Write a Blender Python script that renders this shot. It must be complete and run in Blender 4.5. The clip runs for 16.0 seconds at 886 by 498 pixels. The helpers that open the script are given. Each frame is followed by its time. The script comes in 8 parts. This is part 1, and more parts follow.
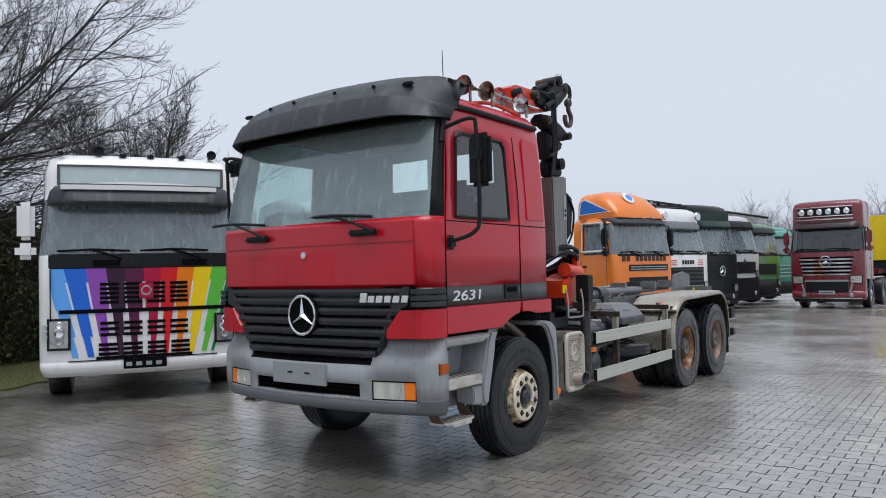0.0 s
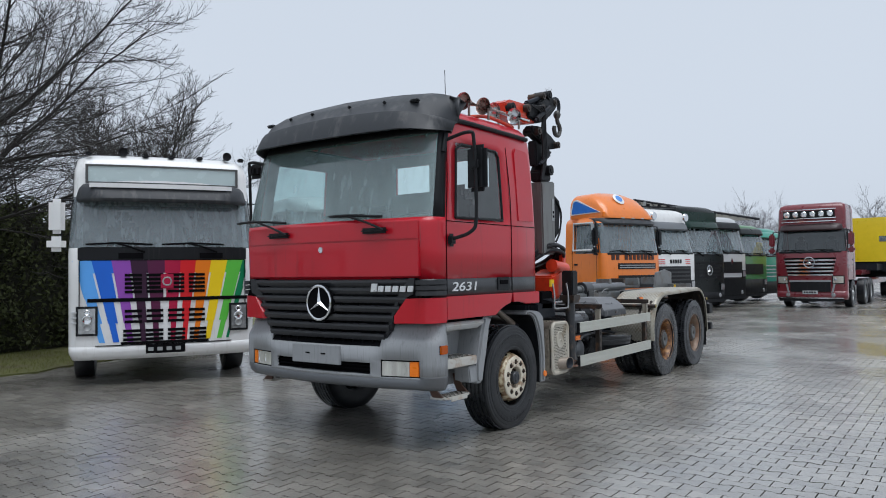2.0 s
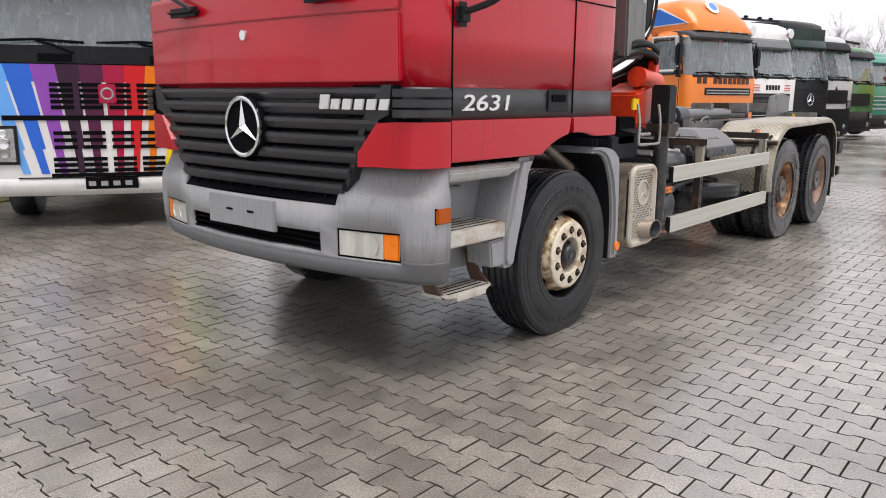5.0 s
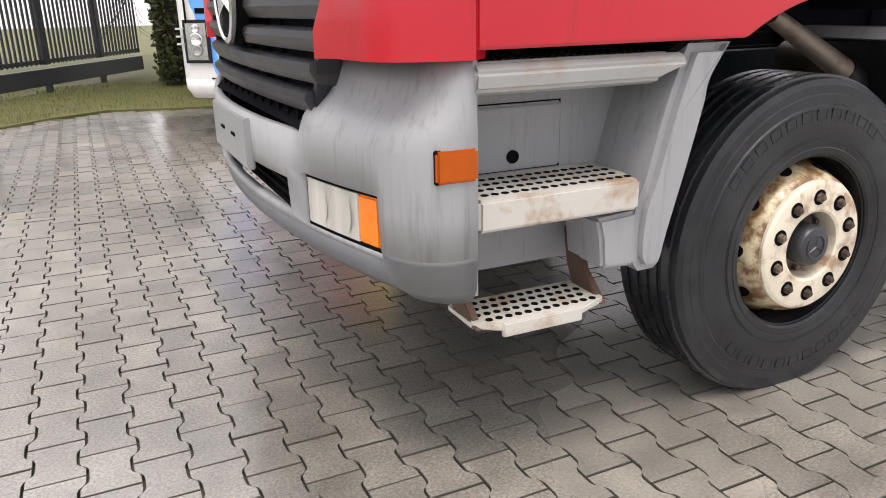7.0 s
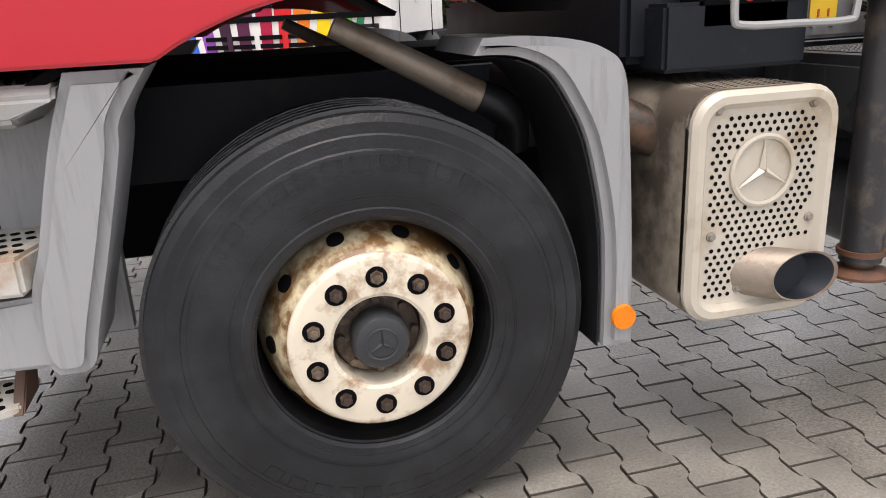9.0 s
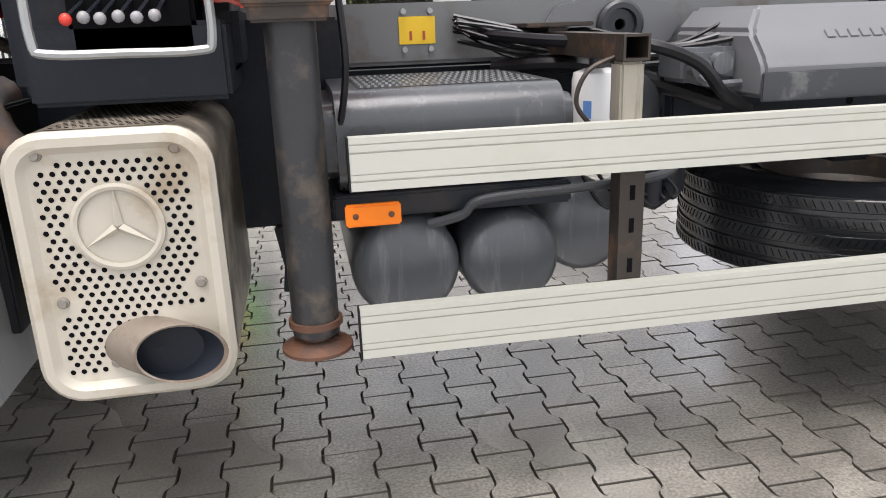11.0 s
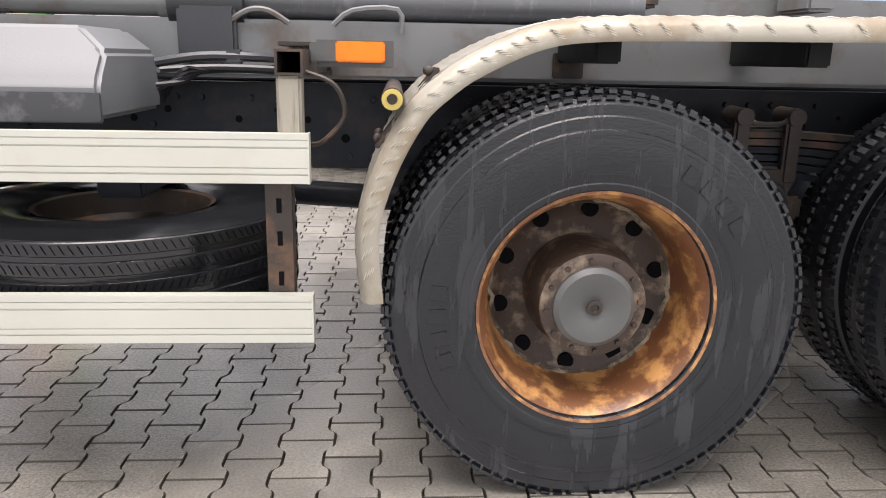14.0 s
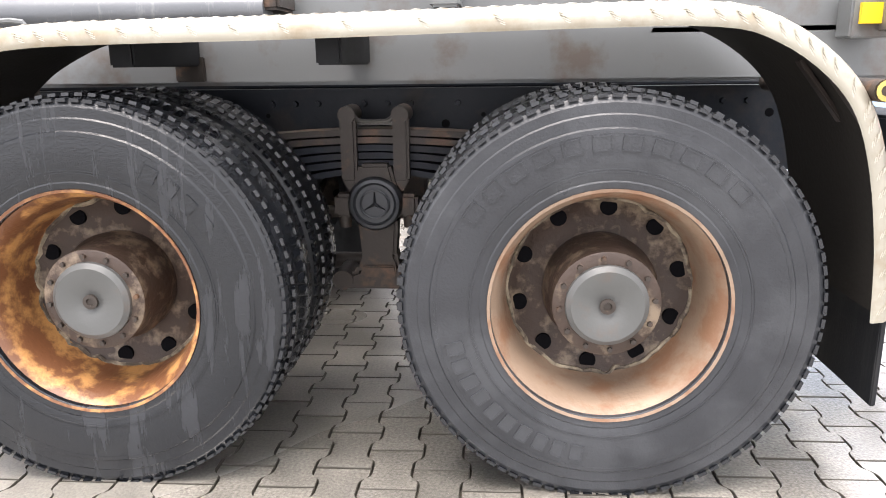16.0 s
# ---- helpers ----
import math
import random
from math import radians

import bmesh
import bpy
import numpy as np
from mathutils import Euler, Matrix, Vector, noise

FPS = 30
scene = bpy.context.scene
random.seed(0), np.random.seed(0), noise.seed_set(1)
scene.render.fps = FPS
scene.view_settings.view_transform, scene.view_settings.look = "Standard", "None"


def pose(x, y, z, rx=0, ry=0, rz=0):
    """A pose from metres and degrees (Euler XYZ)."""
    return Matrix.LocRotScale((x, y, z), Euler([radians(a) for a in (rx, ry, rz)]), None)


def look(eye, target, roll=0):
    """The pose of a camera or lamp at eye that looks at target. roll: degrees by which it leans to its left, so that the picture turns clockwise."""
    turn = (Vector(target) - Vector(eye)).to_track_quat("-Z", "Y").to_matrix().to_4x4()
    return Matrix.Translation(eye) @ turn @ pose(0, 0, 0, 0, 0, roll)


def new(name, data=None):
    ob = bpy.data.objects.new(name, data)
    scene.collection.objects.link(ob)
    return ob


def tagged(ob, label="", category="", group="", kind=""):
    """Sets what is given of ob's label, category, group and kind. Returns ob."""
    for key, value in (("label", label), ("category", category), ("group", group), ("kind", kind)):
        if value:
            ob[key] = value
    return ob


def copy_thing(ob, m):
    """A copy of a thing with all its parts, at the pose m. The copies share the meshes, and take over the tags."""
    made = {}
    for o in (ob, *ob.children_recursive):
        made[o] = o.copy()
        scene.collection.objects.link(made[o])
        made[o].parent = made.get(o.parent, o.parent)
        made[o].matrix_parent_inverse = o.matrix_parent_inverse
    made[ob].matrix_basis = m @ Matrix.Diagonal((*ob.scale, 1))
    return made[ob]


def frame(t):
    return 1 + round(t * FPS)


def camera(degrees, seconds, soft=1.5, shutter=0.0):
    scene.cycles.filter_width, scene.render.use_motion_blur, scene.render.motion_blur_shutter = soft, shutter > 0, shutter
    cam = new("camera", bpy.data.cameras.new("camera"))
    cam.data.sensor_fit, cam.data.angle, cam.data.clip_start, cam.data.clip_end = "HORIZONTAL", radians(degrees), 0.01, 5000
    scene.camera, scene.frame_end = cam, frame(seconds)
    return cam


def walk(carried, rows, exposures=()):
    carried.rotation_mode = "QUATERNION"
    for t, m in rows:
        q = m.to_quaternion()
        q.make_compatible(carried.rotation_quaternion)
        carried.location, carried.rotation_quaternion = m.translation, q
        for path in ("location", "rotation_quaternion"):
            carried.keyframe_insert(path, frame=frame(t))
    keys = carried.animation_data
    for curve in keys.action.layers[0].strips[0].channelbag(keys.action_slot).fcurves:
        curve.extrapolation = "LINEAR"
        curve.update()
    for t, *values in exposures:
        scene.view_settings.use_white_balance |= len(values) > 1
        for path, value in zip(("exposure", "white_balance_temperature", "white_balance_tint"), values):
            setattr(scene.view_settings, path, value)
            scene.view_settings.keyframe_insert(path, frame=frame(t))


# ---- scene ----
cam = camera(61.4, 16.0, 1.0)
PATH = [
    (0, (-5.935, -4.575, 1.61), (-4.32, -3.397, 1.675), -1.3),
    (0.5, (-6.13, -4.716, 1.605), (-4.508, -3.547, 1.672), -1.0),
    (1, (-6.37, -4.817, 1.59), (-4.743, -3.655, 1.657), -0.9),
    (1.5, (-6.534, -4.947, 1.575), (-4.909, -3.784, 1.645), -0.7),
    (2, (-6.645, -5.029, 1.577), (-5.022, -3.861, 1.635), -0.7),
    (2.5, (-6.511, -4.984, 1.553), (-4.896, -3.805, 1.582), -0.5),
    (3, (-6.145, -4.742, 1.547), (-4.536, -3.554, 1.518), -0.5),
    (3.5, (-5.676, -4.488, 1.513), (-4.081, -3.286, 1.404), -0.6),
    (4, (-5.21, -4.191, 1.489), (-3.638, -2.971, 1.29), -0.4),
    (4.5, (-4.681, -3.855, 1.476), (-3.138, -2.619, 1.174), -0.3),
    (5, (-4.14, -3.568, 1.458), (-2.643, -2.302, 1.06), 0.4),
    (5.2, (-3.937, -3.439, 1.427), (-2.461, -2.162, 0.992), 0.5),
    (7.3, (-1.85, -2.719, 1.24), (-1.141, -0.958, 0.61), -1.0),
    (7.5, (-1.667, -2.706, 1.239), (-0.995, -0.929, 0.614), -0.8),
    (8, (-1.195, -2.675, 1.231), (-0.567, -0.877, 0.621), -1.0),
    (8.2, (-1.016, -2.691, 1.221), (-0.43, -0.877, 0.617), -1.7),
    (10.3, (0.662, -2.835, 1.199), (1.035, -0.967, 0.589), -2.3),
    (10.5, (0.83, -2.815, 1.188), (1.194, -0.942, 0.587), -2.3),
    (11, (1.224, -2.808, 1.185), (1.568, -0.928, 0.596), -2.0),
    (11.5, (1.638, -2.843, 1.191), (1.951, -0.952, 0.619), -1.8),
    (12, (2.065, -2.827, 1.18), (2.347, -0.925, 0.63), -1.6),
    (12.5, (2.517, -2.883, 1.145), (2.758, -0.965, 0.631), -1.5),
    (13, (2.937, -2.884, 1.131), (3.156, -0.963, 0.621), -0.5),
    (13.5, (3.36, -2.892, 1.117), (3.548, -0.964, 0.621), 0.8),
    (14, (3.799, -2.966, 1.124), (3.923, -1.032, 0.631), 1.1),
    (14.5, (4.191, -2.966, 1.101), (4.265, -1.026, 0.621), 1.0),
    (15, (4.58, -3.028, 1.115), (4.604, -1.087, 0.635), 0.9),
    (15.5, (4.947, -3.061, 1.125), (4.915, -1.118, 0.651), 0.1),
    (16, (5.359, -3.012, 1.122), (5.227, -1.076, 0.638), -0.7),
]
walk(cam, [(t, look(eye, target, roll)) for t, eye, target, roll in PATH], [(0, 0.45, 6100, 12), (1.5, 0.4, 6030, 10), (2.5, 0.38, 6000, 9), (3.0, 0.43, 6020, 11), (3.5, 0.56, 6450, 14), (4.0, 0.58, 6600, 15), (4.5, 0.8, 6700, 16), (5.2, 1.04, 6900, 16), (7.3, 1.45, 7000, 17), (8.2, 1.34, 7150, 19), (10.3, 1.56, 6600, 14), (12.5, 1.25, 6900, 16), (13.3, 1.35, 6900, 17), (14, 1.7, 6900, 18), (15, 2.3, 6850, 15), (16, 2.48, 6800, 16)])

# ---- world and light ----
world = bpy.data.worlds.new("overcast")
scene.world = world
world.use_nodes = True
wn, wl = world.node_tree.nodes, world.node_tree.links
wn.clear()
sky = wn.new("ShaderNodeTexSky")
sky.sky_type = "NISHITA"
sky.sun_disc = False
sky.sun_elevation, sky.sun_rotation = radians(77), radians(204)
sky.air_density, sky.dust_density, sky.ozone_density = 1.0, 4.0, 1.0
grey = wn.new("ShaderNodeHueSaturation")
grey.inputs["Saturation"].default_value = 0.12
cloud = wn.new("ShaderNodeMix")
cloud.data_type = "RGBA"
cloud.inputs[0].default_value = 0.82
cloud.inputs[7].default_value = (6.1, 6.45, 6.9, 1)
sky_out = wn.new("ShaderNodeBackground")
sky_out.inputs["Strength"].default_value = 0.09
w_out = wn.new("ShaderNodeOutputWorld")
wl.new(sky.outputs[0], grey.inputs["Color"])
wl.new(grey.outputs[0], cloud.inputs[6])
wl.new(cloud.outputs[2], sky_out.inputs["Color"])
wl.new(sky_out.outputs[0], w_out.inputs["Surface"])
sun = new("sun", bpy.data.lights.new("sun", "SUN"))
sun.data.energy, sun.data.angle, sun.data.color = 1.5, radians(45), (1.0, 0.97, 0.93)
sun.matrix_world = look((-2, -4.2, 20), (0, 0, 0))


# ---- materials ----
MATS = {}


def mat(name, col, rough=0.5, metal=0.0, var=0.2, vscale=5.0, bump=0.08, bscale=90.0, coat=0.0,
        dirt=None, damt=0.4, dscale=3.0, streak=False, rvar=0.12, rnd=0.0, isl=0.0, spec=0.5, edge=0.14, drough=None):
    """A painted, metal, rubber or plastic surface: colour, coarse and fine variation, stains and relief."""
    if name in MATS:
        return MATS[name]
    m = bpy.data.materials.new(name)
    m.use_nodes = True
    n, l = m.node_tree.nodes, m.node_tree.links
    b = n["Principled BSDF"]
    tc = n.new("ShaderNodeTexCoord")
    big = n.new("ShaderNodeTexNoise")
    big.inputs["Scale"].default_value, big.inputs["Detail"].default_value = vscale, 5
    l.new(tc.outputs["Object"], big.inputs["Vector"])
    fine = n.new("ShaderNodeTexNoise")
    fine.inputs["Scale"].default_value, fine.inputs["Detail"].default_value = bscale, 3
    l.new(tc.outputs["Object"], fine.inputs["Vector"])
    vm = n.new("ShaderNodeMapRange")
    vm.inputs[3].default_value, vm.inputs[4].default_value = 1 - var, 1 + var
    l.new(big.outputs["Fac"], vm.inputs[0])
    shade = n.new("ShaderNodeMix")
    shade.data_type, shade.blend_type = "RGBA", "MULTIPLY"
    shade.inputs[0].default_value = 1
    shade.inputs[6].default_value = (*col, 1)
    l.new(vm.outputs[0], shade.inputs[7])
    colour = shade.outputs[2]
    if rnd or isl:
        src = n.new("ShaderNodeObjectInfo") if rnd else n.new("ShaderNodeNewGeometry")
        rm = n.new("ShaderNodeMapRange")
        k = rnd or isl
        rm.inputs[3].default_value, rm.inputs[4].default_value = 1 - k, 1 + k
        l.new(src.outputs["Random" if rnd else "Random Per Island"], rm.inputs[0])
        mul = n.new("ShaderNodeMix")
        mul.data_type, mul.blend_type = "RGBA", "MULTIPLY"
        mul.inputs[0].default_value = 1
        l.new(colour, mul.inputs[6])
        l.new(rm.outputs[0], mul.inputs[7])
        colour = mul.outputs[2]
    if dirt:
        mp = n.new("ShaderNodeMapping")
        mp.inputs["Scale"].default_value = ((9, 9, 0.7) if streak is True else streak) if streak else (1, 1, 1)
        l.new(tc.outputs["Object"], mp.inputs["Vector"])
        dn = n.new("ShaderNodeTexNoise")
        dn.inputs["Scale"].default_value, dn.inputs["Detail"].default_value = dscale, 7
        dn.inputs["Roughness"].default_value = 0.62
        l.new(mp.outputs[0], dn.inputs["Vector"])
        dr = n.new("ShaderNodeMapRange")
        lo = 0.62 - 0.25 * damt
        dr.inputs[1].default_value, dr.inputs[2].default_value = lo, lo + edge
        dr.inputs[3].default_value, dr.inputs[4].default_value = 0, min(1, 0.45 + 0.6 * damt)
        l.new(dn.outputs["Fac"], dr.inputs[0])
        dm = n.new("ShaderNodeMix")
        dm.data_type = "RGBA"
        dm.inputs[7].default_value = (*dirt, 1)
        l.new(dr.outputs[0], dm.inputs[0])
        l.new(colour, dm.inputs[6])
        colour = dm.outputs[2]
        if metal:
            mm = n.new("ShaderNodeMapRange")
            mm.inputs[3].default_value, mm.inputs[4].default_value = metal, metal * 0.2
            l.new(dr.outputs[0], mm.inputs[0])
            l.new(mm.outputs[0], b.inputs["Metallic"])
    l.new(colour, b.inputs["Base Color"])
    rr = n.new("ShaderNodeMapRange")
    rr.inputs[3].default_value, rr.inputs[4].default_value = max(0.03, rough - rvar), min(1, rough + rvar)
    l.new(big.outputs["Fac"], rr.inputs[0])
    rough_out = rr.outputs[0]
    if dirt and drough is not None:
        rx = n.new("ShaderNodeMix")
        rx.inputs[3].default_value = drough
        l.new(dr.outputs[0], rx.inputs[0])
        l.new(rough_out, rx.inputs[2])
        rough_out = rx.outputs[0]
    l.new(rough_out, b.inputs["Roughness"])
    if not (dirt and metal):
        b.inputs["Metallic"].default_value = metal
    b.inputs["Coat Weight"].default_value = coat
    b.inputs["Coat Roughness"].default_value = 0.08
    b.inputs["Specular IOR Level"].default_value = spec
    if bump:
        bp = n.new("ShaderNodeBump")
        bp.inputs["Strength"].default_value, bp.inputs["Distance"].default_value = bump, 0.004
        l.new(fine.outputs["Fac"], bp.inputs["Height"])
        l.new(bp.outputs[0], b.inputs["Normal"])
    MATS[name] = m
    return m


def glass(name, tint=(0.55, 0.62, 0.6), rough=0.02, alpha=0.25, dust_glare=(0.29, 0.39, 0.4)):
    m = bpy.data.materials.new(name)
    m.use_nodes = True
    n, l = m.node_tree.nodes, m.node_tree.links
    n.clear()
    tr = n.new("ShaderNodeBsdfTransparent")
    tr.inputs[0].default_value = (*tint, 1)
    gl = n.new("ShaderNodeBsdfGlossy")
    gl.inputs["Roughness"].default_value = rough
    # diffuse film: dust, with sky reflection and cabin brightness put into its colour
    film = n.new("ShaderNodeBsdfDiffuse")
    film.inputs[0].default_value = (*dust_glare, 1)
    lw = n.new("ShaderNodeLayerWeight")
    pw = n.new("ShaderNodeMath")
    pw.operation = "POWER"
    pw.inputs[1].default_value = 3.5
    l.new(lw.outputs["Facing"], pw.inputs[0])
    fr = n.new("ShaderNodeMapRange")
    fr.inputs[3].default_value, fr.inputs[4].default_value = 0.09, 0.8
    l.new(pw.outputs[0], fr.inputs[0])
    tc = n.new("ShaderNodeTexCoord")
    mp = n.new("ShaderNodeMapping")
    mp.inputs["Scale"].default_value = (5, 5, 0.8)
    no = n.new("ShaderNodeTexNoise")
    no.inputs["Scale"].default_value, no.inputs["Detail"].default_value = 3.0, 6
    l.new(tc.outputs["Object"], mp.inputs[0])
    l.new(mp.outputs[0], no.inputs["Vector"])
    mr = n.new("ShaderNodeMapRange")
    mr.inputs[1].default_value, mr.inputs[2].default_value = 0.4, 0.75
    mr.inputs[3].default_value, mr.inputs[4].default_value = alpha * 0.78, min(0.95, alpha * 1.22)
    l.new(no.outputs["Fac"], mr.inputs[0])
    a = n.new("ShaderNodeMixShader")
    l.new(mr.outputs[0], a.inputs[0])
    l.new(tr.outputs[0], a.inputs[1])
    l.new(film.outputs[0], a.inputs[2])
    c = n.new("ShaderNodeMixShader")
    l.new(fr.outputs[0], c.inputs[0])
    l.new(a.outputs[0], c.inputs[1])
    l.new(gl.outputs[0], c.inputs[2])
    o = n.new("ShaderNodeOutputMaterial")
    l.new(c.outputs[0], o.inputs[0])
    MATS[name] = m
    return m


RED = mat("red_paint", (0.46, 0.006, 0.018), 0.36, 0, 0.12, 2.5, 0.03, 60, coat=0.5, spec=0.3, dirt=(0.2, 0.012, 0.015), damt=0.15, dscale=1.5, streak=True)
MAROON = mat("maroon_paint", (0.16, 0.012, 0.02), 0.3, 0, 0.1, coat=0.6)
BLACKP = mat("black_plastic", (0.010, 0.011, 0.013), 0.5, 0, 0.25, 6, 0.15, 200, spec=0.22, dirt=(0.028, 0.028, 0.028), damt=0.25, dscale=2.2, streak=True)
VISOR = mat("visor_plastic", (0.035, 0.038, 0.043), 0.5, 0, 0.2, 3, 0.1, 200, spec=0.35, dirt=(0.09, 0.09, 0.09), damt=0.4, dscale=1.2, streak=True)
GREYP = mat("grey_plastic", (0.28, 0.29, 0.3), 0.45, 0, 0.14, 3, 0.1, 220, dirt=(0.19, 0.195, 0.2), damt=0.36, dscale=5, streak=True)
GRILLE = mat("grille_plastic", (0.021, 0.022, 0.025), 0.34, 0, 0.3, 5, 0.12, 200, spec=0.45, dirt=(0.05, 0.05, 0.052), damt=0.3, dscale=4)
STEPM = mat("pale_step_paint", (0.5, 0.49, 0.45), 0.42, 0, 0.15, 5, 0.12, 150, dirt=(0.3, 0.15, 0.06), damt=0.42, dscale=8)
STEPG = mat("pale_grey_step", (0.34, 0.345, 0.34), 0.42, 0, 0.15, 4, 0.1, 160, dirt=(0.3, 0.22, 0.14), damt=0.22, dscale=6)
LIP = mat("bumper_lip_grey", (0.12, 0.128, 0.138), 0.5, 0, 0.12, 3, 0.1, 220, dirt=(0.1, 0.1, 0.1), damt=0.4, dscale=2.5)
TYRE = mat("tyre_rubber", (0.009, 0.01, 0.012), 0.36, 0, 0.3, 9, 0.3, 140, dirt=(0.023, 0.025, 0.028), damt=0.55, dscale=4, rvar=0.15, spec=0.35)
TYREW = mat("rain_wet_rubber", (0.019, 0.021, 0.025), 0.42, 0, 0.3, 8, 0.3, 140, dirt=(0.007, 0.0085, 0.011), damt=0.72, dscale=2.4, rvar=0.15, spec=0.5, streak=(9, 5, 1.1), edge=0.03, drough=0.2)
# lighter tyre rubber: the sky sheen on wet sidewalls is in its grey
TYRE_SHEEN = mat("sheen_grey_rubber", (0.023, 0.025, 0.029), 0.36, 0, 0.25, 9, 0.3, 140, dirt=(0.044, 0.047, 0.052), damt=0.6, dscale=4, rvar=0.2, spec=0.45)
# letter blocks a tone paler, painting in the light on raised rubber
LETTER = mat("lit_raised_rubber", (0.042, 0.045, 0.05), 0.45, 0, 0.3, 14, 0.2, 140, spec=0.4)
SPAREW = mat("wet_spare_rubber", (0.01, 0.011, 0.013), 0.17, 0, 0.35, 10, 0.2, 120, rvar=0.1, spec=0.6)
TREAD = mat("wet_tread_rubber", (0.01, 0.0115, 0.0145), 0.26, 0, 0.3, 9, 0.3, 130, rvar=0.14, spec=0.6)
CREAM = mat("cream_rim_paint", (0.58, 0.5, 0.33), 0.36, 0.1, 0.3, 12, 0.25, 90, dirt=(0.15, 0.075, 0.026), damt=0.88, dscale=11)
CREAMF = mat("cream_face_paint", (0.68, 0.62, 0.5), 0.4, 0.1, 0.15, 7, 0.15, 90, dirt=(0.24, 0.12, 0.045), damt=0.5, dscale=15)
RUSTRIM = mat("rusty_rim", (0.46, 0.235, 0.085), 0.38, 0.05, 0.4, 10, 0.45, 70, dirt=(0.15, 0.062, 0.028), damt=0.95, dscale=13, rvar=0.2)
RUSTDARK = mat("rust_dark", (0.045, 0.028, 0.02), 0.5, 0.1, 0.4, 12, 0.6, 60, dirt=(0.26, 0.2, 0.14), damt=0.42, dscale=13)
RUST = mat("rusty_steel", (0.12, 0.055, 0.032), 0.6, 0.2, 0.4, 12, 0.5, 80, dirt=(0.05, 0.035, 0.03), damt=0.5, dscale=9)
HUB = mat("hub_grey", (0.088, 0.09, 0.088), 0.42, 0.2, 0.2, 8, 0.15, 90, dirt=(0.1, 0.075, 0.06), damt=0.3, dscale=8)
FRAME = mat("chassis_paint", (0.013, 0.016, 0.022), 0.45, 0.05, 0.3, 5, 0.2, 80, spec=0.22, dirt=(0.035, 0.03, 0.027), damt=0.35, dscale=5)
HOOK = mat("hooklift_grey", (0.155, 0.163, 0.165), 0.42, 0.1, 0.2, 3, 0.08, 120, dirt=(0.1, 0.07, 0.05), damt=0.45, dscale=4.5)
COVER = mat("light_cover_grey", (0.145, 0.15, 0.158), 0.45, 0.1, 0.12, 3, 0.08, 160, dirt=(0.13, 0.133, 0.14), damt=0.25, dscale=3)
TANKG = mat("tank_grey", (0.115, 0.122, 0.132), 0.34, 0.25, 0.2, 4, 0.1, 100, dirt=(0.22, 0.225, 0.23), damt=0.28, dscale=4, streak=True)
ALU = mat("aluminium_rail", (0.5, 0.505, 0.45), 0.4, 0.25, 0.1, 2.5, 0.05, 90, dirt=(0.45, 0.42, 0.34), damt=0.25, dscale=4)
CHECK = mat("checker_plate", (0.35, 0.33, 0.275), 0.38, 0.4, 0.2, 5, 0.15, 90, dirt=(0.2, 0.15, 0.09), damt=0.5, dscale=4)
CHECKB = mat("checker_bumps", (0.47, 0.44, 0.375), 0.33, 0.5, 0.15, 9, 0.1, 90)
MUFF = mat("muffler_beige", (0.48, 0.445, 0.375), 0.45, 0.1, 0.12, 4, 0.1, 120, dirt=(0.3, 0.22, 0.13), damt=0.3, dscale=5)
MUFFD = mat("sooty_muffler", (0.34, 0.3, 0.24), 0.5, 0.1, 0.2, 4, 0.15, 120, dirt=(0.06, 0.047, 0.038), damt=0.75, dscale=3.5)
PIPE = mat("tailpipe", (0.26, 0.22, 0.18), 0.5, 0.5, 0.3, 9, 0.3, 80, dirt=(0.12, 0.07, 0.04), damt=0.5, dscale=7)
BLUEDARK = mat("pipe_depth_shade", (0.012, 0.016, 0.024), 0.55, 0.0, 0.3, spec=0.3)
# near-black: paints the shade in holes and recesses, and colours some black parts
DARK = mat("shade_and_trim_black", (0.005, 0.005, 0.006), 0.9, spec=0.05)
CHROME = mat("chrome", (0.72, 0.73, 0.74), 0.14, 1.0, 0.05, bump=0)
SILVER = mat("silver_letter", (0.75, 0.76, 0.77), 0.3, 0.5, 0.05, bump=0)
ORANGEL = mat("amber_lens", (0.85, 0.2, 0.006), 0.3, 0, 0.15, 20, coat=0.2, spec=0.3)
AMBERD = mat("dark_amber_lens", (0.4, 0.072, 0.001), 0.22, 0, 0.25, 18, spec=0.25, coat=0.1)
LENS = mat("headlamp_glass", (0.52, 0.5, 0.44), 0.12, 0.35, 0.25, 25, 0.3, 60, coat=1.0)
YELLOW = mat("yellow_plate", (0.85, 0.55, 0.02), 0.45)
CRANER = mat("crane_orange_red", (0.62, 0.045, 0.012), 0.4, 0, 0.2, 5, 0.1, coat=0.3, dirt=(0.2, 0.02, 0.01), damt=0.3)
HOSE = mat("hose_rubber", (0.008, 0.008, 0.010), 0.4, 0, 0.3, spec=0.3)
POST = mat("weathered_post", (0.3, 0.28, 0.23), 0.5, 0.2, 0.2, 6, 0.15, 90, dirt=(0.14, 0.12, 0.09), damt=0.5, dscale=5, streak=True)
POT = mat("dark_pot", (0.036, 0.039, 0.044), 0.35, 0.2, 0.2)
HEADL = mat("lamp_reflector", (0.42, 0.43, 0.44), 0.18, 0.6, 0.5, 22, 0.3, 40, coat=0.6)
DSTEEL = mat("dark_steel", (0.09, 0.085, 0.08), 0.38, 0.6, 0.2, 8, 0.2, 80)
STEEL = mat("bare_steel", (0.3, 0.28, 0.25), 0.42, 0.7, 0.2, 8, 0.2, 80, dirt=(0.15, 0.08, 0.04), damt=0.45, dscale=7)
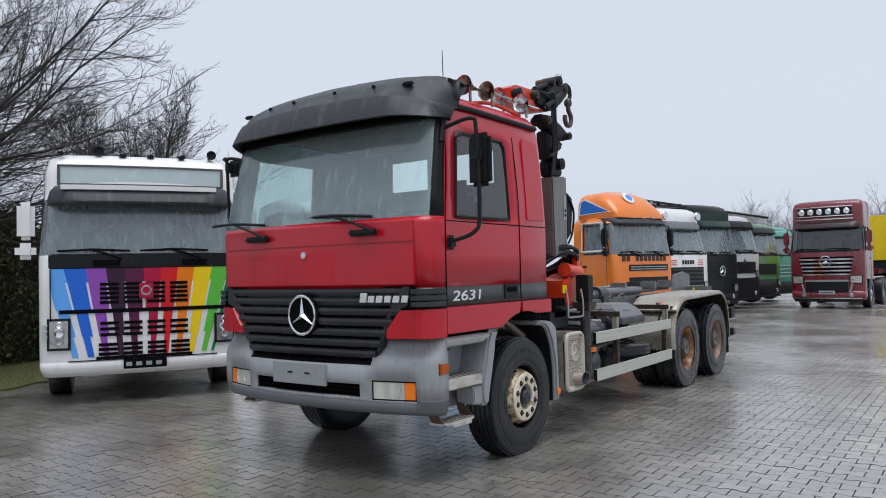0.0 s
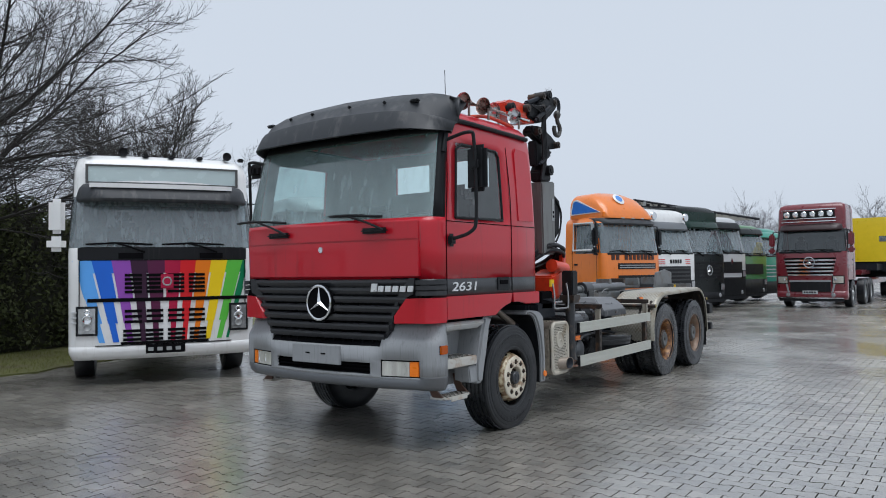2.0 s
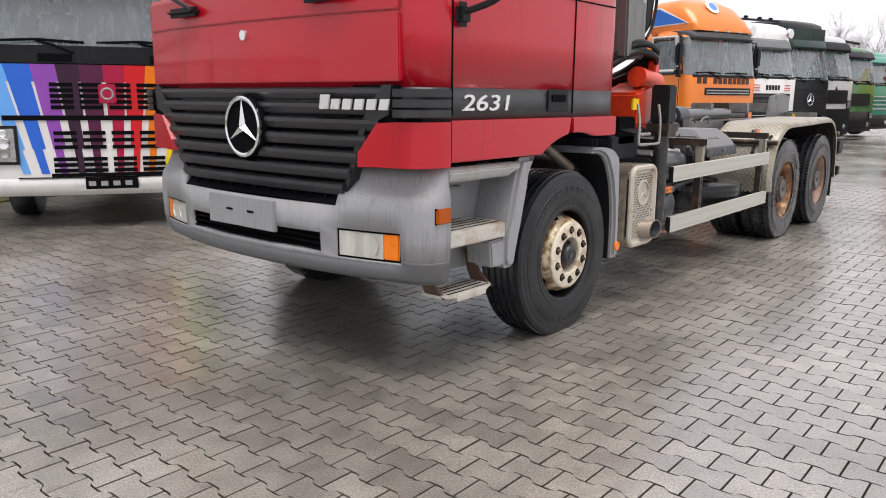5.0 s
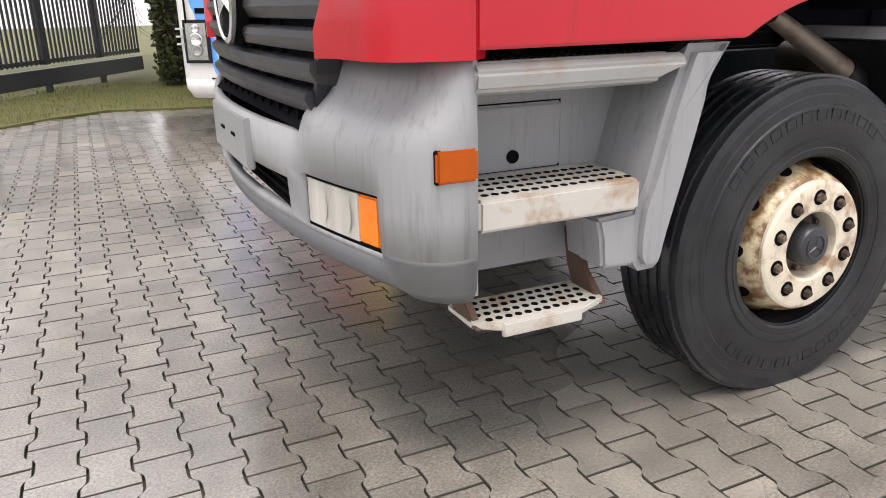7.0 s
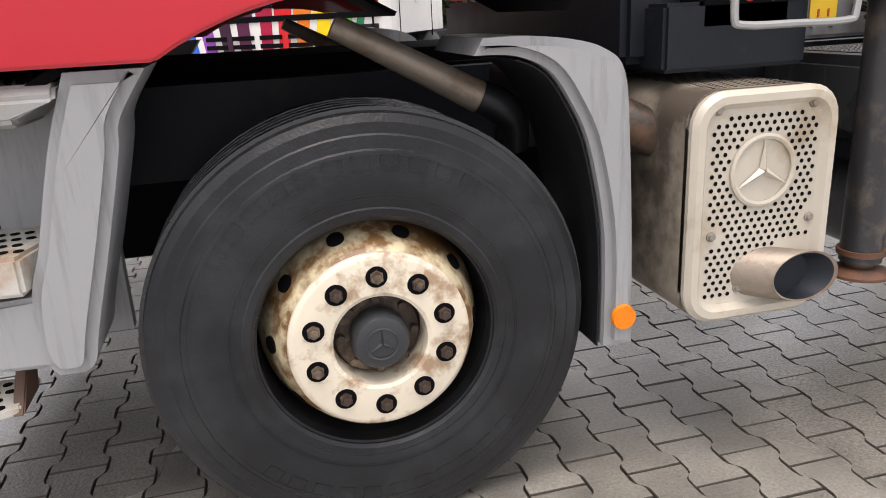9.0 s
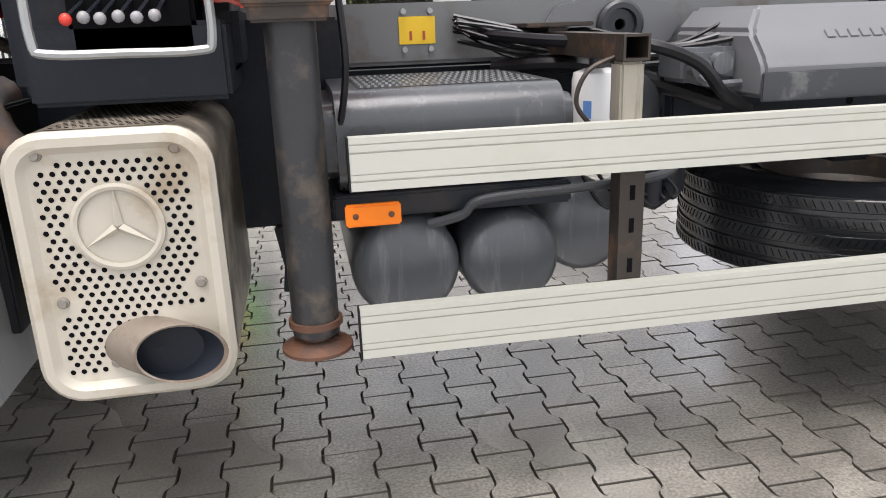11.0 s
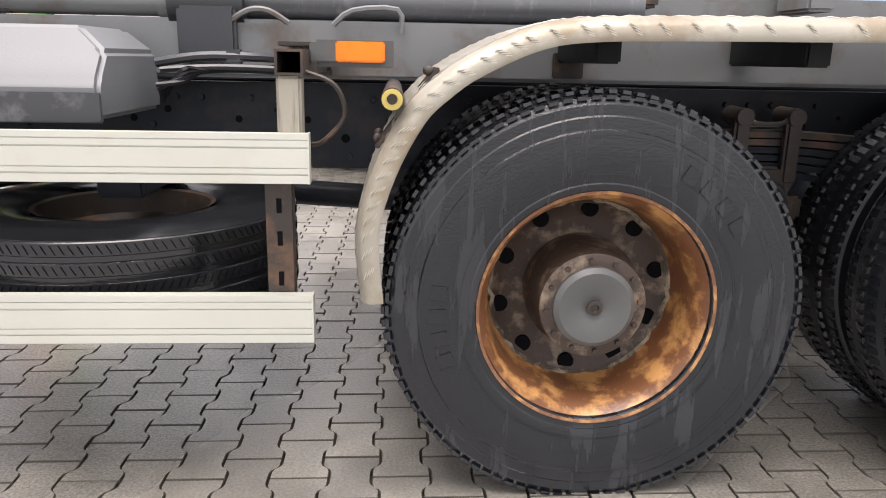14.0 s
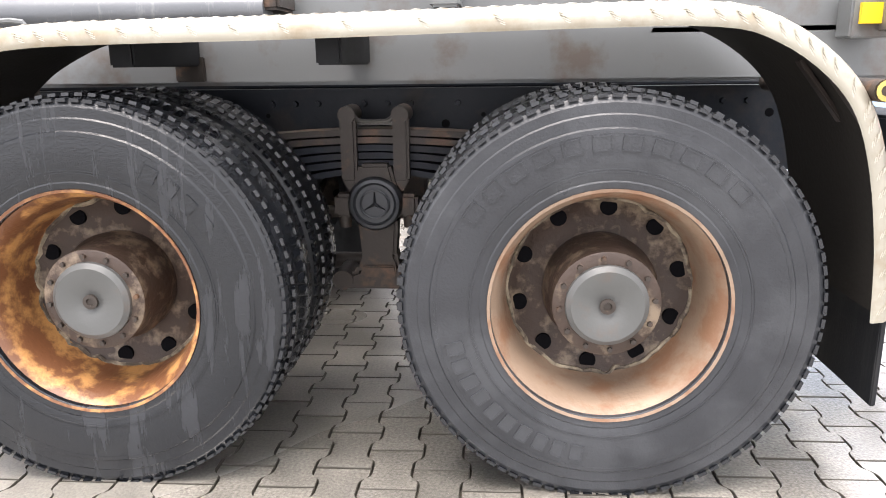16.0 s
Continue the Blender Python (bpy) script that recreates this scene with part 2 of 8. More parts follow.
BRACK = mat("bracket_brown_grey", (0.04, 0.032, 0.027), 0.5, 0.3, 0.3, 6, 0.25, 90, dirt=(0.16, 0.08, 0.04), damt=0.35, dscale=8)
WHITE = mat("white_paint", (0.75, 0.75, 0.74), 0.32, 0, 0.06, coat=0.5, dirt=(0.55, 0.54, 0.5), damt=0.2, dscale=2, streak=True)
GLASS = glass("windscreen_glass", (0.72, 0.9, 0.89), 0.03, 0.34, (0.46, 0.61, 0.62))
GLASS2 = glass("side_glass", (0.7, 0.82, 0.82), 0.03, 0.12, (0.1, 0.12, 0.12))
LAMPPANE = glass("headlamp_pane", (0.93, 0.93, 0.9), 0.03, 0.6, (0.75, 0.74, 0.68))
TRUCKGLASS = glass("yard_glass", (0.7, 0.82, 0.84), 0.03, 0.5, (0.29, 0.345, 0.37))
TINTED = glass("tinted_yard_glass", (0.5, 0.6, 0.62), 0.03, 0.2, (0.07, 0.09, 0.1))
LINER = mat("cab_lining", (0.22, 0.225, 0.225), 0.8)
SEAT = mat("seat_cloth", (0.05, 0.052, 0.056), 0.85)
ZINC = mat("galvanised", (0.35, 0.36, 0.36), 0.4, 0.6, 0.2, 9)

# ---- mesh building ----


def box(bm, c, s, bev=0.0, rot=None):
    r = bmesh.ops.create_cube(bm, size=1.0)
    vs = r["verts"]
    m = Matrix.Translation(c) @ (rot.to_4x4() if rot else Matrix()) @ Matrix.Diagonal((*s, 1))
    bmesh.ops.transform(bm, matrix=m, verts=vs)
    if bev > 0:
        es = list({e for v in vs for e in v.link_edges})
        bmesh.ops.bevel(bm, geom=es, offset=min(bev, 0.45 * min(s)), segments=2, affect="EDGES")


def bx(bm, x0, x1, y0, y1, z0, z1, bev=0.0):
    box(bm, ((x0 + x1) / 2, (y0 + y1) / 2, (z0 + z1) / 2), (abs(x1 - x0), abs(y1 - y0), abs(z1 - z0)), bev)


def cyl(bm, p0, p1, r0, r1=None, seg=20, caps=True):
    p0, p1 = Vector(p0), Vector(p1)
    r1 = r0 if r1 is None else r1
    d = p1 - p0
    q = d.to_track_quat("Z", "Y").to_matrix().to_4x4()
    bmesh.ops.create_cone(bm, cap_ends=caps, segments=seg, radius1=r0, radius2=r1, depth=d.length,
                          matrix=Matrix.Translation((p0 + p1) / 2) @ q)


def ball(bm, c, r, seg=12, scale=(1, 1, 1)):
    bmesh.ops.create_uvsphere(bm, u_segments=seg, v_segments=max(6, seg // 2), radius=r,
                              matrix=Matrix.Translation(c) @ Matrix.Diagonal((*scale, 1)))


def prism(bm, pts, lo, hi, axis="y", bev=0.0):
    """A polygon of (a, b) pairs extruded along an axis: y -> (x, z), x -> (y, z), z -> (x, y)."""
    def at(p, h):
        return {"y": (p[0], h, p[1]), "x": (h, p[0], p[1]), "z": (p[0], p[1], h)}[axis]
    a = [bm.verts.new(at(p, lo)) for p in pts]
    b = [bm.verts.new(at(p, hi)) for p in pts]
    fs = [bm.faces.new(a), bm.faces.new(b[::-1])]
    k = len(pts)
    for i in range(k):
        fs.append(bm.faces.new((a[i], b[i], b[(i + 1) % k], a[(i + 1) % k])))
    bmesh.ops.recalc_face_normals(bm, faces=fs)
    if bev > 0:
        es = [e for e in {e for f in fs for e in f.edges} if e.calc_face_angle(0) > 0.4]
        bmesh.ops.bevel(bm, geom=es, offset=bev, segments=2, affect="EDGES")


def lathe(bm, prof, c, axis="y", seg=48, close=False):
    """Turns a profile of (radius, along) pairs about an axis through c."""
    c = Vector(c)
    rings = []
    for r, h in prof:
        ring = []
        for i in range(seg):
            a = 2 * math.pi * i / seg
            ca, sa = r * math.cos(a), r * math.sin(a)
            ring.append(bm.verts.new(c + Vector({"y": (ca, h, sa), "x": (h, ca, sa), "z": (ca, sa, h)}[axis])))
        rings.append(ring)
    pairs = list(zip(rings, rings[1:])) + ([(rings[-1], rings[0])] if close else [])
    fs = []
    for p, q in pairs:
        for i in range(seg):
            fs.append(bm.faces.new((p[i], p[(i + 1) % seg], q[(i + 1) % seg], q[i])))
    bmesh.ops.remove_doubles(bm, verts=[v for r in rings for v in r], dist=1e-6)
    bmesh.ops.recalc_face_normals(bm, faces=[f for f in fs if f.is_valid])


def smooth_path(pts, n=6):
    pts = [Vector(p) for p in pts]
    if len(pts) < 3:
        return pts
    out = []
    for i in range(len(pts) - 1):
        p0, p1, p2, p3 = pts[max(i - 1, 0)], pts[i], pts[i + 1], pts[min(i + 2, len(pts) - 1)]
        for k in range(n):
            t = k / n
            out.append(0.5 * (2 * p1 + (p2 - p0) * t + (2 * p0 - 5 * p1 + 4 * p2 - p3) * t * t + (3 * p1 - p0 - 3 * p2 + p3) * t ** 3))
    return out + [pts[-1]]


def tube(bm, pts, r, seg=8, smooth=6):
    pts = smooth_path(pts, smooth) if smooth else [Vector(p) for p in pts]
    rings, up = [], Vector((0.13, 0.21, 0.97))
    for i, p in enumerate(pts):
        d = (pts[min(i + 1, len(pts) - 1)] - pts[max(i - 1, 0)]).normalized()
        a = d.cross(up)
        a = (a if a.length > 1e-3 else d.cross(Vector((1, 0, 0)))).normalized()
        b = d.cross(a)
        up = a.cross(d)
        rings.append([bm.verts.new(p + r * (math.cos(t) * a + math.sin(t) * b)) for t in (2 * math.pi * k / seg for k in range(seg))])
    fs = []
    for p, q in zip(rings, rings[1:]):
        for i in range(seg):
            fs.append(bm.faces.new((p[i], p[(i + 1) % seg], q[(i + 1) % seg], q[i])))
    fs += [bm.faces.new(rings[0]), bm.faces.new(rings[-1])]
    bmesh.ops.recalc_face_normals(bm, faces=fs)


def strip(bm, prof, y0, y1, t):
    """A bent plate: a profile of (x, z) points, thickness t inward (to the right of the way), from y0 to y1."""
    off = []
    for i, p in enumerate(prof):
        a, b = Vector(prof[max(i - 1, 0)]), Vector(prof[min(i + 1, len(prof) - 1)])
        d = (b - a).normalized()
        off.append((p[0] + d.y * t, p[1] - d.x * t))
    prism(bm, list(prof) + off[::-1], y0, y1, "y")


def part(name, bm, material, parent, label="", sharp=32, solid=0.0, category="", kind="", liner=None):
    me = bpy.data.meshes.new(name)
    bm.to_mesh(me)
    bm.free()
    me.materials.append(material)
    me.polygons.foreach_set("use_smooth", [True] * len(me.polygons))
    me.set_sharp_from_angle(angle=radians(sharp))
    ob = new(name, me)
    ob.parent = parent
    if label or category or kind:
        tagged(ob, label, category, "", kind)
    if liner:
        me.materials.append(liner)
    if solid:
        md = ob.modifiers.new("thickness", "SOLIDIFY")
        md.thickness, md.offset = solid, -1
        if liner:
            md.material_offset = 1
    return ob


def thing(name, m=None, label="", category="", group=""):
    ob = new(name)
    ob.empty_display_size = 0.3
    if m is not None:
        ob.matrix_world = m
    return tagged(ob, label, category, group)


def B():
    return bmesh.new()


def ring_shell(levels, ring, pick):
    """Skins a stack of closed plan outlines. pick(centre) names the group each face goes to (None: left open)."""
    groups = {}
    loops = [[Vector((x, y, z)) for x, y in ring(z)] for z in levels]
    for a, b in zip(loops, loops[1:]):
        k = len(a)
        for i in range(k):
            q = (a[i], a[(i + 1) % k], b[(i + 1) % k], b[i])
            g = pick(sum(q, Vector()) / 4)
            if g:
                groups.setdefault(g, []).append(q)
    out = {}
    for g, quads in groups.items():
        bm = bmesh.new()
        for q in quads:
            vs = [bm.verts.new(p) for p in q]
            bm.faces.new(vs)
        bmesh.ops.remove_doubles(bm, verts=bm.verts[:], dist=1e-5)
        bmesh.ops.recalc_face_normals(bm, faces=bm.faces[:])
        out[g] = bm
    return out, loops


def star(bm, c, r, w, t, axis="x"):
    """A three-bladed emblem with a ring, flat against a plane across the axis."""
    seg = 40
    def P(a, rr, h):
        u, v = rr * math.sin(a), rr * math.cos(a)
        return Vector(c) + Vector((h, u, v) if axis == "x" else (u, h, v))
    rings = []
    for rr, h in ((r, 0), (r, -t), (r - w * 0.5, -t * 1.4), (r - w, -t), (r - w, 0)):
        rings.append([bm.verts.new(P(2 * math.pi * i / seg, rr, h)) for i in range(seg)])
    for p, q in zip(rings, rings[1:]):
        for i in range(seg):
            bm.faces.new((p[i], p[(i + 1) % seg], q[(i + 1) % seg], q[i]))
    for k in range(3):
        a = 2 * math.pi * k / 3
        tip = bm.verts.new(P(a, r - w * 0.6, -t * 0.7))
        top = bm.verts.new(P(a, r * 0.02, -t * 2.2))
        l0 = bm.verts.new(P(a - math.pi / 3, r * 0.13, -t * 0.2))
        r0 = bm.verts.new(P(a + math.pi / 3, r * 0.13, -t * 0.2))
        bm.faces.new((tip, top, l0))
        bm.faces.new((tip, r0, top))
    bmesh.ops.recalc_face_normals(bm, faces=bm.faces[:])

# ---- ground ----


GROUND = mat("wet_paving_far", (0.3, 0.285, 0.26), 0.25, 0, 0.2, 1.5, 0.5, 14, dirt=(0.1, 0.1, 0.1), damt=0.4, dscale=0.35, rvar=0.14)
bm = B()
xs = [-900, -300, -60, -20, 0, 7, 12, 20, 30, 45, 60, 300, 900]
ys = [-900, -200, -30, 0, 6.2, 30, 200, 900]
grid = [[bm.verts.new((x, y, -0.03)) for y in ys] for x in xs]
for i in range(len(xs) - 1):
    for j in range(len(ys) - 1):
        bm.faces.new((grid[i][j], grid[i + 1][j], grid[i + 1][j + 1], grid[i][j + 1]))
ground = tagged(part("ground", bm, GROUND, None, sharp=180), "wet grey interlocking concrete paving of a truck yard", "ground", "", "structure")

# ---- the red hook-lift truck ----
truck = thing("hooklift_truck", None, "red hook-lift truck with grey bumper and crane on wet paving", "truck")


def front_bow(y, xf, bow=0.07, half=1.1):
    return xf + bow * min(1.0, abs(y) / half) ** 2.2


def cab_ring(xf, xs0, w, xr=0.47):
    """Plan outline of the cab: xf front middle, xs0 where the flat side begins, w half width."""
    half = [(xr, 0.16), (xr, 0.41), (xr, 0.66), (xr, w - 0.09), (xr - 0.025, w - 0.022), (xr - 0.09, w),
            (-0.07, w), (-0.22, w), (-0.62, w), (xs0 + 0.14, w), (xs0 + 0.05, w)]
    ye = w - 0.13
    xe = front_bow(ye, xf)
    for k in range(0, 5):
        a = math.pi / 2 * k / 4
        half.append((xs0 + (xe - xs0) * math.sin(a), ye + (w - ye) * math.cos(a)))
    for y in (0.9, 0.65, 0.4, 0.2):
        half.append((front_bow(y, xf), y))
    left = [(x, -y) for x, y in half]
    return left + [(xf, 0.0)] + half[::-1] + [(xr, 0.0)]


def lerp(z, table):
    for (z0, *a), (z1, *b) in zip(table, table[1:]):
        if z <= z1:
            t = max(0.0, (z - z0) / (z1 - z0))
            return [p + (q - p) * t for p, q in zip(a, b)]
    return list(table[-1][1:])


CABT = [(1.30, -1.43, -1.19, 1.235), (1.93, -1.45, -1.185, 1.235), (1.99, -1.435, -1.18, 1.233), (2.3, -1.36, -1.14, 1.215),
        (2.66, -1.26, -1.085, 1.185), (2.78, -1.2, -1.06, 1.17), (2.86, -1.1, -1.0, 1.15)]
levels = [1.30, 1.46, 1.7, 1.93, 1.985, 2.15, 2.3, 2.42, 2.66, 2.73, 2.78, 2.83, 2.86]


def pick(c):
    x, y, z = c
    if 1.985 < z < 2.70 and x < -1.29 + (z - 1.985) * 0.2:
        return "windscreen"
    if abs(y) > 1.15 and 1.985 < z < 2.66 and -1.06 + (z - 2) * 0.13 < x < -0.22:
        return "side_l" if y < 0 else "side_r"
    if x > 0.46 and 2.42 < z < 2.73 and 0.16 < abs(y) < 0.66:
        return None
    if z > 1.985 and x < -1.17 + (z - 2) * 0.14:
        return "pillar"
    if z < 1.46:
        return "band"
    return "skin"


g, loops = ring_shell(levels, lambda z: cab_ring(*lerp(z, CABT)), pick)
cab = part("cab_body", g["skin"], RED, truck, "red painted cab shell", 40, 0.035, liner=LINER)
part("waist_band", g["band"], GRILLE, cab, "black plastic waist band", 40, 0.03)
part("windscreen_surround", g["pillar"], BLACKP, cab, "black windscreen surround", 40, 0.03)
ws = part("windscreen", g["windscreen"], GLASS, cab, "rain-streaked windscreen", 60)
part("side_window", g["side_l"], GLASS2, cab, "", 60)
part("side_window", g["side_r"], GLASS2, cab, "", 60)
# roof
bm = B()
rings = []
top = loops[-1]
ctr = Vector((-0.3, 0, 0))
for s, dz in ((1.0, 0.0), (0.99, 0.05), (0.95, 0.1), (0.85, 0.15), (0.6, 0.19), (0.3, 0.21)):
    rings.append([bm.verts.new((ctr.x + (p.x - ctr.x) * s, p.y * s, p.z + dz)) for p in top])
for a, b in zip(rings, rings[1:]):
    for i in range(len(a)):
        bm.faces.new((a[i], a[(i + 1) % len(a)], b[(i + 1) % len(b)], b[i]))
bm.faces.new(rings[-1])
bmesh.ops.recalc_face_normals(bm, faces=bm.faces[:])
part("roof", bm, RED, cab, "red domed cab roof", 50)
# black rain gutter round the door top
for s in (-1, 1):
    bm = B()
    tube(bm, [(-1.15, s * 1.2, 2.55), (-1.06, s * 1.185, 2.78), (-0.9, s * 1.165, 2.86), (-0.3, s * 1.165, 2.865), (0.38, s * 1.165, 2.86)], 0.022, 8)
    part("gutter", bm, BLACKP, cab)
# door seams and rear seam
for x in (-1.17, -0.07):
    bm = B()
    lean = 0.1 if x < -1 else 0.0
    tube(bm, [(x, -1.2365, 1.33), (x, -1.2365, 1.95), (x + lean * 0.4, -1.222, 2.3), (x + lean, -1.178, 2.72)], 0.0045, 5, 4)
    part("door_seam", bm, DARK, cab)
bm = B()
tube(bm, [(-1.16, -1.236, 1.955), (-0.6, -1.2365, 1.955), (0.4, -1.2365, 1.955)], 0.004, 5, 2)
part("belt_seam", bm, DARK, cab)
# window rubber
bm = B()
fr = [(-1.03, 1.99), (-0.23, 2.0), (-0.23, 2.6), (-0.28, 2.655), (-0.86, 2.65), (-0.95, 2.6), (-1.03, 1.99)]
tube(bm, [(x, -1.2345 + (z - 2) * 0.068, z) for x, z in fr], 0.014, 6, 0)
part("window_seal", bm, BLACKP, cab)
# pressed rear side panel
bm = B()
prism(bm, [(0.06, 2.0), (0.38, 2.0), (0.38, 2.5), (0.34, 2.72), (0.1, 2.74), (0.06, 2.68)], -1.2, -1.242, "y", 0.012)
for v in bm.verts:
    v.co.y += (v.co.z - 2) * 0.066
part("rear_side_panel", bm, RED, cab)

# lower side skirts with wheel arch
def arch(r, z0, x_from, x_to, n=12):
    cz = 0.5
    a0 = math.asin((z0 - cz) / r)
    pts = []
    for i in range(n + 1):
        a = math.pi - a0 + (a0 - (math.pi - a0)) * i / n
        pts.append((r * math.cos(a), cz + r * math.sin(a)))
    return [p for p in pts if x_from <= p[0] <= x_to]


for s in (-1, 1):
    bm = B()
    A = arch(0.72, 1.11, -2, 2, 16)
    lower = [p for p in A if p[0] < -0.075]
    prism(bm, [(-1.182, 1.308), (-1.182, 1.11)] + lower + [(-0.075, 1.308)], s * 1.205, s * 1.243, "y", 0.006)
    part("door_skirt", bm, RED, cab)
    bm = B()
    upper = [p for p in A if -0.06 < p[0] < 0.2]
    prism(bm, [(-0.065, 1.308), *upper, (0.40, 1.19), (0.475, 1.19), (0.475, 1.308)], s * 1.205, s * 1.243, "y", 0.006)
    part("rear_skirt", bm, RED, cab)
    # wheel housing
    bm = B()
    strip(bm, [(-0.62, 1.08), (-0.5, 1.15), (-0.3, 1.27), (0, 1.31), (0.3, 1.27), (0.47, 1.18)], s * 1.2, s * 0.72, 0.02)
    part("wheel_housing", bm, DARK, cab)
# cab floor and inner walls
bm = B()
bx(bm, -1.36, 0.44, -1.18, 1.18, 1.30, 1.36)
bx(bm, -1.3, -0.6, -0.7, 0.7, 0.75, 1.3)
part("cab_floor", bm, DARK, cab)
# interior
bm = B()
prism(bm, [(-1.36, 1.4), (-1.38, 1.93), (-1.2, 1.99), (-0.95, 1.95), (-0.85, 1.75), (-1.0, 1.4)], -1.14, 1.14, "y", 0.03)
part("dashboard", bm, SEAT, cab, "dark grey dashboard")
bm = B()
c, axis_dir = Vector((-0.83, -0.55, 2.0)), Vector((-0.42, 0, 0.9)).normalized()
a = axis_dir.cross(Vector((0, 1, 0))).normalized()
tube(bm, [c + 0.22 * (math.cos(t) * a + math.sin(t) * Vector((0, 1, 0))) for t in (2 * math.pi * k / 24 for k in range(25))], 0.017, 7, 0)
cyl(bm, c, c - axis_dir * 0.3, 0.05, 0.06, 12)
box(bm, c - axis_dir * 0.02, (0.05, 0.38, 0.03), 0.01)
part("steering_wheel", bm, BLACKP, cab)
for y in (-0.55, 0.6):
    bm = B()
    box(bm, (-0.3, y, 1.65), (0.5, 0.5, 0.16), 0.05)
    box(bm, (-0.02, y, 1.95), (0.16, 0.48, 0.6), 0.06)
    if y < 0:
        box(bm, (0.0, y, 2.33), (0.12, 0.26, 0.16), 0.05)
    part("seat", bm, SEAT, cab)
bm = B()
box(bm, (-1.05, 0.55, 2.655), (0.05, 0.19, 0.075), 0.03)
cyl(bm, (-1.04, 0.5, 2.68), (-1.0, 0.44, 2.8), 0.012)
part("sun_shade_mirror", bm, SEAT, cab)
# sun visor: a broad shell over the windscreen
bm = B()
secs = []
N = 22
for i in range(N + 1):
    y = -1.245 + 2.49 * i / N
    k = abs(y) / 1.245
    back = 0.30 * max(0, (k - 0.72) / 0.28) ** 1.8 + 0.07 * k ** 2
    prof = [(-1.44 + back, 2.745), (-1.47 + back, 2.75), (-1.45 + back, 2.82), (-1.40 + back, 2.9), (-1.385 + back, 2.92),
            (-1.36 + back, 2.925), (-1.27 + back * 0.9, 3.02), (-1.1 + back * 0.7, 3.115), (-0.85 + 0.3 * back - 0.2 * k ** 3, 3.165 - 0.03 * k ** 3), (-0.72 - 0.24 * k ** 3, 3.15 - 0.1 * k ** 3), (-0.72 - 0.24 * k ** 3, 3.0 - 0.06 * k ** 3)]
    sink = 0.1 * k ** 5
    secs.append([bm.verts.new((x, y, z - sink * (1 if z > 2.81 else 0.2) + 0.03 * (1 - k) * (z > 2.86))) for x, z in prof])
for a, b in zip(secs, secs[1:]):
    for j in range(len(a) - 1):
        bm.faces.new((a[j], a[j + 1], b[j + 1], b[j]))
bmesh.ops.recalc_face_normals(bm, faces=bm.faces[:])
vis = part("sun_visor", bm, VISOR, cab, "large dark grey plastic sun visor and roof spoiler", 38, 0.02)
for y in (-0.95, -0.62, 0.62, 0.95, -0.2, 0.3):
    bm = B()
    k = abs(y) / 1.245
    back = 0.30 * max(0, (k - 0.72) / 0.28) ** 1.8 + 0.07 * k ** 2
    box(bm, (-1.275 + 0.9 * back, y, 3.02 - 0.085 * k ** 6 + 0.03 * (1 - k)), (0.05, 0.1 if abs(y) > 0.9 else 0.03, 0.03), 0.012)
    part("visor_clip", bm, BLACKP, vis)
# front flap, corner panels
def front_panel(name, y0, y1, z0, z1, mtl, off, parent, n=14, label="", bev=0.006, xf=-1.45, bow=0.07):
    bm = B()
    pts = []
    for i in range(n + 1):
        y = y0 + (y1 - y0) * i / n
        pts.append((front_bow(y, xf, bow) - off, y))
    back = [(x + off + 0.02, y) for x, y in pts][::-1]
    prism(bm, pts + back, z0, z1, "z", bev)
    return part(name, bm, mtl, parent, label, 30)


flap = front_panel("front_flap", -1.1, 1.1, 1.485, 1.79, RED, 0.012, cab, label="red front service flap")
front_panel("scuttle_panel", -1.1, 1.1, 1.80, 1.955, RED, 0.009, cab)
bm = B()
cyl(bm, (-1.455, 0, 1.73), (-1.475, 0, 1.73), 0.03, 0.027, 20)
part("badge", bm, CHROME, flap, "small round chrome badge")
# wipers
for y, s in ((-0.62, 1), (0.62, 1)):
    bm = B()
    box(bm, (-1.475, y - 0.05, 1.88), (0.06, 0.3, 0.05), 0.02)
    part("wiper_mount", bm, BLACKP, cab)
    bm = B()
    tube(bm, [(-1.5, y - 0.18, 1.88), (-1.48, y + 0.02, 1.95), (-1.44, y + 0.32, 2.03)], 0.011, 6, 3)
    tube(bm, [(-1.45, y - 0.12, 2.0), (-1.445, y + 0.3, 2.03), (-1.4, y + 0.66, 2.03)], 0.013, 6, 3)
    part("wiper", bm, BLACKP, cab)
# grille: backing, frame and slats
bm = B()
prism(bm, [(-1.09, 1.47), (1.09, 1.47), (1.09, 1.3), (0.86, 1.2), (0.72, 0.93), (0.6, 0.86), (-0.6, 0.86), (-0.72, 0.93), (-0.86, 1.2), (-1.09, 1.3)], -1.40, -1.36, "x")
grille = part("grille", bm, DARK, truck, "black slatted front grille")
SL = [(1.43, 1.07), (1.36, 1.06), (1.285, 0.98), (1.205, 0.9), (1.125, 0.84), (1.045, 0.79), (0.965, 0.74)]
for z, hw in SL:
    bm = B()
    pts = []
    for i in range(17):
        y = -hw + 2 * hw * i / 16
        pts.append((front_bow(y, -1.47), y))
    secs = []
    for x, y in pts:
        secs.append([bm.verts.new(p) for p in ((x + 0.1, y, z + 0.03), (x + 0.02, y, z + 0.031), (x + 0.002, y, z + 0.022), (x, y, z + 0.004), (x + 0.02, y, z - 0.029), (x + 0.1, y, z - 0.04))])
    for a, b in zip(secs, secs[1:]):
        for j in range(6):
            bm.faces.new((a[j], a[(j + 1) % 6], b[(j + 1) % 6], b[j]))
    bm.faces.new(secs[0]), bm.faces.new(secs[-1])
    bmesh.ops.recalc_face_normals(bm, faces=bm.faces[:])
    part("slat", bm, GRILLE, grille)
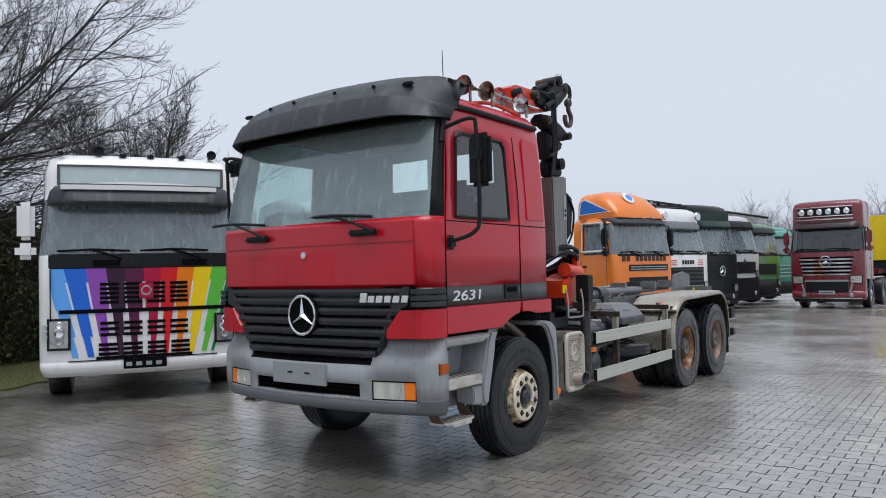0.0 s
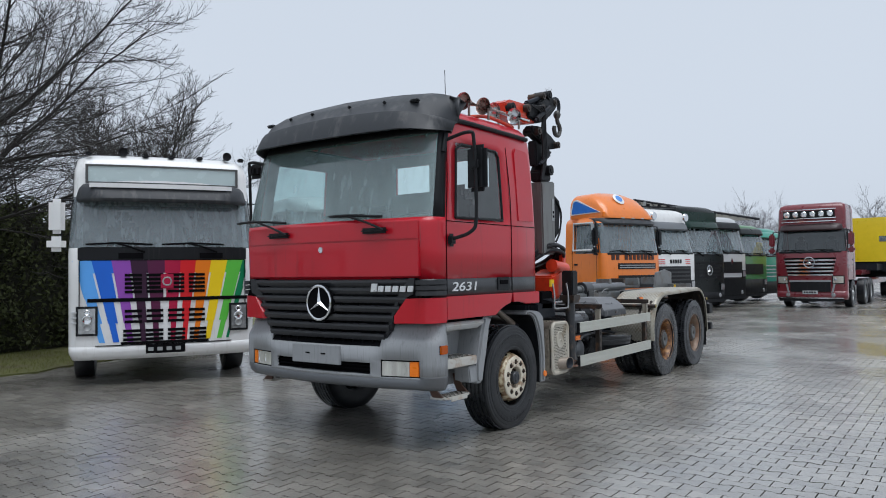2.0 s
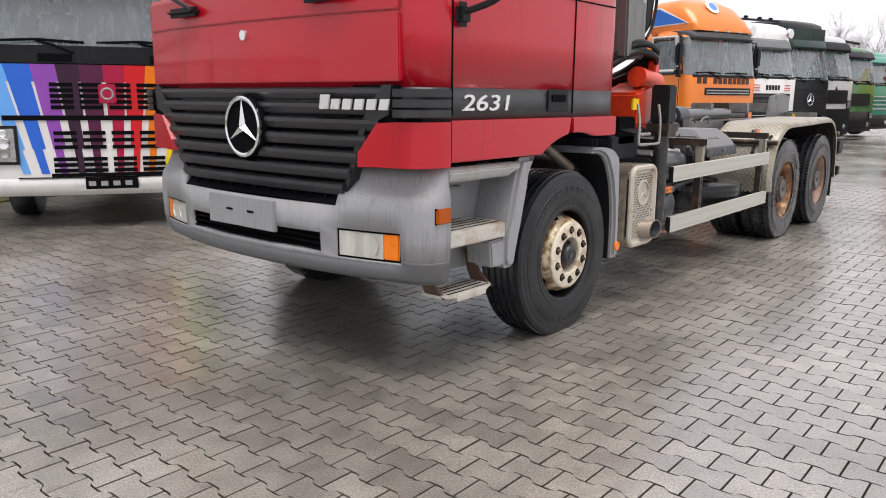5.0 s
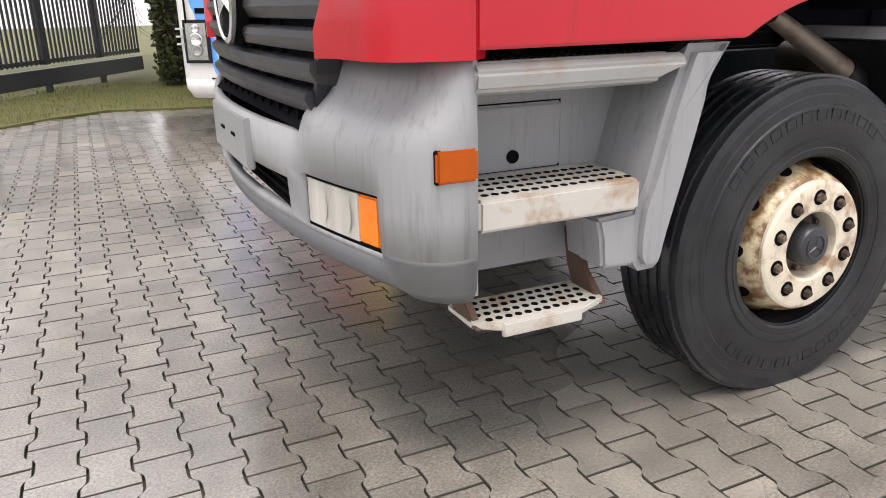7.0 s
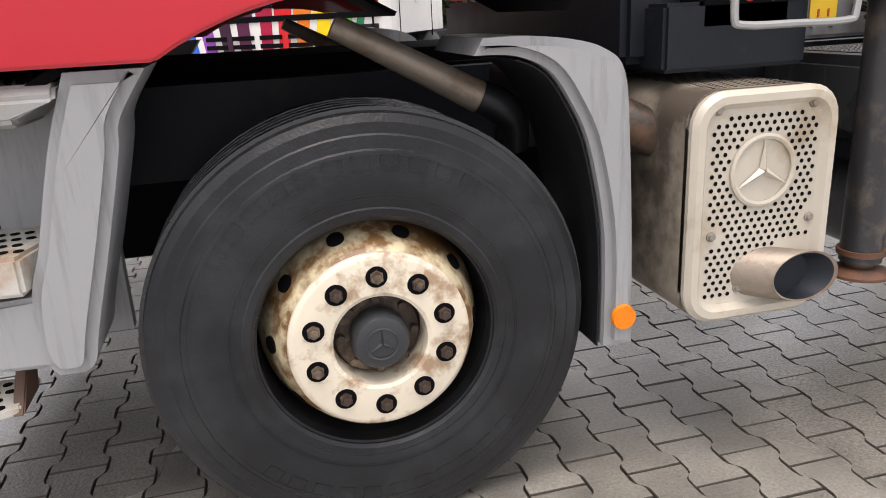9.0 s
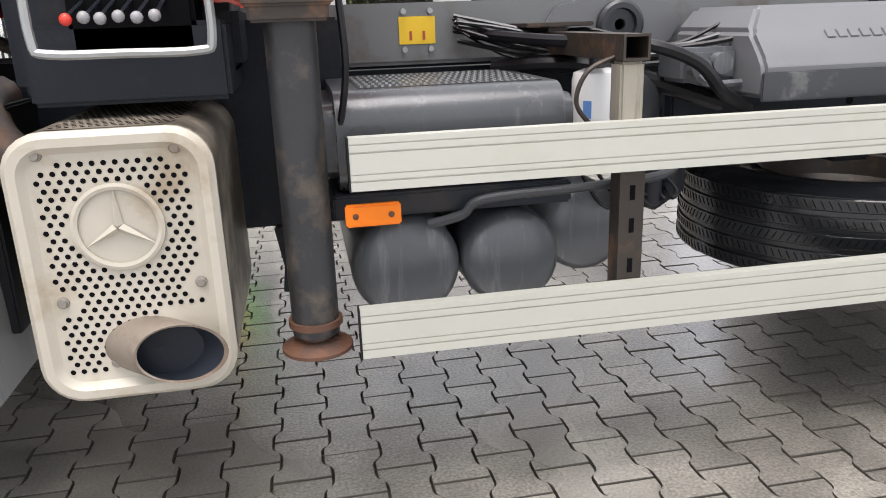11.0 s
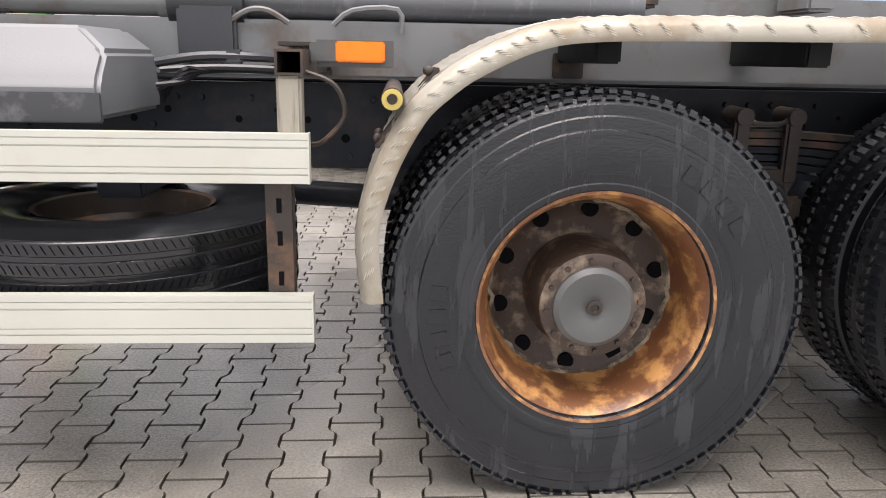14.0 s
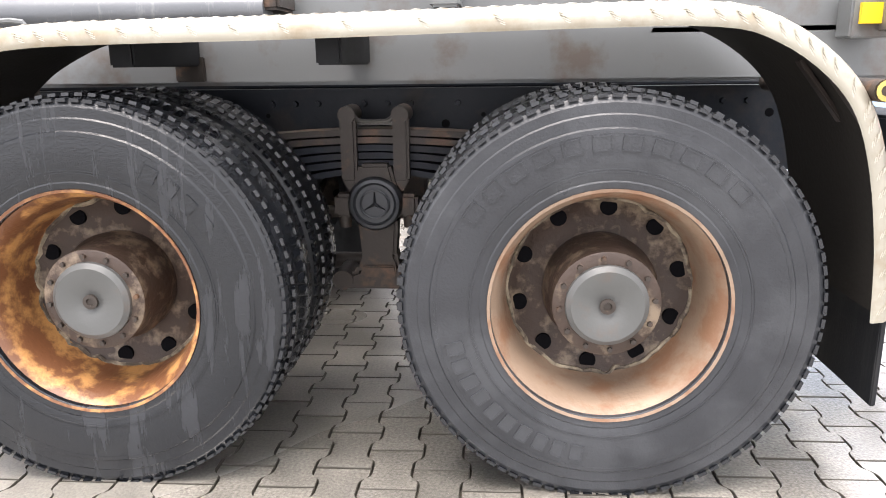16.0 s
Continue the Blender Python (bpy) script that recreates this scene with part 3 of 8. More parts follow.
for i in range(9):
    y = -0.8 + 0.2 * i
    bm = B()
    bx(bm, front_bow(y, -1.42), -1.36, y - 0.012, y + 0.012, 0.95 if abs(y) < 0.7 else 1.2, 1.46)
    part("grille_rib", bm, DARK, grille)
for s in (-1, 1):
    bm = B()
    prism(bm, [(s * 1.07, 1.47), (s * 1.05, 1.335), (s * 0.895, 1.275), (s * 0.75, 0.95), (s * 0.72, 0.95), (s * 0.865, 1.3), (s * 1.01, 1.47)], -1.415, -1.36, "x")
    part("grille_frame", bm, GRILLE, grille)
bm = B()
cyl(bm, (-1.45, 0.0, 1.253), (-1.49, 0.0, 1.253), 0.165, 0.16, 40)
part("emblem_plate", bm, DARK, grille)
bm = B()
star(bm, (-1.49, 0.0, 1.253), 0.163, 0.022, 0.014)
part("emblem", bm, CHROME, grille, "chrome ring emblem with three blades")
# model name as plain raised bars
for i, (w, h) in enumerate(((0.068, 0.07), (0.062, 0.05), (0.062, 0.05), (0.062, 0.05), (0.062, 0.05), (0.062, 0.05))):
    bm = B()
    y = -0.61 - i * 0.077
    x = front_bow(y, -1.485)
    prism(bm, [(y, 1.355), (y - w, 1.355), (y - w - 0.012, 1.355 + h), (y - 0.012, 1.355 + h)], x, x + 0.012, "x", 0.002)
    part("letter_bar", bm, SILVER, grille)
# red wedges beside the grille
for s in (-1, 1):
    bm = B()
    n = 7
    outer, secs = [], []
    for i in range(n + 1):
        a = math.pi / 2 * i / n
        outer.append((-1.19 - 0.215 * math.sin(a), s * (1.1 + 0.143 * math.cos(a))))
    outer = [(-1.185, s * 1.243)] + outer + [(-1.425, s * 0.98), (-1.44, s * 0.86)]
    for i, (x, y) in enumerate(outer):
        k = abs(y)
        zt = 1.302 if k > 1.05 else 1.302 - (1.05 - k) / 0.19 * 0.02
        zb = 1.09 if k > 0.9 else 1.085
        if i == len(outer) - 1:
            zt, zb = 1.15, 1.085
        secs.append([bm.verts.new(p) for p in ((x, y, zb), (x, y, zt), (x + 0.05, y * 0.96, zt), (x + 0.05, y * 0.96, zb))])
    for a, b in zip(secs, secs[1:]):
        for j in range(4):
            bm.faces.new((a[j], a[(j + 1) % 4], b[(j + 1) % 4], b[j]))
    bm.faces.new(secs[0]), bm.faces.new(secs[-1])
    bmesh.ops.recalc_face_normals(bm, faces=bm.faces[:])
    part("corner_wedge", bm, RED, cab, "red corner panel beside the grille", 35)
    # ribbed black corner of the waist band
    bm = B()
    for k in range(3):
        a0 = [(-1.19 - 0.25 * math.sin(a), s * (1.1 + 0.15 * math.cos(a))) for a in (math.pi / 2 * i / 8 for i in range(9))]
        back = [(x + 0.02, y * 0.985) for x, y in a0][::-1]
        prism(bm, a0 + back, 1.322 + 0.046 * k, 1.359 + 0.046 * k, "z", 0.004)
    part("corner_ribs", bm, GRILLE, cab)

# bumper
def bump_ring(z):
    xf, w, xc = lerp(z, [(0.52, -1.45, 1.215, -1.2), (0.555, -1.49, 1.235, -1.24), (0.66, -1.515, 1.245, -1.255), (0.885, -1.515, 1.245, -1.255), (0.93, -1.5, 1.244, -1.25), (0.98, -1.455, 1.238, -1.225), (1.03, -1.43, 1.228, -1.21), (1.095, -1.41, 1.22, -1.2)])
    half = [(-1.182, w), (xc, w)]
    ye = 1.08
    xe = front_bow(ye, xf, 0.15)
    for k in range(1, 8):
        a = math.pi / 2 * k / 7
        half.append((xc + (xe - xc) * math.sin(a) ** 1.2, ye + (w - ye) * math.cos(a) ** 0.9))
    for y in (1.03, 0.98, 0.9, 0.8, 0.71, 0.605, 0.45, 0.33, 0.2):
        half.append((front_bow(y, xf, 0.15), y))
    return [(-0.95, -1.0)] + [(x, -y) for x, y in half] + [(xf, 0.0)] + half[::-1] + [(-0.95, 1.0)]


def bpick(c):
    x, y, z = c
    if x > -1.16:
        return None
    if z > 0.885 and abs(y) < 0.71:
        return None
    if 0.628 < z < 0.776 and 0.71 < abs(y) < 1.08:
        return None
    if 0.64 < z < 0.743 and abs(y) < 0.605:
        return None
    return "lip" if z < 0.614 or (z < 0.64 and abs(y) > 1.08) else "skin"


g, bl = ring_shell([0.52, 0.555, 0.614, 0.628, 0.64, 0.743, 0.776, 0.885, 0.91, 0.935, 0.96, 0.99, 1.03, 1.095], bump_ring, bpick)
bumper = part("bumper", g["skin"], GREYP, truck, "weathered grey plastic front bumper", 40, 0.03)
part("bumper_lip", g["lip"], LIP, bumper, "darker grey lower bumper lip", 38, 0.03)
bm = B()
bx(bm, -1.34, -1.2, -1.0, 1.0, 0.58, 0.86)
prism(bm, [(-1.45, 0.885), (-1.4, 0.93), (-1.3, 0.95), (-1.3, 0.87)], -0.74, 0.74, "y", 0.005)
part("bumper_core", bm, DARK, bumper)
bm = B()
for k in range(3):
    bx(bm, -1.46, -1.44, -0.62, 0.62, 0.645 + 0.03 * k, 0.655 + 0.03 * k)
part("slot_mesh", bm, DARK, bumper)
bm = B()
prism(bm, [(-1.527, -0.285), (-1.527, 0.33), (-1.5, 0.33), (-1.5, -0.285)], 0.71, 0.875, "z", 0.004)
plate = part("plate_holder", bm, GREYP, bumper, "empty grey number plate holder")
for y in (-0.08, 0.12):
    bm = B()
    box(bm, (-1.529, y, 0.80), (0.006, 0.06, 0.012), 0.002)
    part("plate_clip", bm, DARK, plate)
for s in (-1, 1):
    bm = B()
    def hp(y, off):
        return front_bow(abs(y), -1.506, 0.15) + off
    ysl = [0.722 + 0.26 * i / 6 for i in range(7)] + [1.025, 1.068]
    pts = [(hp(y, 0), s * y) for y in ysl[:7]]
    bm = B()
    prism(bm, pts + [(x + 0.006, y) for x, y in pts[::-1]], 0.64, 0.764, "z", 0.001)
    lamp = part("headlight", bm, LAMPPANE, bumper, "clear rectangular headlight glass")
    pts = [(hp(y, 0), s * y) for y in ysl[6:]]
    bm = B()
    prism(bm, pts + [(x + 0.05, y) for x, y in pts[::-1]], 0.638, 0.766, "z", 0.006)
    part("turn_signal", bm, ORANGEL, lamp, "amber turn signal")
    for yb, r in ((0.785, 0.05), (0.905, 0.053)):
        bm = B()
        lathe(bm, [(0.008, 0.05), (0.02, 0.046), (r * 0.7, 0.03), (r, 0.008), (r * 1.06, 0.006)], (hp(yb, 0.0), s * yb, 0.702), "x", 24)
        part("reflector", bm, CHROME, lamp)
        bm = B()
        ball(bm, (hp(yb, 0.03), s * yb, 0.702), 0.014, 10)
        part("bulb", bm, LENS, lamp)
    bm = B()
    pts = [(hp(y, 0.05), s * y) for y in ysl[:7]]
    prism(bm, pts + [(x + 0.02, y) for x, y in pts[::-1]], 0.636, 0.768, "z", 0.0)
    part("reflector_back", bm, ZINC, lamp)
    bm = B()
    for z0, z1 in ((0.624, 0.639), (0.765, 0.78)):
        pts = [(hp(y, 0.004), s * y) for y in [0.708] + ysl + [1.084]]
        prism(bm, pts + [(x + 0.06, y) for x, y in pts[::-1]], z0, z1, "z", 0.0)
    for y in (0.714, 1.076):
        bx(bm, hp(y, 0.004), hp(y, 0.07), s * (y - 0.008), s * (y + 0.008), 0.624, 0.78)
    part("lamp_frame", bm, DARK, lamp)
    bm = B()
    pts = [(hp(y, 0.08), s * y) for y in [0.708] + ysl + [1.084]]
    prism(bm, pts + [(x + 0.05, y) for x, y in pts[::-1]], 0.624, 0.78, "z", 0.0)
    part("lamp_housing", bm, DARK, lamp)
    bm = B()
    box(bm, (-1.236, s * 1.238, 0.863), (0.104, 0.03, 0.074), 0.006)
    mk = part("side_marker", bm, AMBERD, bumper, "amber side marker lamp")
    bm = B()
    box(bm, (-1.236, s * 1.231, 0.863), (0.106, 0.024, 0.078), 0.003)
    part("marker_base", bm, DARK, mk, "dark lamp base")
# grille bottom mesh
for i in range(11):
    bm = B()
    y = -0.6 + 0.12 * i
    bx(bm, -1.43, -1.38, y - 0.008, y + 0.008, 0.88, 0.96)
    part("lower_grille_rib", bm, DARK, grille)

# entry steps
def perforated(bm, x0, x1, y0, y1, z, nx, ny, r=0.011):
    """Dark discs set just above a tread, painting the shade of its slots."""
    for i in range(nx):
        for j in range(ny):
            x = x0 + (x1 - x0) * (i + 0.5 + (0.25 if j % 2 else -0.25)) / nx
            y = y0 + (y1 - y0) * (j + 0.5) / ny
            cyl(bm, (x, y, z), (x, y, z + 0.0015), r, r, 8)


for s in (-1, 1):
    steps = part("step_recess", (lambda b: (bx(b, -1.165, -0.55, s * 0.93, s * 0.97, 0.50, 1.06), bx(b, -1.18, -1.165, s * 0.95, s * 1.21, 0.53, 1.09), b)[-1])(B()), GREYP, truck, "grey plastic step recess", 35)
    bm = B()
    prism(bm, [(-1.09, 0.775), (-0.785, 0.775), (-0.785, 0.952), (-1.09, 0.952)], s * 0.965, s * 0.982, "y", 0.005)
    fl = part("recess_flap", bm, GREYP, steps)
    bm = B()
    prism(bm, [(-1.0935, 0.7715), (-0.7815, 0.7715), (-0.7815, 0.9555), (-1.0935, 0.9555)], s * 0.965, s * 0.973, "y")
    part("flap_gap", bm, DARK, fl)
    bm = B()
    bx(bm, -1.088, -0.787, s * 0.98, s * 0.986, 0.92, 0.946, 0.003)
    part("flap_ridge", bm, GREYP, fl)
    bm = B()
    cyl(bm, (-0.94, s * 0.98, 0.8125), (-0.94, s * 0.988, 0.8125), 0.018, 0.018, 16)
    part("flap_hole", bm, DARK, steps)
    bm = B()
    prism(bm, [(s * 1.205, 1.083), (s * 1.23, 1.06), (s * 1.22, 1.018), (s * 1.19, 1.006), (s * 0.96, 1.0), (s * 0.96, 1.083)], -1.178, -0.565, "x", 0.008)
    for v in bm.verts:
        if v.co.x > -0.7 and v.co.z < 1.03:
            v.co.x -= 0.075
    part("upper_step", bm, STEPG, steps, "pale grey upper step, rust at one end")
    bm = B()
    perforated(bm, -1.15, -0.58, s * 1.02, s * 1.2, 1.0835, 26, 4, 0.008)
    part("upper_step_slot", bm, DARK, steps, kind="stuff")
    bm = B()
    prism(bm, [(-1.172, s * 0.96), (-1.172, s * 1.12), (-1.165, s * 1.222), (-0.69, s * 1.222), (-0.665, s * 1.12), (-0.66, s * 0.96)], 0.688, 0.768, "z", 0.008)
    mid = part("middle_step", bm, STEPM, steps, "pale painted step with rust at the edge")
    bm = B()
    perforated(bm, -1.15, -0.69, s * 1.0, s * 1.2, 0.7685, 16, 4, 0.0105)
    part("tread_hole", bm, DARK, mid, kind="stuff")
    bm = B()
    prism(bm, [(-1.165, s * 1.03), (-1.165, s * 1.17), (-1.1, s * 1.222), (-0.86, s * 1.222), (-0.76, s * 1.18), (-0.755, s * 1.03)], 0.425, 0.445, "z", 0.004)
    prism(bm, [(-1.1, s * 1.212), (-1.1, s * 1.227), (-0.86, s * 1.227), (-0.86, s * 1.212)], 0.41, 0.447, "z", 0.003)
    low = part("lower_step", bm, STEPM, steps, "pale perforated lower step on rusty brackets")
    bm = B()
    perforated(bm, -1.14, -0.79, s * 1.045, s * 1.2, 0.4455, 12, 4, 0.0105)
    part("tread_hole", bm, DARK, low, kind="stuff")
    for x in (-1.15, -0.765):
        bm = B()
        prism(bm, [(s * 1.0, 0.6), (s * 1.06, 0.6), (s * 1.1, 0.5), (s * 1.19, 0.425), (s * 1.06, 0.425), (s * 1.02, 0.5)], x - 0.012, x + 0.012, "x", 0.003)
        part("step_bracket", bm, mat("bracket_rust", (0.085, 0.045, 0.03), 0.6, 0.1, 0.4, 14), low, "rusty step bracket")
    # strut between the steps and the wheel
    bm = B()
    wheel_side = [(-0.405, 1.1), (-0.465, 1.01), (-0.478, 0.945), (-0.522, 0.78), (-0.573, 0.605), (-0.592, 0.53), (-0.615, 0.508)]
    step_side = [(-0.55, 1.1), (-0.595, 0.98), (-0.625, 0.88), (-0.655, 0.77), (-0.685, 0.68), (-0.692, 0.56), (-0.665, 0.508)]
    edges2 = [[(p.x, p.y) for p in smooth_path([(a, b, 0) for a, b in q], 4)] for q in (wheel_side, step_side)]
    prism(bm, edges2[0] + edges2[1][::-1], s * 0.95, s * 1.225, "y", 0.0)
    bmesh.ops.bevel(bm, geom=[e for e in bm.edges if all(abs(v.co.y - s * 1.225) < 1e-5 for v in e.verts)], offset=0.022, segments=4, affect="EDGES")
    prism(bm, [(-0.66, 0.68), (-0.66, 0.525), (-0.785, 0.53), (-0.795, 0.62), (-0.81, 0.672)], s * 1.03, s * 1.205, "y", 0.01)
    part("wing_strut", bm, GREYP, steps, "grey wing moulding ahead of the wheel", 45)
    # mirror
    bm = B()
    tube(bm, [(-1.1, s * 1.2, 2.66), (-1.1, s * 1.44, 2.70), (-1.08, s * 1.48, 2.6), (-1.06, s * 1.48, 2.0), (-1.08, s * 1.44, 1.86), (-1.12, s * 1.27, 1.8)], 0.016, 8, 5)
    mir = part("mirror_arm", bm, BLACKP, cab)
    bm = B()
    if s < 0:
        box(bm, (-1.0, s * 1.46, 2.4), (0.085, 0.2, 0.4), 0.035)
    else:
        box(bm, (-1.0, s * 1.46, 2.62), (0.1, 0.24, 0.16), 0.05)
    box(bm, (-1.07, s * 1.47, 2.43 if s < 0 else 2.62), (0.05, 0.08, 0.1), 0.015)
    part("mirror_head", bm, BLACKP, mir, "tall black wing mirror", 75)
    bm = B()
    box(bm, (-1.12, s * 1.255, 1.79), (0.1, 0.05, 0.11), 0.025)
    part("mirror_foot", bm, BLACKP, mir)
# door handle and model number
bm = B()
box(bm, (-0.235, -1.237, 1.40), (0.225, 0.016, 0.125), 0.008)
hd = part("door_handle", bm, BLACKP, cab)
bm = B()
box(bm, (-0.235, -1.246, 1.415), (0.15, 0.01, 0.04), 0.004)
part("handle_recess", bm, DARK, hd)


def text(body, size, m, mtl, parent, name, depth=0.003):
    cu = bpy.data.curves.new(name, "FONT")
    cu.body, cu.size, cu.extrude, cu.align_x, cu.align_y, cu.shear, cu.offset = body, size, depth, "CENTER", "CENTER", 0.14, 0.0008
    tmp = bpy.data.objects.new("tmp", cu)
    scene.collection.objects.link(tmp)
    bpy.context.view_layer.update()
    me = bpy.data.meshes.new_from_object(tmp.evaluated_get(bpy.context.evaluated_depsgraph_get()))
    bpy.data.objects.remove(tmp)
    me.transform(m)
    me.materials.clear()
    me.materials.append(mtl)
    me.name = name
    ob = new(name, me)
    ob.parent = parent
    return ob


text("2631", 0.108, pose(-0.896, -1.240, 1.386, 90, 0, 0) @ Matrix.Diagonal((1.95, 1, 1, 1)), SILVER, cab, "model_number")
# horns, antenna
for x, y, L, zb in ((-0.6, -1.04, 0.45, 3.105), (-0.3, -1.07, 0.42, 3.105), (0.0, -1.0, 0.3, 3.12), (0.28, -1.08, 0.32, 3.1)):
    bm = B()
    lathe(bm, [(0.012, 0.0), (0.012, -L * 0.55), (0.03, -L * 0.75), (0.085, -L), (0.075, -L + 0.012), (0.02, -L * 0.7)], (x + L, y, zb), "x", 24)
    h = part("air_horn", bm, CHROME if x > -0.2 else mat("horn_brown_chrome", (0.45, 0.36, 0.33), 0.25, 0.9), cab, "trumpet air horn")
    bm = B()
    cyl(bm, (x + 0.1, y, zb), (x + 0.1, y, zb - 0.12), 0.012)
    part("horn_bracket", bm, STEEL, h)
bm = B()
tube(bm, [(-0.4, -0.95, 3.0), (-0.1, -1.0, 3.04), (0.35, -1.02, 3.0)], 0.018, 8)
part("roof_rail", bm, CRANER, cab)
bm = B()
cyl(bm, (-0.8, -0.98, 2.95), (-0.81, -0.98, 3.36), 0.004, 0.003, 6)
part("antenna", bm, DARK, cab)

# the cab, bumper and steps are drawn about the front axle; here they take their full size and place
FX, FZ, FR = -0.133, 0.498, 0.517
for ob in truck.children_recursive:
    if ob.type == "MESH":
        ob.data.transform(Matrix.Translation((FX, 0, 0)) @ Matrix.Diagonal((1.016, 1, 1.031, 1)))

# front mudguard behind the wheel, duct in the arch
for s in (-1, 1):
    # rear half of the front wing
    wing = B()
    outer = [(0.27, 1.15), (0.36, 1.15), (0.46, 1.14), (0.55, 1.115), (0.605, 1.06), (0.622, 0.9), (0.634, 0.65), (0.64, 0.385)]
    inner = [(0.25, 1.115), (0.34, 1.11), (0.42, 1.075), (0.475, 1.0), (0.523, 0.89), (0.562, 0.67), (0.563, 0.385)]
    smooth = [[(p.x, p.y) for p in smooth_path([(a, b, 0) for a, b in q], 5)] for q in (outer, inner)]
    smooth = [[(x + FX, z) for x, z in q] for q in smooth]
    prism(wing, smooth[0] + smooth[1][::-1], s * 0.86, s * 1.225, "y", 0.0)
    rim_edges = [e for e in wing.edges if abs(e.verts[0].co.y - s * 1.225) < 1e-5 and abs(e.verts[1].co.y - s * 1.225) < 1e-5]
    bmesh.ops.bevel(wing, geom=rim_edges, offset=0.02, segments=4, affect="EDGES")
    w = part("rear_wing", wing, GREYP, truck, "grey plastic mudguard behind the front wheel", 40)
    # dark strip added on the inner face, for its mud and its shade
    bm = B()
    strip(bm, [(x - 0.008, z - 0.004) for x, z in smooth[1][6:]], s * 0.87, s * 1.19, 0.004)
    part("wing_liner", bm, BLACKP, w, "dark strip for the mud and shade inside the wing")
    bm = B()
    cyl(bm, (0.604 + FX, s * 1.225, 0.468), (0.604 + FX, s * 1.237, 0.468), 0.032, 0.03, 24)
    part("round_reflector", bm, ORANGEL, w, "round amber reflector")
    # fat dark damper seen in the arch
    bm = B()
    cyl(bm, (FX - 0.02, s * 0.98, 1.19), (FX + 0.33, s * 1.0, 1.0), 0.028, 0.04, 16)
    duct = part("air_duct", bm, PIPE, truck)
    bm = B()
    tube(bm, [(FX + 0.32, s * 1.0, 1.005), (FX + 0.37, s * 1.0, 0.98), (FX + 0.41, s * 0.98, 0.94), (FX + 0.42, s * 0.95, 0.87)], 0.044, 12)
    part("rubber_boot", bm, HOSE, duct)

# ---- wheels ----


def torus_profile(R, Ri, w):
    """Section of a truck tyre: bead, sidewall, shoulder, tread."""
    h = w / 2
    return [(Ri - 0.004, -h * 0.72), (Ri, -h * 0.93), (Ri + 0.008, -h * 0.975), (Ri + 0.024, -h * 0.99), (Ri + 0.028, -h * 0.975), (Ri + 0.04, -h * 0.995), (Ri + 0.09, -h * 1.01), (Ri + 0.12, -h * 1.015), (R - 0.082, -h * 0.995), (R - 0.078, -h * 0.965), (R - 0.05, -h * 0.955), (R - 0.046, -h * 0.935),
            (R - 0.022, -h * 0.93), (R - 0.004, -h * 0.86), (R, -h * 0.7), (R + 0.003, 0), (R, h * 0.7), (R - 0.004, h * 0.86), (R - 0.05, h * 0.97), (Ri + 0.11, h), (Ri + 0.03, h * 0.9), (Ri, h * 0.72)]


def tyre(name, c, R, Ri, w, parent, lugs, s=-1, label="", rubber=TYRE):
    bm = B()
    prof = [(r, a if s < 0 else -a) for r, a in torus_profile(R, Ri, w)]
    lathe(bm, prof, c, "y", 72, close=True)
    t = part(name, bm, rubber, parent, label, 24)
    cx, cy, cz = c
    bm = B()
    if lugs:
        n = 96
        rows = ((-0.8, 0.13, 0.024), (-0.42, 0.16, 0.02), (0.0, 0.16, 0.02), (0.42, 0.16, 0.02), (0.8, 0.13, 0.024))
        for i in range(n):
            for j, (f, wd, ln) in enumerate(rows):
                a = 2 * math.pi * (i + 0.5 * (j % 2)) / n
                rot = Matrix.Rotation(-a, 3, "Y") @ Matrix.Rotation(0.25 if j % 2 else -0.25, 3, "Z") if j not in (0, 4) else Matrix.Rotation(-a, 3, "Y")
                rr = R + 0.001 - (0.006 if j in (0, 4) else 0)
                box(bm, (cx + rr * math.cos(a), cy + f * w / 2, cz + rr * math.sin(a)), (0.009, w * wd, ln), 0, rot)
    else:
        for f in (-0.62, -0.3, 0.0, 0.3, 0.62):
            lathe(bm, [(R - 0.004, f * w / 2 - w * 0.05), (R + 0.008, f * w / 2 - w * 0.045), (R + 0.008, f * w / 2 + w * 0.045), (R - 0.004, f * w / 2 + w * 0.05)], c, "y", 72)
    part("tread", bm, TREAD, t, kind="stuff")
    # raised rings and plain blocks in place of the sidewall lettering
    bm = B()
    yf = cy + s * w / 2
    for r0 in (R - 0.092, R - 0.1, R - 0.108, R - 0.116, Ri + 0.05, Ri + 0.056):
        lathe(bm, [(r0 - 0.003, s * 0.0 - s * 0.004), (r0 - 0.0015, s * 0.003), (r0 + 0.0015, s * 0.003), (r0 + 0.003, -s * 0.004)], (cx, yf - s * 0.002, cz), "y", 72)
    part("sidewall_ring", bm, rubber, t, kind="stuff")
    return t


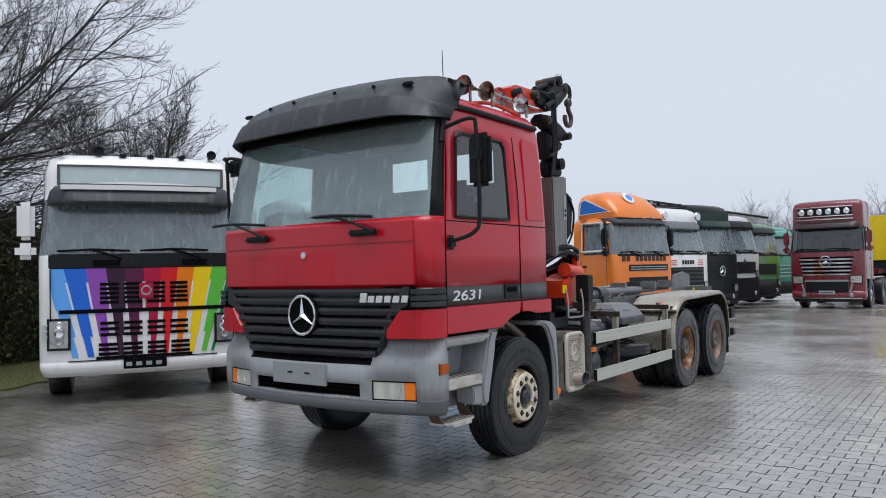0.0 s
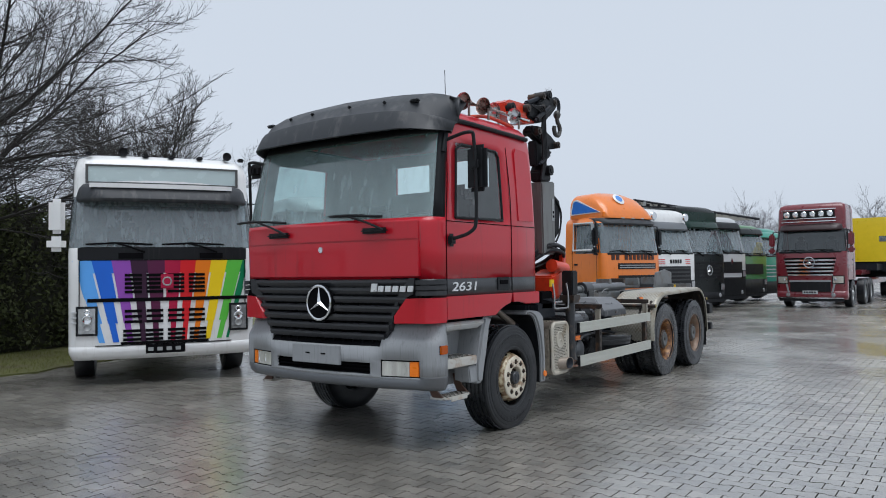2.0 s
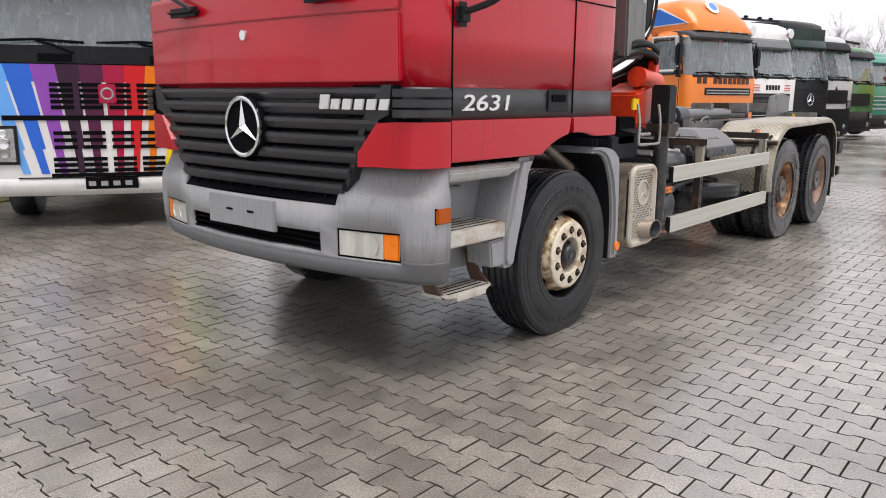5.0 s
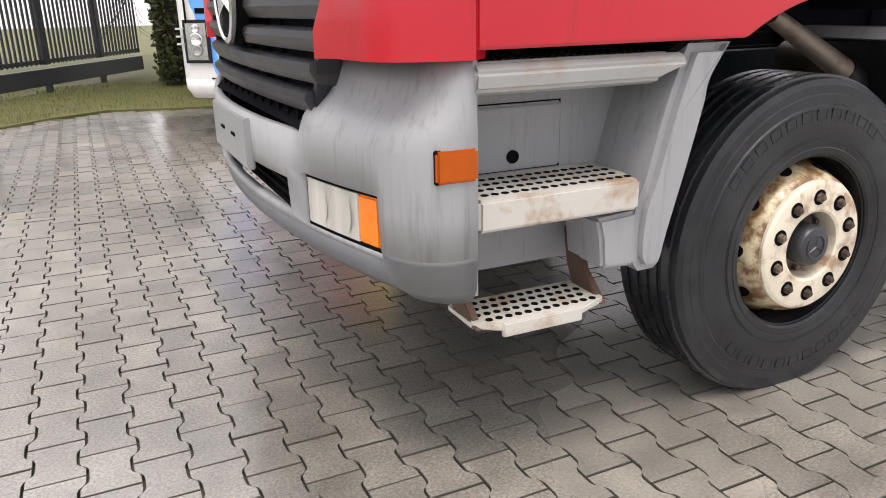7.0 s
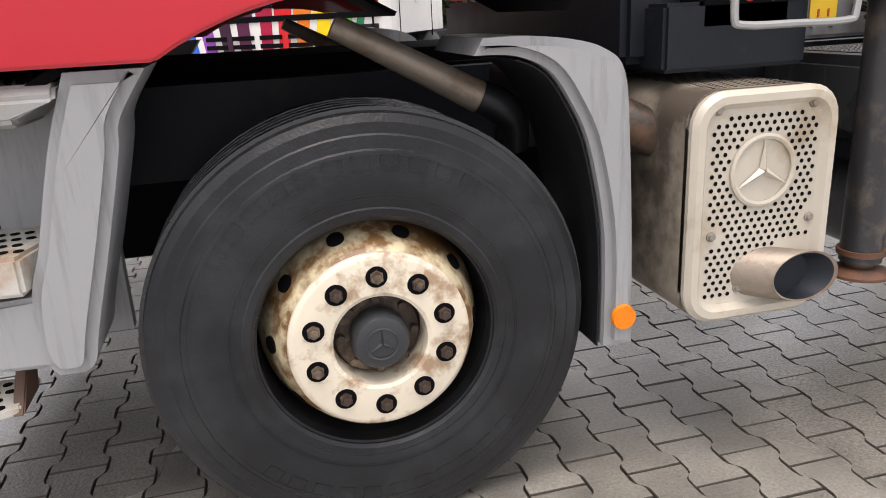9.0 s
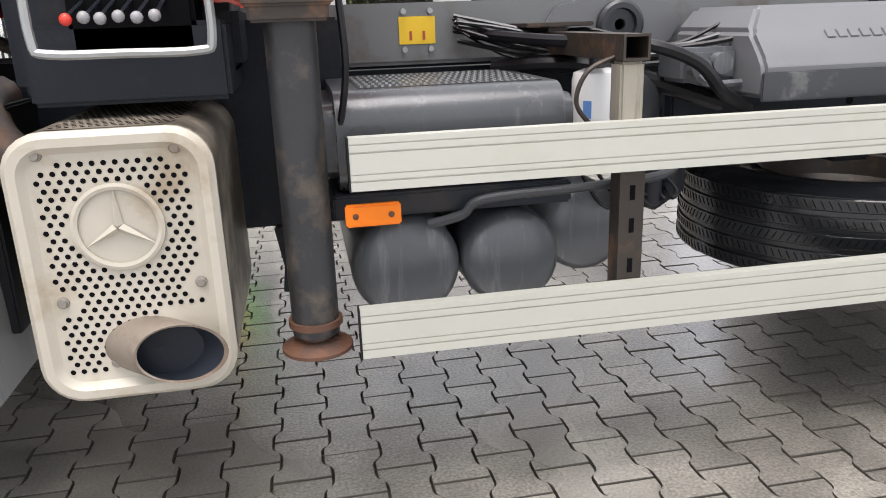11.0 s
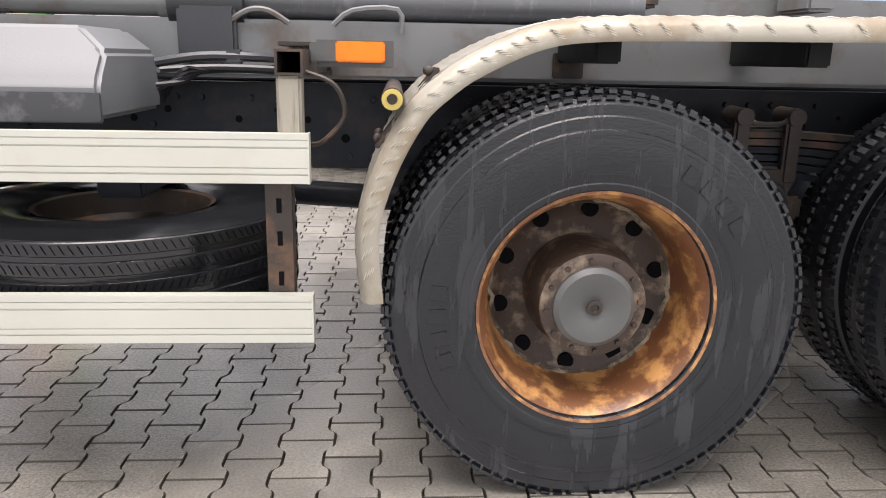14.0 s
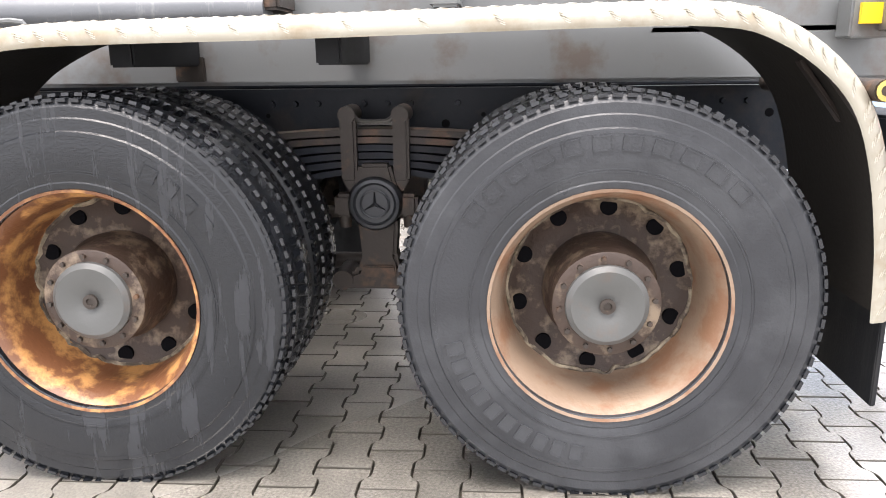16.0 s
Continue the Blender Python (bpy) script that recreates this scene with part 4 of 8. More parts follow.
def arc_bars(wheel, c, r, a0, a1, n, h, y, s, rubber=LETTER):
    """Plain raised blocks along an arc."""
    for i in range(n):
        a = a0 + (a1 - a0) * (i + 0.5) / n
        rot = Matrix.Rotation(-a, 3, "Y")
        wd = abs(a1 - a0) / n * r * 0.62
        bm = B()
        hh, st = h * 0.85, 0.0035
        for dr, dt, sr, sw_ in ((hh / 2, 0, st, wd), (-hh / 2, 0, st, wd), (0, wd / 2, hh, st), (0, -wd / 2, hh, st)):
            off = rot @ Vector((dr, 0, dt))
            box(bm, Vector((c[0] + r * math.cos(a), y, c[2] + r * math.sin(a))) + off, (sr, 0.006, sw_), 0, rot)
        box(bm, (c[0] + r * math.cos(a), y - s * 0.0012, c[2] + r * math.sin(a)), (hh, 0.006, wd), 0, rot)
        part("sidewall_block", bm, rubber, wheel)


def front_wheel(x, s):
    yc = s * 1.05
    w = part("front_wheel", (lambda b: (lathe(b, [(0.276, s * 0.132), (0.286, s * 0.136), (0.283, s * 0.12), (0.278, s * 0.08), (0.276, s * -0.04), (0.26, s * -0.12), (0.0, s * -0.12)], (x, yc, FZ), "y", 60), b)[-1])(B()), BLACKP, truck, "", 35)
    tyre("tyre", (x, yc, FZ), FR, 0.282, 0.30, w, False, s, "worn black front tyre with straight grooves")
    bm = B()
    lathe(bm, [(0.275, s * -0.05), (0.272, s * 0.0), (0.266, s * 0.03), (0.251, s * 0.075), (0.234, s * 0.118), (0.222, s * 0.148), (0.211, s * 0.158)], (x, yc, FZ), "y", 60)
    rim = part("rim", bm, CREAM, w, "cream painted steel rim with heavy rust stains")
    bm = B()
    lathe(bm, [(0.212, s * 0.157), (0.211, s * 0.166), (0.204, s * 0.173), (0.197, s * 0.175), (0.118, s * 0.175), (0.11, s * 0.17), (0.108, s * 0.159), (0.108, s * 0.082)], (x, yc, FZ), "y", 60)
    part("rim_face", bm, CREAMF, w, "cream wheel face with ten nut recesses")
    for k in range(10):
        a = 2 * math.pi * (k + 0.5) / 10
        # dark discs on the closed rim paint the shade of recesses and vents
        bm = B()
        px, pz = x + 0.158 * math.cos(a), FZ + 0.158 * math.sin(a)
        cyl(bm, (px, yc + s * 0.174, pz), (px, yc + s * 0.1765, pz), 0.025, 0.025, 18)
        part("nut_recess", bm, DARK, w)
        bm = B()
        cyl(bm, (px, yc + s * 0.174, pz), (px, yc + s * 0.187, pz), 0.0165, 0.015, 6)
        cyl(bm, (px, yc + s * 0.187, pz), (px, yc + s * 0.194, pz), 0.009, 0.008, 10)
        part("wheel_nut", bm, RUSTDARK, w)
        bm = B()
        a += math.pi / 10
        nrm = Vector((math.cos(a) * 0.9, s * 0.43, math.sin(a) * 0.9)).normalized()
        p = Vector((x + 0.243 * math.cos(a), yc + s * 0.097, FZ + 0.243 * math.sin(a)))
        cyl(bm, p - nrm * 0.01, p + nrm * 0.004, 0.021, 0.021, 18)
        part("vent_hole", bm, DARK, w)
    bm = B()
    lathe(bm, [(0.109, s * 0.092), (0.1, s * 0.112), (0.075, s * 0.117), (0.06, s * 0.112)], (x, yc, FZ), "y", 40)
    part("hub_ring", bm, RUSTDARK, w, "rusty hub ring")
    for k in range(8):
        a = 2 * math.pi * k / 8
        bm = B()
        px, pz = x + 0.087 * math.cos(a), FZ + 0.087 * math.sin(a)
        cyl(bm, (px, yc + s * 0.112, pz), (px, yc + s * 0.132, pz), 0.011, 0.01, 6)
        part("hub_bolt", bm, RUSTDARK, w)
    bm = B()
    lathe(bm, [(0.066, s * 0.112), (0.066, s * 0.172), (0.06, s * 0.182), (0.05, s * 0.185), (0, s * 0.186)], (x, yc, FZ), "y", 40)
    hubcap = part("hub_cap", bm, POT, w, "dark grey hub cap")
    bm = B()
    star(bm, (x, yc + s * 0.185, FZ), 0.04, 0.005, -0.003 * s, "y")
    part("emblem", bm, POT, hubcap)
    arc_bars(w, (x, yc, FZ), 0.41, 0.9, 2.6, 11, 0.035, yc + s * 0.1505, s, TYRE)
    arc_bars(w, (x, yc, FZ), 0.41, 3.9, 5.6, 11, 0.035, yc + s * 0.1505, s, TYRE)
    return w


def rear_wheel(x, s, tag, rimmat):
    rub = TYRE_SHEEN if tag else TYREW
    yc = s * 1.075
    bm = B()
    lathe(bm, [(0.297, s * 0.148), (0.305, s * 0.15), (0.303, s * 0.135), (0.283, s * 0.115), (0.268, s * 0.06), (0.258, s * -0.02), (0.25, s * -0.055), (0.245, s * -0.06)], (x, yc, 0.52), "y", 60)
    w = part("rear_wheel", bm, rimmat, truck, "rusty deep-dish steel rim", 35)
    tyre("tyre", (x, yc, 0.52), 0.53, 0.297, 0.30, w, True, s, "blocky outer twin tyre, wet sidewall", rub)
    tyre("inner_tyre", (x, s * 0.725, 0.52), 0.53, 0.297, 0.30, w, True, s, "inner twin tyre")
    bm = B()
    lathe(bm, [(0.262, s * -0.045), (0.25, s * -0.05), (0.23, s * -0.065), (0.19, s * -0.075), (0.15, s * -0.075)], (x, yc, 0.52), "y", 60)
    part("wheel_disc", bm, RUSTDARK, w, "mud-caked rusty wheel disc")
    bm = B()
    rr_ = random.Random(int(x * 10) + s)
    crust = [(x + (0.249 + rr_.gauss(0, 0.004)) * math.cos(a), yc - s * (0.046 + rr_.gauss(0, 0.004)), 0.52 + (0.249 + rr_.gauss(0, 0.004)) * math.sin(a)) for a in (2 * math.pi * k / 70 for k in range(71))]
    tube(bm, crust, 0.0065, 5, 0)
    part("mud_crust", bm, mat("dried_mud", (0.3, 0.25, 0.18), 0.8, 0, 0.5, 40, 0.5, 60, dirt=(0.06, 0.045, 0.035), damt=0.8, dscale=16), w, "crust of dried mud round the disc")
    for k in range(10):
        a = 2 * math.pi * (k + 0.35) / 10
        # vents are dark discs on the disc face, their shade painted
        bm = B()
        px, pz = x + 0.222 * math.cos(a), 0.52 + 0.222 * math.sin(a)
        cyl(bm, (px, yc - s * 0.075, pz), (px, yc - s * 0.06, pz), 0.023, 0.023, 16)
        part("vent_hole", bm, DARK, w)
    bm = B()
    lathe(bm, [(0.15, s * -0.09), (0.155, s * -0.02), (0.142, s * 0.03), (0.138, s * 0.085)], (x, yc, 0.52), "y", 40)
    part("hub_drum", bm, RUSTDARK, w, "rusty brown hub drum")
    bm = B()
    lathe(bm, [(0.138, s * 0.085), (0.138, s * 0.103), (0.132, s * 0.107), (0.104, s * 0.108)], (x, yc, 0.52), "y", 40)
    part("hub_flange", bm, RUSTDARK, w, "brown bolted hub flange")
    bm = B()
    lathe(bm, [(0.107, s * 0.105), (0.105, s * 0.118), (0.1, s * 0.122), (0.092, s * 0.128), (0.04, s * 0.124), (0.03, s * 0.118), (0, s * 0.118)], (x, yc, 0.52), "y", 40)
    cap = part("hub_cap", bm, HUB, w, "grey hub cover plate")
    bm = B()
    lathe(bm, [(0.02, s * 0.118), (0.02, s * 0.126), (0.011, s * 0.127), (0.009, s * 0.122), (0, s * 0.122)], (x, yc, 0.52), "y", 20)
    part("hub_plug", bm, BRACK, w)
    for k in range(12):
        a = 2 * math.pi * k / 12 + 0.1
        bm = B()
        px, pz = x + 0.121 * math.cos(a), 0.52 + 0.121 * math.sin(a)
        cyl(bm, (px, yc + s * 0.106, pz), (px, yc + s * 0.116, pz), 0.008, 0.007, 6)
        part("cover_bolt", bm, BRACK, w)
    if tag:
        arc_bars(w, (x, yc, 0.52), 0.40, 3.35, 4.6, 10, 0.05, yc + s * 0.1525, s, LETTER)
        arc_bars(w, (x, yc, 0.52), 0.415, 0.7, 2.6, 11, 0.04, yc + s * 0.1525, s, TYRE_SHEEN)
    else:
        arc_bars(w, (x, yc, 0.52), 0.40, 2.95, 3.55, 4, 0.045, yc + s * 0.1525, s, TYREW)
        arc_bars(w, (x, yc, 0.52), 0.40, 0.5, 1.1, 4, 0.045, yc + s * 0.1525, s, TYREW)
    return w


for s in (-1, 1):
    front_wheel(FX, s)
    rear_wheel(4.30, s, False, RUSTRIM)
    rear_wheel(5.65, s, True, mat("pale_rusty_rim", (0.26, 0.185, 0.132), 0.45, 0.15, 0.25, 9, 0.35, 70, dirt=(0.2, 0.1, 0.055), damt=0.62, dscale=8))

# ---- chassis ----
for s in (-1, 1):
    bm = B()
    prism(bm, [(s * 0.43, 0.76), (s * 0.43, 1.04), (s * 0.36, 1.04), (s * 0.36, 1.025), (s * 0.415, 1.025), (s * 0.415, 0.775), (s * 0.36, 0.775), (s * 0.36, 0.76)], -1.0, 6.6, "x")
    rail = part("frame_rail", bm, FRAME, truck, "dark bolted chassis rail")
    rng = random.Random(5)
    bm = B()
    for i in range(64):
        x = 1.4 + i * 0.08
        for z in ((0.8, 0.99) if i % 5 else (0.8, 0.9, 0.99)):
            if rng.random() < 0.6:
                cyl(bm, (x, s * 0.43, z), (x, s * 0.445, z), 0.011, 0.009, 6)
    part("frame_bolts", bm, FRAME, rail, kind="stuff")
    bm = B()
    for i in range(40):
        x = 1.6 + i * 0.12 + rng.uniform(-0.03, 0.03)
        z = rng.choice((0.86, 0.92, 0.95))
        cyl(bm, (x, s * 0.4302, z), (x, s * 0.4315, z), rng.choice((0.008, 0.012, 0.015)), None, 10)
    part("frame_holes", bm, DARK, rail, kind="stuff")
    # hook-lift subframe
    bm = B()
    bx(bm, 1.0, 6.7, s * 0.38, s * 0.5, 1.055, 1.235, 0.012)
    sub = part("subframe_beam", bm, HOOK, truck, "grey hook-lift subframe beam")
    for x in (2.3, 3.2, 4.35):
        bm = B()
        bx(bm, x - 0.05, x + 0.05, s * 0.5, s * 0.515, 1.07, 1.15, 0.004)
        part("mounting_plate", bm, BRACK, sub)
for x in (0.6, 1.6, 2.6, 3.7, 4.97, 6.4):
    bm = B()
    bx(bm, x - 0.06, x + 0.06, -0.42, 0.42, 0.8, 0.98, 0.01)
    part("cross_member", bm, FRAME, truck)
for x, r in ((FX, 0.07), (4.30, 0.1), (5.65, 0.1)):
    bm = B()
    cyl(bm, (x, -1.0, 0.52), (x, 1.0, 0.52), r, r, 20)
    if r > 0.08:
        ball(bm, (x, 0, 0.52), 0.24, 20, (1, 0.9, 1))
    part("axle", bm, FRAME, truck)
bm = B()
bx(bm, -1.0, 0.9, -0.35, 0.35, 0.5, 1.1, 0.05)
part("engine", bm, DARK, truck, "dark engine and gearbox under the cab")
bm = B()
cyl(bm, (0.9, 0, 0.75), (4.1, 0, 0.56), 0.05, 0.05, 14)
part("drive_shaft", bm, FRAME, truck)
# leaf springs and trunnion
for s in (-1, 1):
    sp = None
    for k in range(6):
        bm = B()
        L = 0.62 - 0.06 * k
        z = 0.917 - 0.025 * k
        prof = [(4.975 - L + 2 * L * i / 10, z - 0.05 * ((i - 5) / 5) ** 2) for i in range(11)]
        strip(bm, prof, s * 0.5, s * 0.6, 0.02)
        if sp is None:
            sp = part("leaf_spring", bm, BRACK, truck, "dark brown leaf spring pack")
        else:
            part("leaf", bm, FRAME if k > 1 else BRACK, sp)
    for x, dx in ((4.896, -1), (5.066, 1)):
        bm = B()
        bx(bm, x - 0.026, x + 0.026, s * 0.6, s * 0.64, 0.75, 0.975, 0.009)
        cyl(bm, (x, s * 0.53, 0.965), (x, s * 0.65, 0.965), 0.03, 0.028, 14)
        prism(bm, [(x - 0.026, 0.76), (x + 0.026, 0.76), (x, 0.715)], s * 0.6, s * 0.636, "y", 0.004)
        clamp = part("spring_clamp", bm, BRACK, sp)
        bm = B()
        bx(bm, x + dx * 0.022 - 0.03, x + dx * 0.022 + 0.03, s * 0.585, s * 0.65, 0.635, 0.712, 0.012)
        cyl(bm, (x + dx * 0.022, s * 0.62, 0.6), (x + dx * 0.022, s * 0.62, 0.64), 0.02, 0.022, 12)
        part("clamp_nut", bm, BRACK, clamp)
    bm = B()
    bx(bm, 4.92, 5.042, s * 0.57, s * 0.6, 0.93, 0.945, 0.005)
    tube(bm, [(4.915, s * 0.63, 0.965), (4.94, s * 0.632, 0.945), (5.02, s * 0.632, 0.945), (5.047, s * 0.63, 0.965)], 0.008, 6)
    part("clamp_bridge", bm, DSTEEL, sp)
    bm = B()
    prism(bm, [(4.93, 0.81), (5.03, 0.81), (5.06, 0.7), (5.05, 0.62), (4.91, 0.62), (4.90, 0.7)], s * 0.52, s * 0.65, "y", 0.01)
    tr = part("trunnion", bm, BRACK, truck)
    bm = B()
    lathe(bm, [(0.088, s * 0.62), (0.088, s * 0.655), (0.08, s * 0.668), (0.07, s * 0.67), (0.062, s * 0.662), (0, s * 0.662)], (4.98, 0, 0.683), "y", 36)
    cap = part("trunnion_cap", bm, POT, tr, "round cast trunnion cap")
    bm = B()
    star(bm, (4.98, s * 0.664, 0.683), 0.05, 0.008, -0.004 * s, "y")
    part("emblem", bm, POT, tr)
    bm = B()
    prism(bm, [(4.915, 0.63), (5.05, 0.63), (5.04, 0.5), (5.06, 0.45), (5.11, 0.43), (5.12, 0.385), (4.845, 0.385), (4.855, 0.43), (4.91, 0.45), (4.925, 0.5)], s * 0.54, s * 0.63, "y", 0.012)
    for x in (4.86, 5.105):
        cyl(bm, (x, s * 0.5, 0.42), (x, s * 0.645, 0.42), 0.034, 0.034, 16)
    bx(bm, 4.93, 5.04, s * 0.63, s * 0.642, 0.43, 0.47, 0.005)
    cyl(bm, (4.4, s * 0.45, 0.44), (5.5, s * 0.45, 0.44), 0.03, 0.03, 12)
    part("torque_rod", bm, BRACK, tr, "dark brown torque rod and bracket")

# ---- along the truck's side ----
# aluminium side guard
def guard_rail(z0, z1, x0, x1):
    bm = B()
    y = -1.24
    h = z1 - z0
    prof = [(y, z0), (y, z0 + 0.16 * h), (y + 0.004, z0 + 0.17 * h), (y + 0.004, z0 + 0.19 * h), (y, z0 + 0.2 * h), (y, z0 + 0.3 * h), (y + 0.003, z0 + 0.305 * h), (y + 0.003, z0 + 0.32 * h), (y, z0 + 0.325 * h),
            (y, z0 + 0.7 * h), (y + 0.004, z0 + 0.705 * h), (y + 0.004, z0 + 0.73 * h), (y, z0 + 0.735 * h), (y, z0 + 0.86 * h), (y + 0.003, z0 + 0.865 * h), (y + 0.003, z0 + 0.88 * h), (y, z0 + 0.885 * h), (y, z1),
            (y + 0.032, z1), (y + 0.032, z0)]
    prism(bm, prof, x0, x1, "x")
    return part("guard_rail", bm, ALU, truck, "pale aluminium side guard rail with grooves", 20)


r1 = guard_rail(0.838, 0.953, 1.317, 3.594)
r2 = guard_rail(0.447, 0.566, 1.317, 3.595)
for r, z0, z1, x0, x1 in ((r1, 0.838, 0.953, 1.317, 3.594), (r2, 0.447, 0.566, 1.317, 3.595)):
    for x in (x0, x1):
        bm = B()
        sx = 0.004 if x > 2 else -0.004
        bx(bm, x, x + sx, -1.241, -1.205, z0 - 0.001, z1 + 0.001)
        part("end_cap", bm, BLACKP if x < 2 else ALU, r)
# posts and outrigger arms
for x, xl in ((1.965, 1.955), (3.555, 3.50)):
    bm = B()
    for (a0, a1, b0, b1) in ((-0.032, 0.032, 0.052, 0.058), (-0.032, 0.032, 0, 0.006), (-0.032, -0.026, 0.006, 0.052), (0.026, 0.032, 0.006, 0.052)):
        bx(bm, x + a0, x + a1, -1.22, -0.5, 1.082 + b0, 1.082 + b1)
    arm = part("guard_arm", bm, BRACK, truck, "brownish square steel outrigger arm, open ended")
    bm = B()
    bx(bm, x - 0.03, x + 0.03, -0.7, -0.5, 1.14, 1.152, 0.003)
    bx(bm, x - 0.1, x + 0.1, -0.72, -0.5, 1.153, 1.165, 0.003)
    part("arm_plate", bm, BRACK, arm)
    bm = B()
    bx(bm, x - 0.032, x + 0.025, -1.212, -1.15, 0.845, 1.08, 0.006)
    part("upper_post", bm, POST, arm, "pale square post")
    bm = B()
    prism(bm, [(xl - 0.012, -1.205), (xl + 0.05, -1.205), (xl + 0.05, -1.15), (xl + 0.044, -1.15), (xl + 0.044, -1.199), (xl - 0.006, -1.199), (xl - 0.006, -1.15), (xl - 0.012, -1.15)], 0.47, 0.9, "z")
    low = part("lower_post", bm, BRACK, arm, "dark slotted lower post")
    for z in (0.6, 0.7, 0.78):
        bm = B()
        box(bm, (xl + 0.02, -1.206, z), (0.012, 0.002, 0.035), 0)
        part("slot", bm, DARK, low)
    bm = B()
    sg = -1 if x < 3 else 1
    tube(bm, [(x + sg * 0.03, -1.17, 1.09), (x + sg * 0.1, -1.18, 1.06), (x + sg * 0.12, -1.17, 0.99), (x + sg * 0.07, -1.16, 0.93), (x + sg * 0.04, -1.15, 0.92)], 0.006, 6)
    part("cable_loop", bm, BRACK, arm)
bm = B()
box(bm, (3.709, -1.068, 1.137), (0.12, 0.02, 0.05), 0.004)
mk = part("amber_marker", bm, ORANGEL, truck, "orange side marker")
bm = B()
bx(bm, 3.585, 3.652, -1.072, -1.055, 1.112, 1.158, 0.003)
bx(bm, 3.6, 3.79, -1.056, -1.045, 1.1, 1.165, 0.002)
part("marker_bracket", bm, HUB, mk, "grey lamp bracket")
bm = B()
box(bm, (1.365, -1.185, 0.772), (0.125, 0.02, 0.05), 0.004)
mk = part("amber_marker", bm, ORANGEL, truck, "orange side marker")
for x in (1.325, 1.405):
    bm = B()
    ball(bm, (x, -1.196, 0.772), 0.007, 8)
    part("screw", bm, RUST, mk)

# silencer
bm = B()
def rrect(x0, x1, z0, z1, r, n=6):
    pts = []
    for cx, cz, a0 in ((x1 - r, z1 - r, 0), (x0 + r, z1 - r, 90), (x0 + r, z0 + r, 180), (x1 - r, z0 + r, 270)):
        for k in range(n + 1):
            a = radians(a0 + 90 * k / n)
            pts.append((cx + r * math.cos(a), cz + r * math.sin(a)))
    return pts


X0, X1, Z0, Z1 = 0.636, 1.042, 0.416, 1.0
prism(bm, rrect(X0, X1, Z0, Z1, 0.085), -1.215, -0.62, "y", 0.0)
muf = part("silencer", bm, MUFFD, truck, "beige perforated exhaust silencer box with dirt stains", 35)
bm = B()
rings = [(0.0, -1.2, 0.085), (0.0, -1.228, 0.085), (0.012, -1.242, 0.075), (0.03, -1.242, 0.06), (0.042, -1.228, 0.05), (0.045, -1.226, 0.05)]
loop = []
for ins, y, r in rings:
    loop.append([bm.verts.new((x, y, z)) for x, z in rrect(X0 + ins, X1 - ins, Z0 + ins, Z1 - ins, r)])
for a, b in zip(loop, loop[1:]):
    for i in range(len(a)):
        bm.faces.new((a[i], a[(i + 1) % len(a)], b[(i + 1) % len(b)], b[i]))
bm.faces.new(loop[-1])
bmesh.ops.recalc_face_normals(bm, faces=bm.faces[:])
face = part("silencer_front", bm, MUFF, muf, "pressed front plate with raised rim", 30)
# no real holes: dark dots on the plate paint their shade
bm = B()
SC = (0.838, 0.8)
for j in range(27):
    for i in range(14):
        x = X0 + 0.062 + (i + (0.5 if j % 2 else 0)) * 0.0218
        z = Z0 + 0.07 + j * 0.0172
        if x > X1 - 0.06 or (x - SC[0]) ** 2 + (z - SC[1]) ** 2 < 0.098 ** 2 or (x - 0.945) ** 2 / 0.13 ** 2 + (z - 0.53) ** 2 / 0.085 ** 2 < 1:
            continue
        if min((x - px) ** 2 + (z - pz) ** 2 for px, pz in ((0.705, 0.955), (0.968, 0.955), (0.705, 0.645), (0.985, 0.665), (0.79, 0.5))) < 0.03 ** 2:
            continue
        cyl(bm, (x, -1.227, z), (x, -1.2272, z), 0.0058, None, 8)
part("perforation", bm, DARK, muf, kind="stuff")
bm = B()
for j in range(20):
    for i in range(16):
        x = X0 + 0.09 + (i + (0.5 if j % 2 else 0)) * 0.0152
        y = -1.17 + j * 0.026
        cyl(bm, (x, y, Z1), (x, y, Z1 + 0.0006), 0.0055, None, 6)
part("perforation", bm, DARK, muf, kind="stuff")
for px, pz in ((0.705, 0.955), (0.968, 0.955), (0.705, 0.645), (0.985, 0.665), (0.79, 0.5)):
    bm = B()
    lathe(bm, [(0.013, -1.226), (0.012, -1.23), (0.009, -1.231), (0.008, -1.236), (0, -1.236)], (px, 0, pz), "y", 16)
    part("bolt", bm, STEEL, muf)
bm = B()
star(bm, (SC[0], -1.227, SC[1]), 0.092, 0.014, 0.006, "y")
part("emblem", bm, MUFF, muf, "embossed ring emblem")
d = Vector((math.sin(radians(46)), -math.cos(radians(46)), 0))
ee = d.cross(Vector((0, 0, 1)))
mouth = Vector((0.936, -1.295, 0.532))
def slant(r, y):
    """A ring round the pipe's axis, cut by the plane at y."""
    out = []
    for k in range(36):
        a = 2 * math.pi * k / 36
        p = mouth + r * (math.cos(a) * ee + math.sin(a) * Vector((0, 0, 1)))
        out.append(p + d * ((y - p.y) / d.y))
    return out
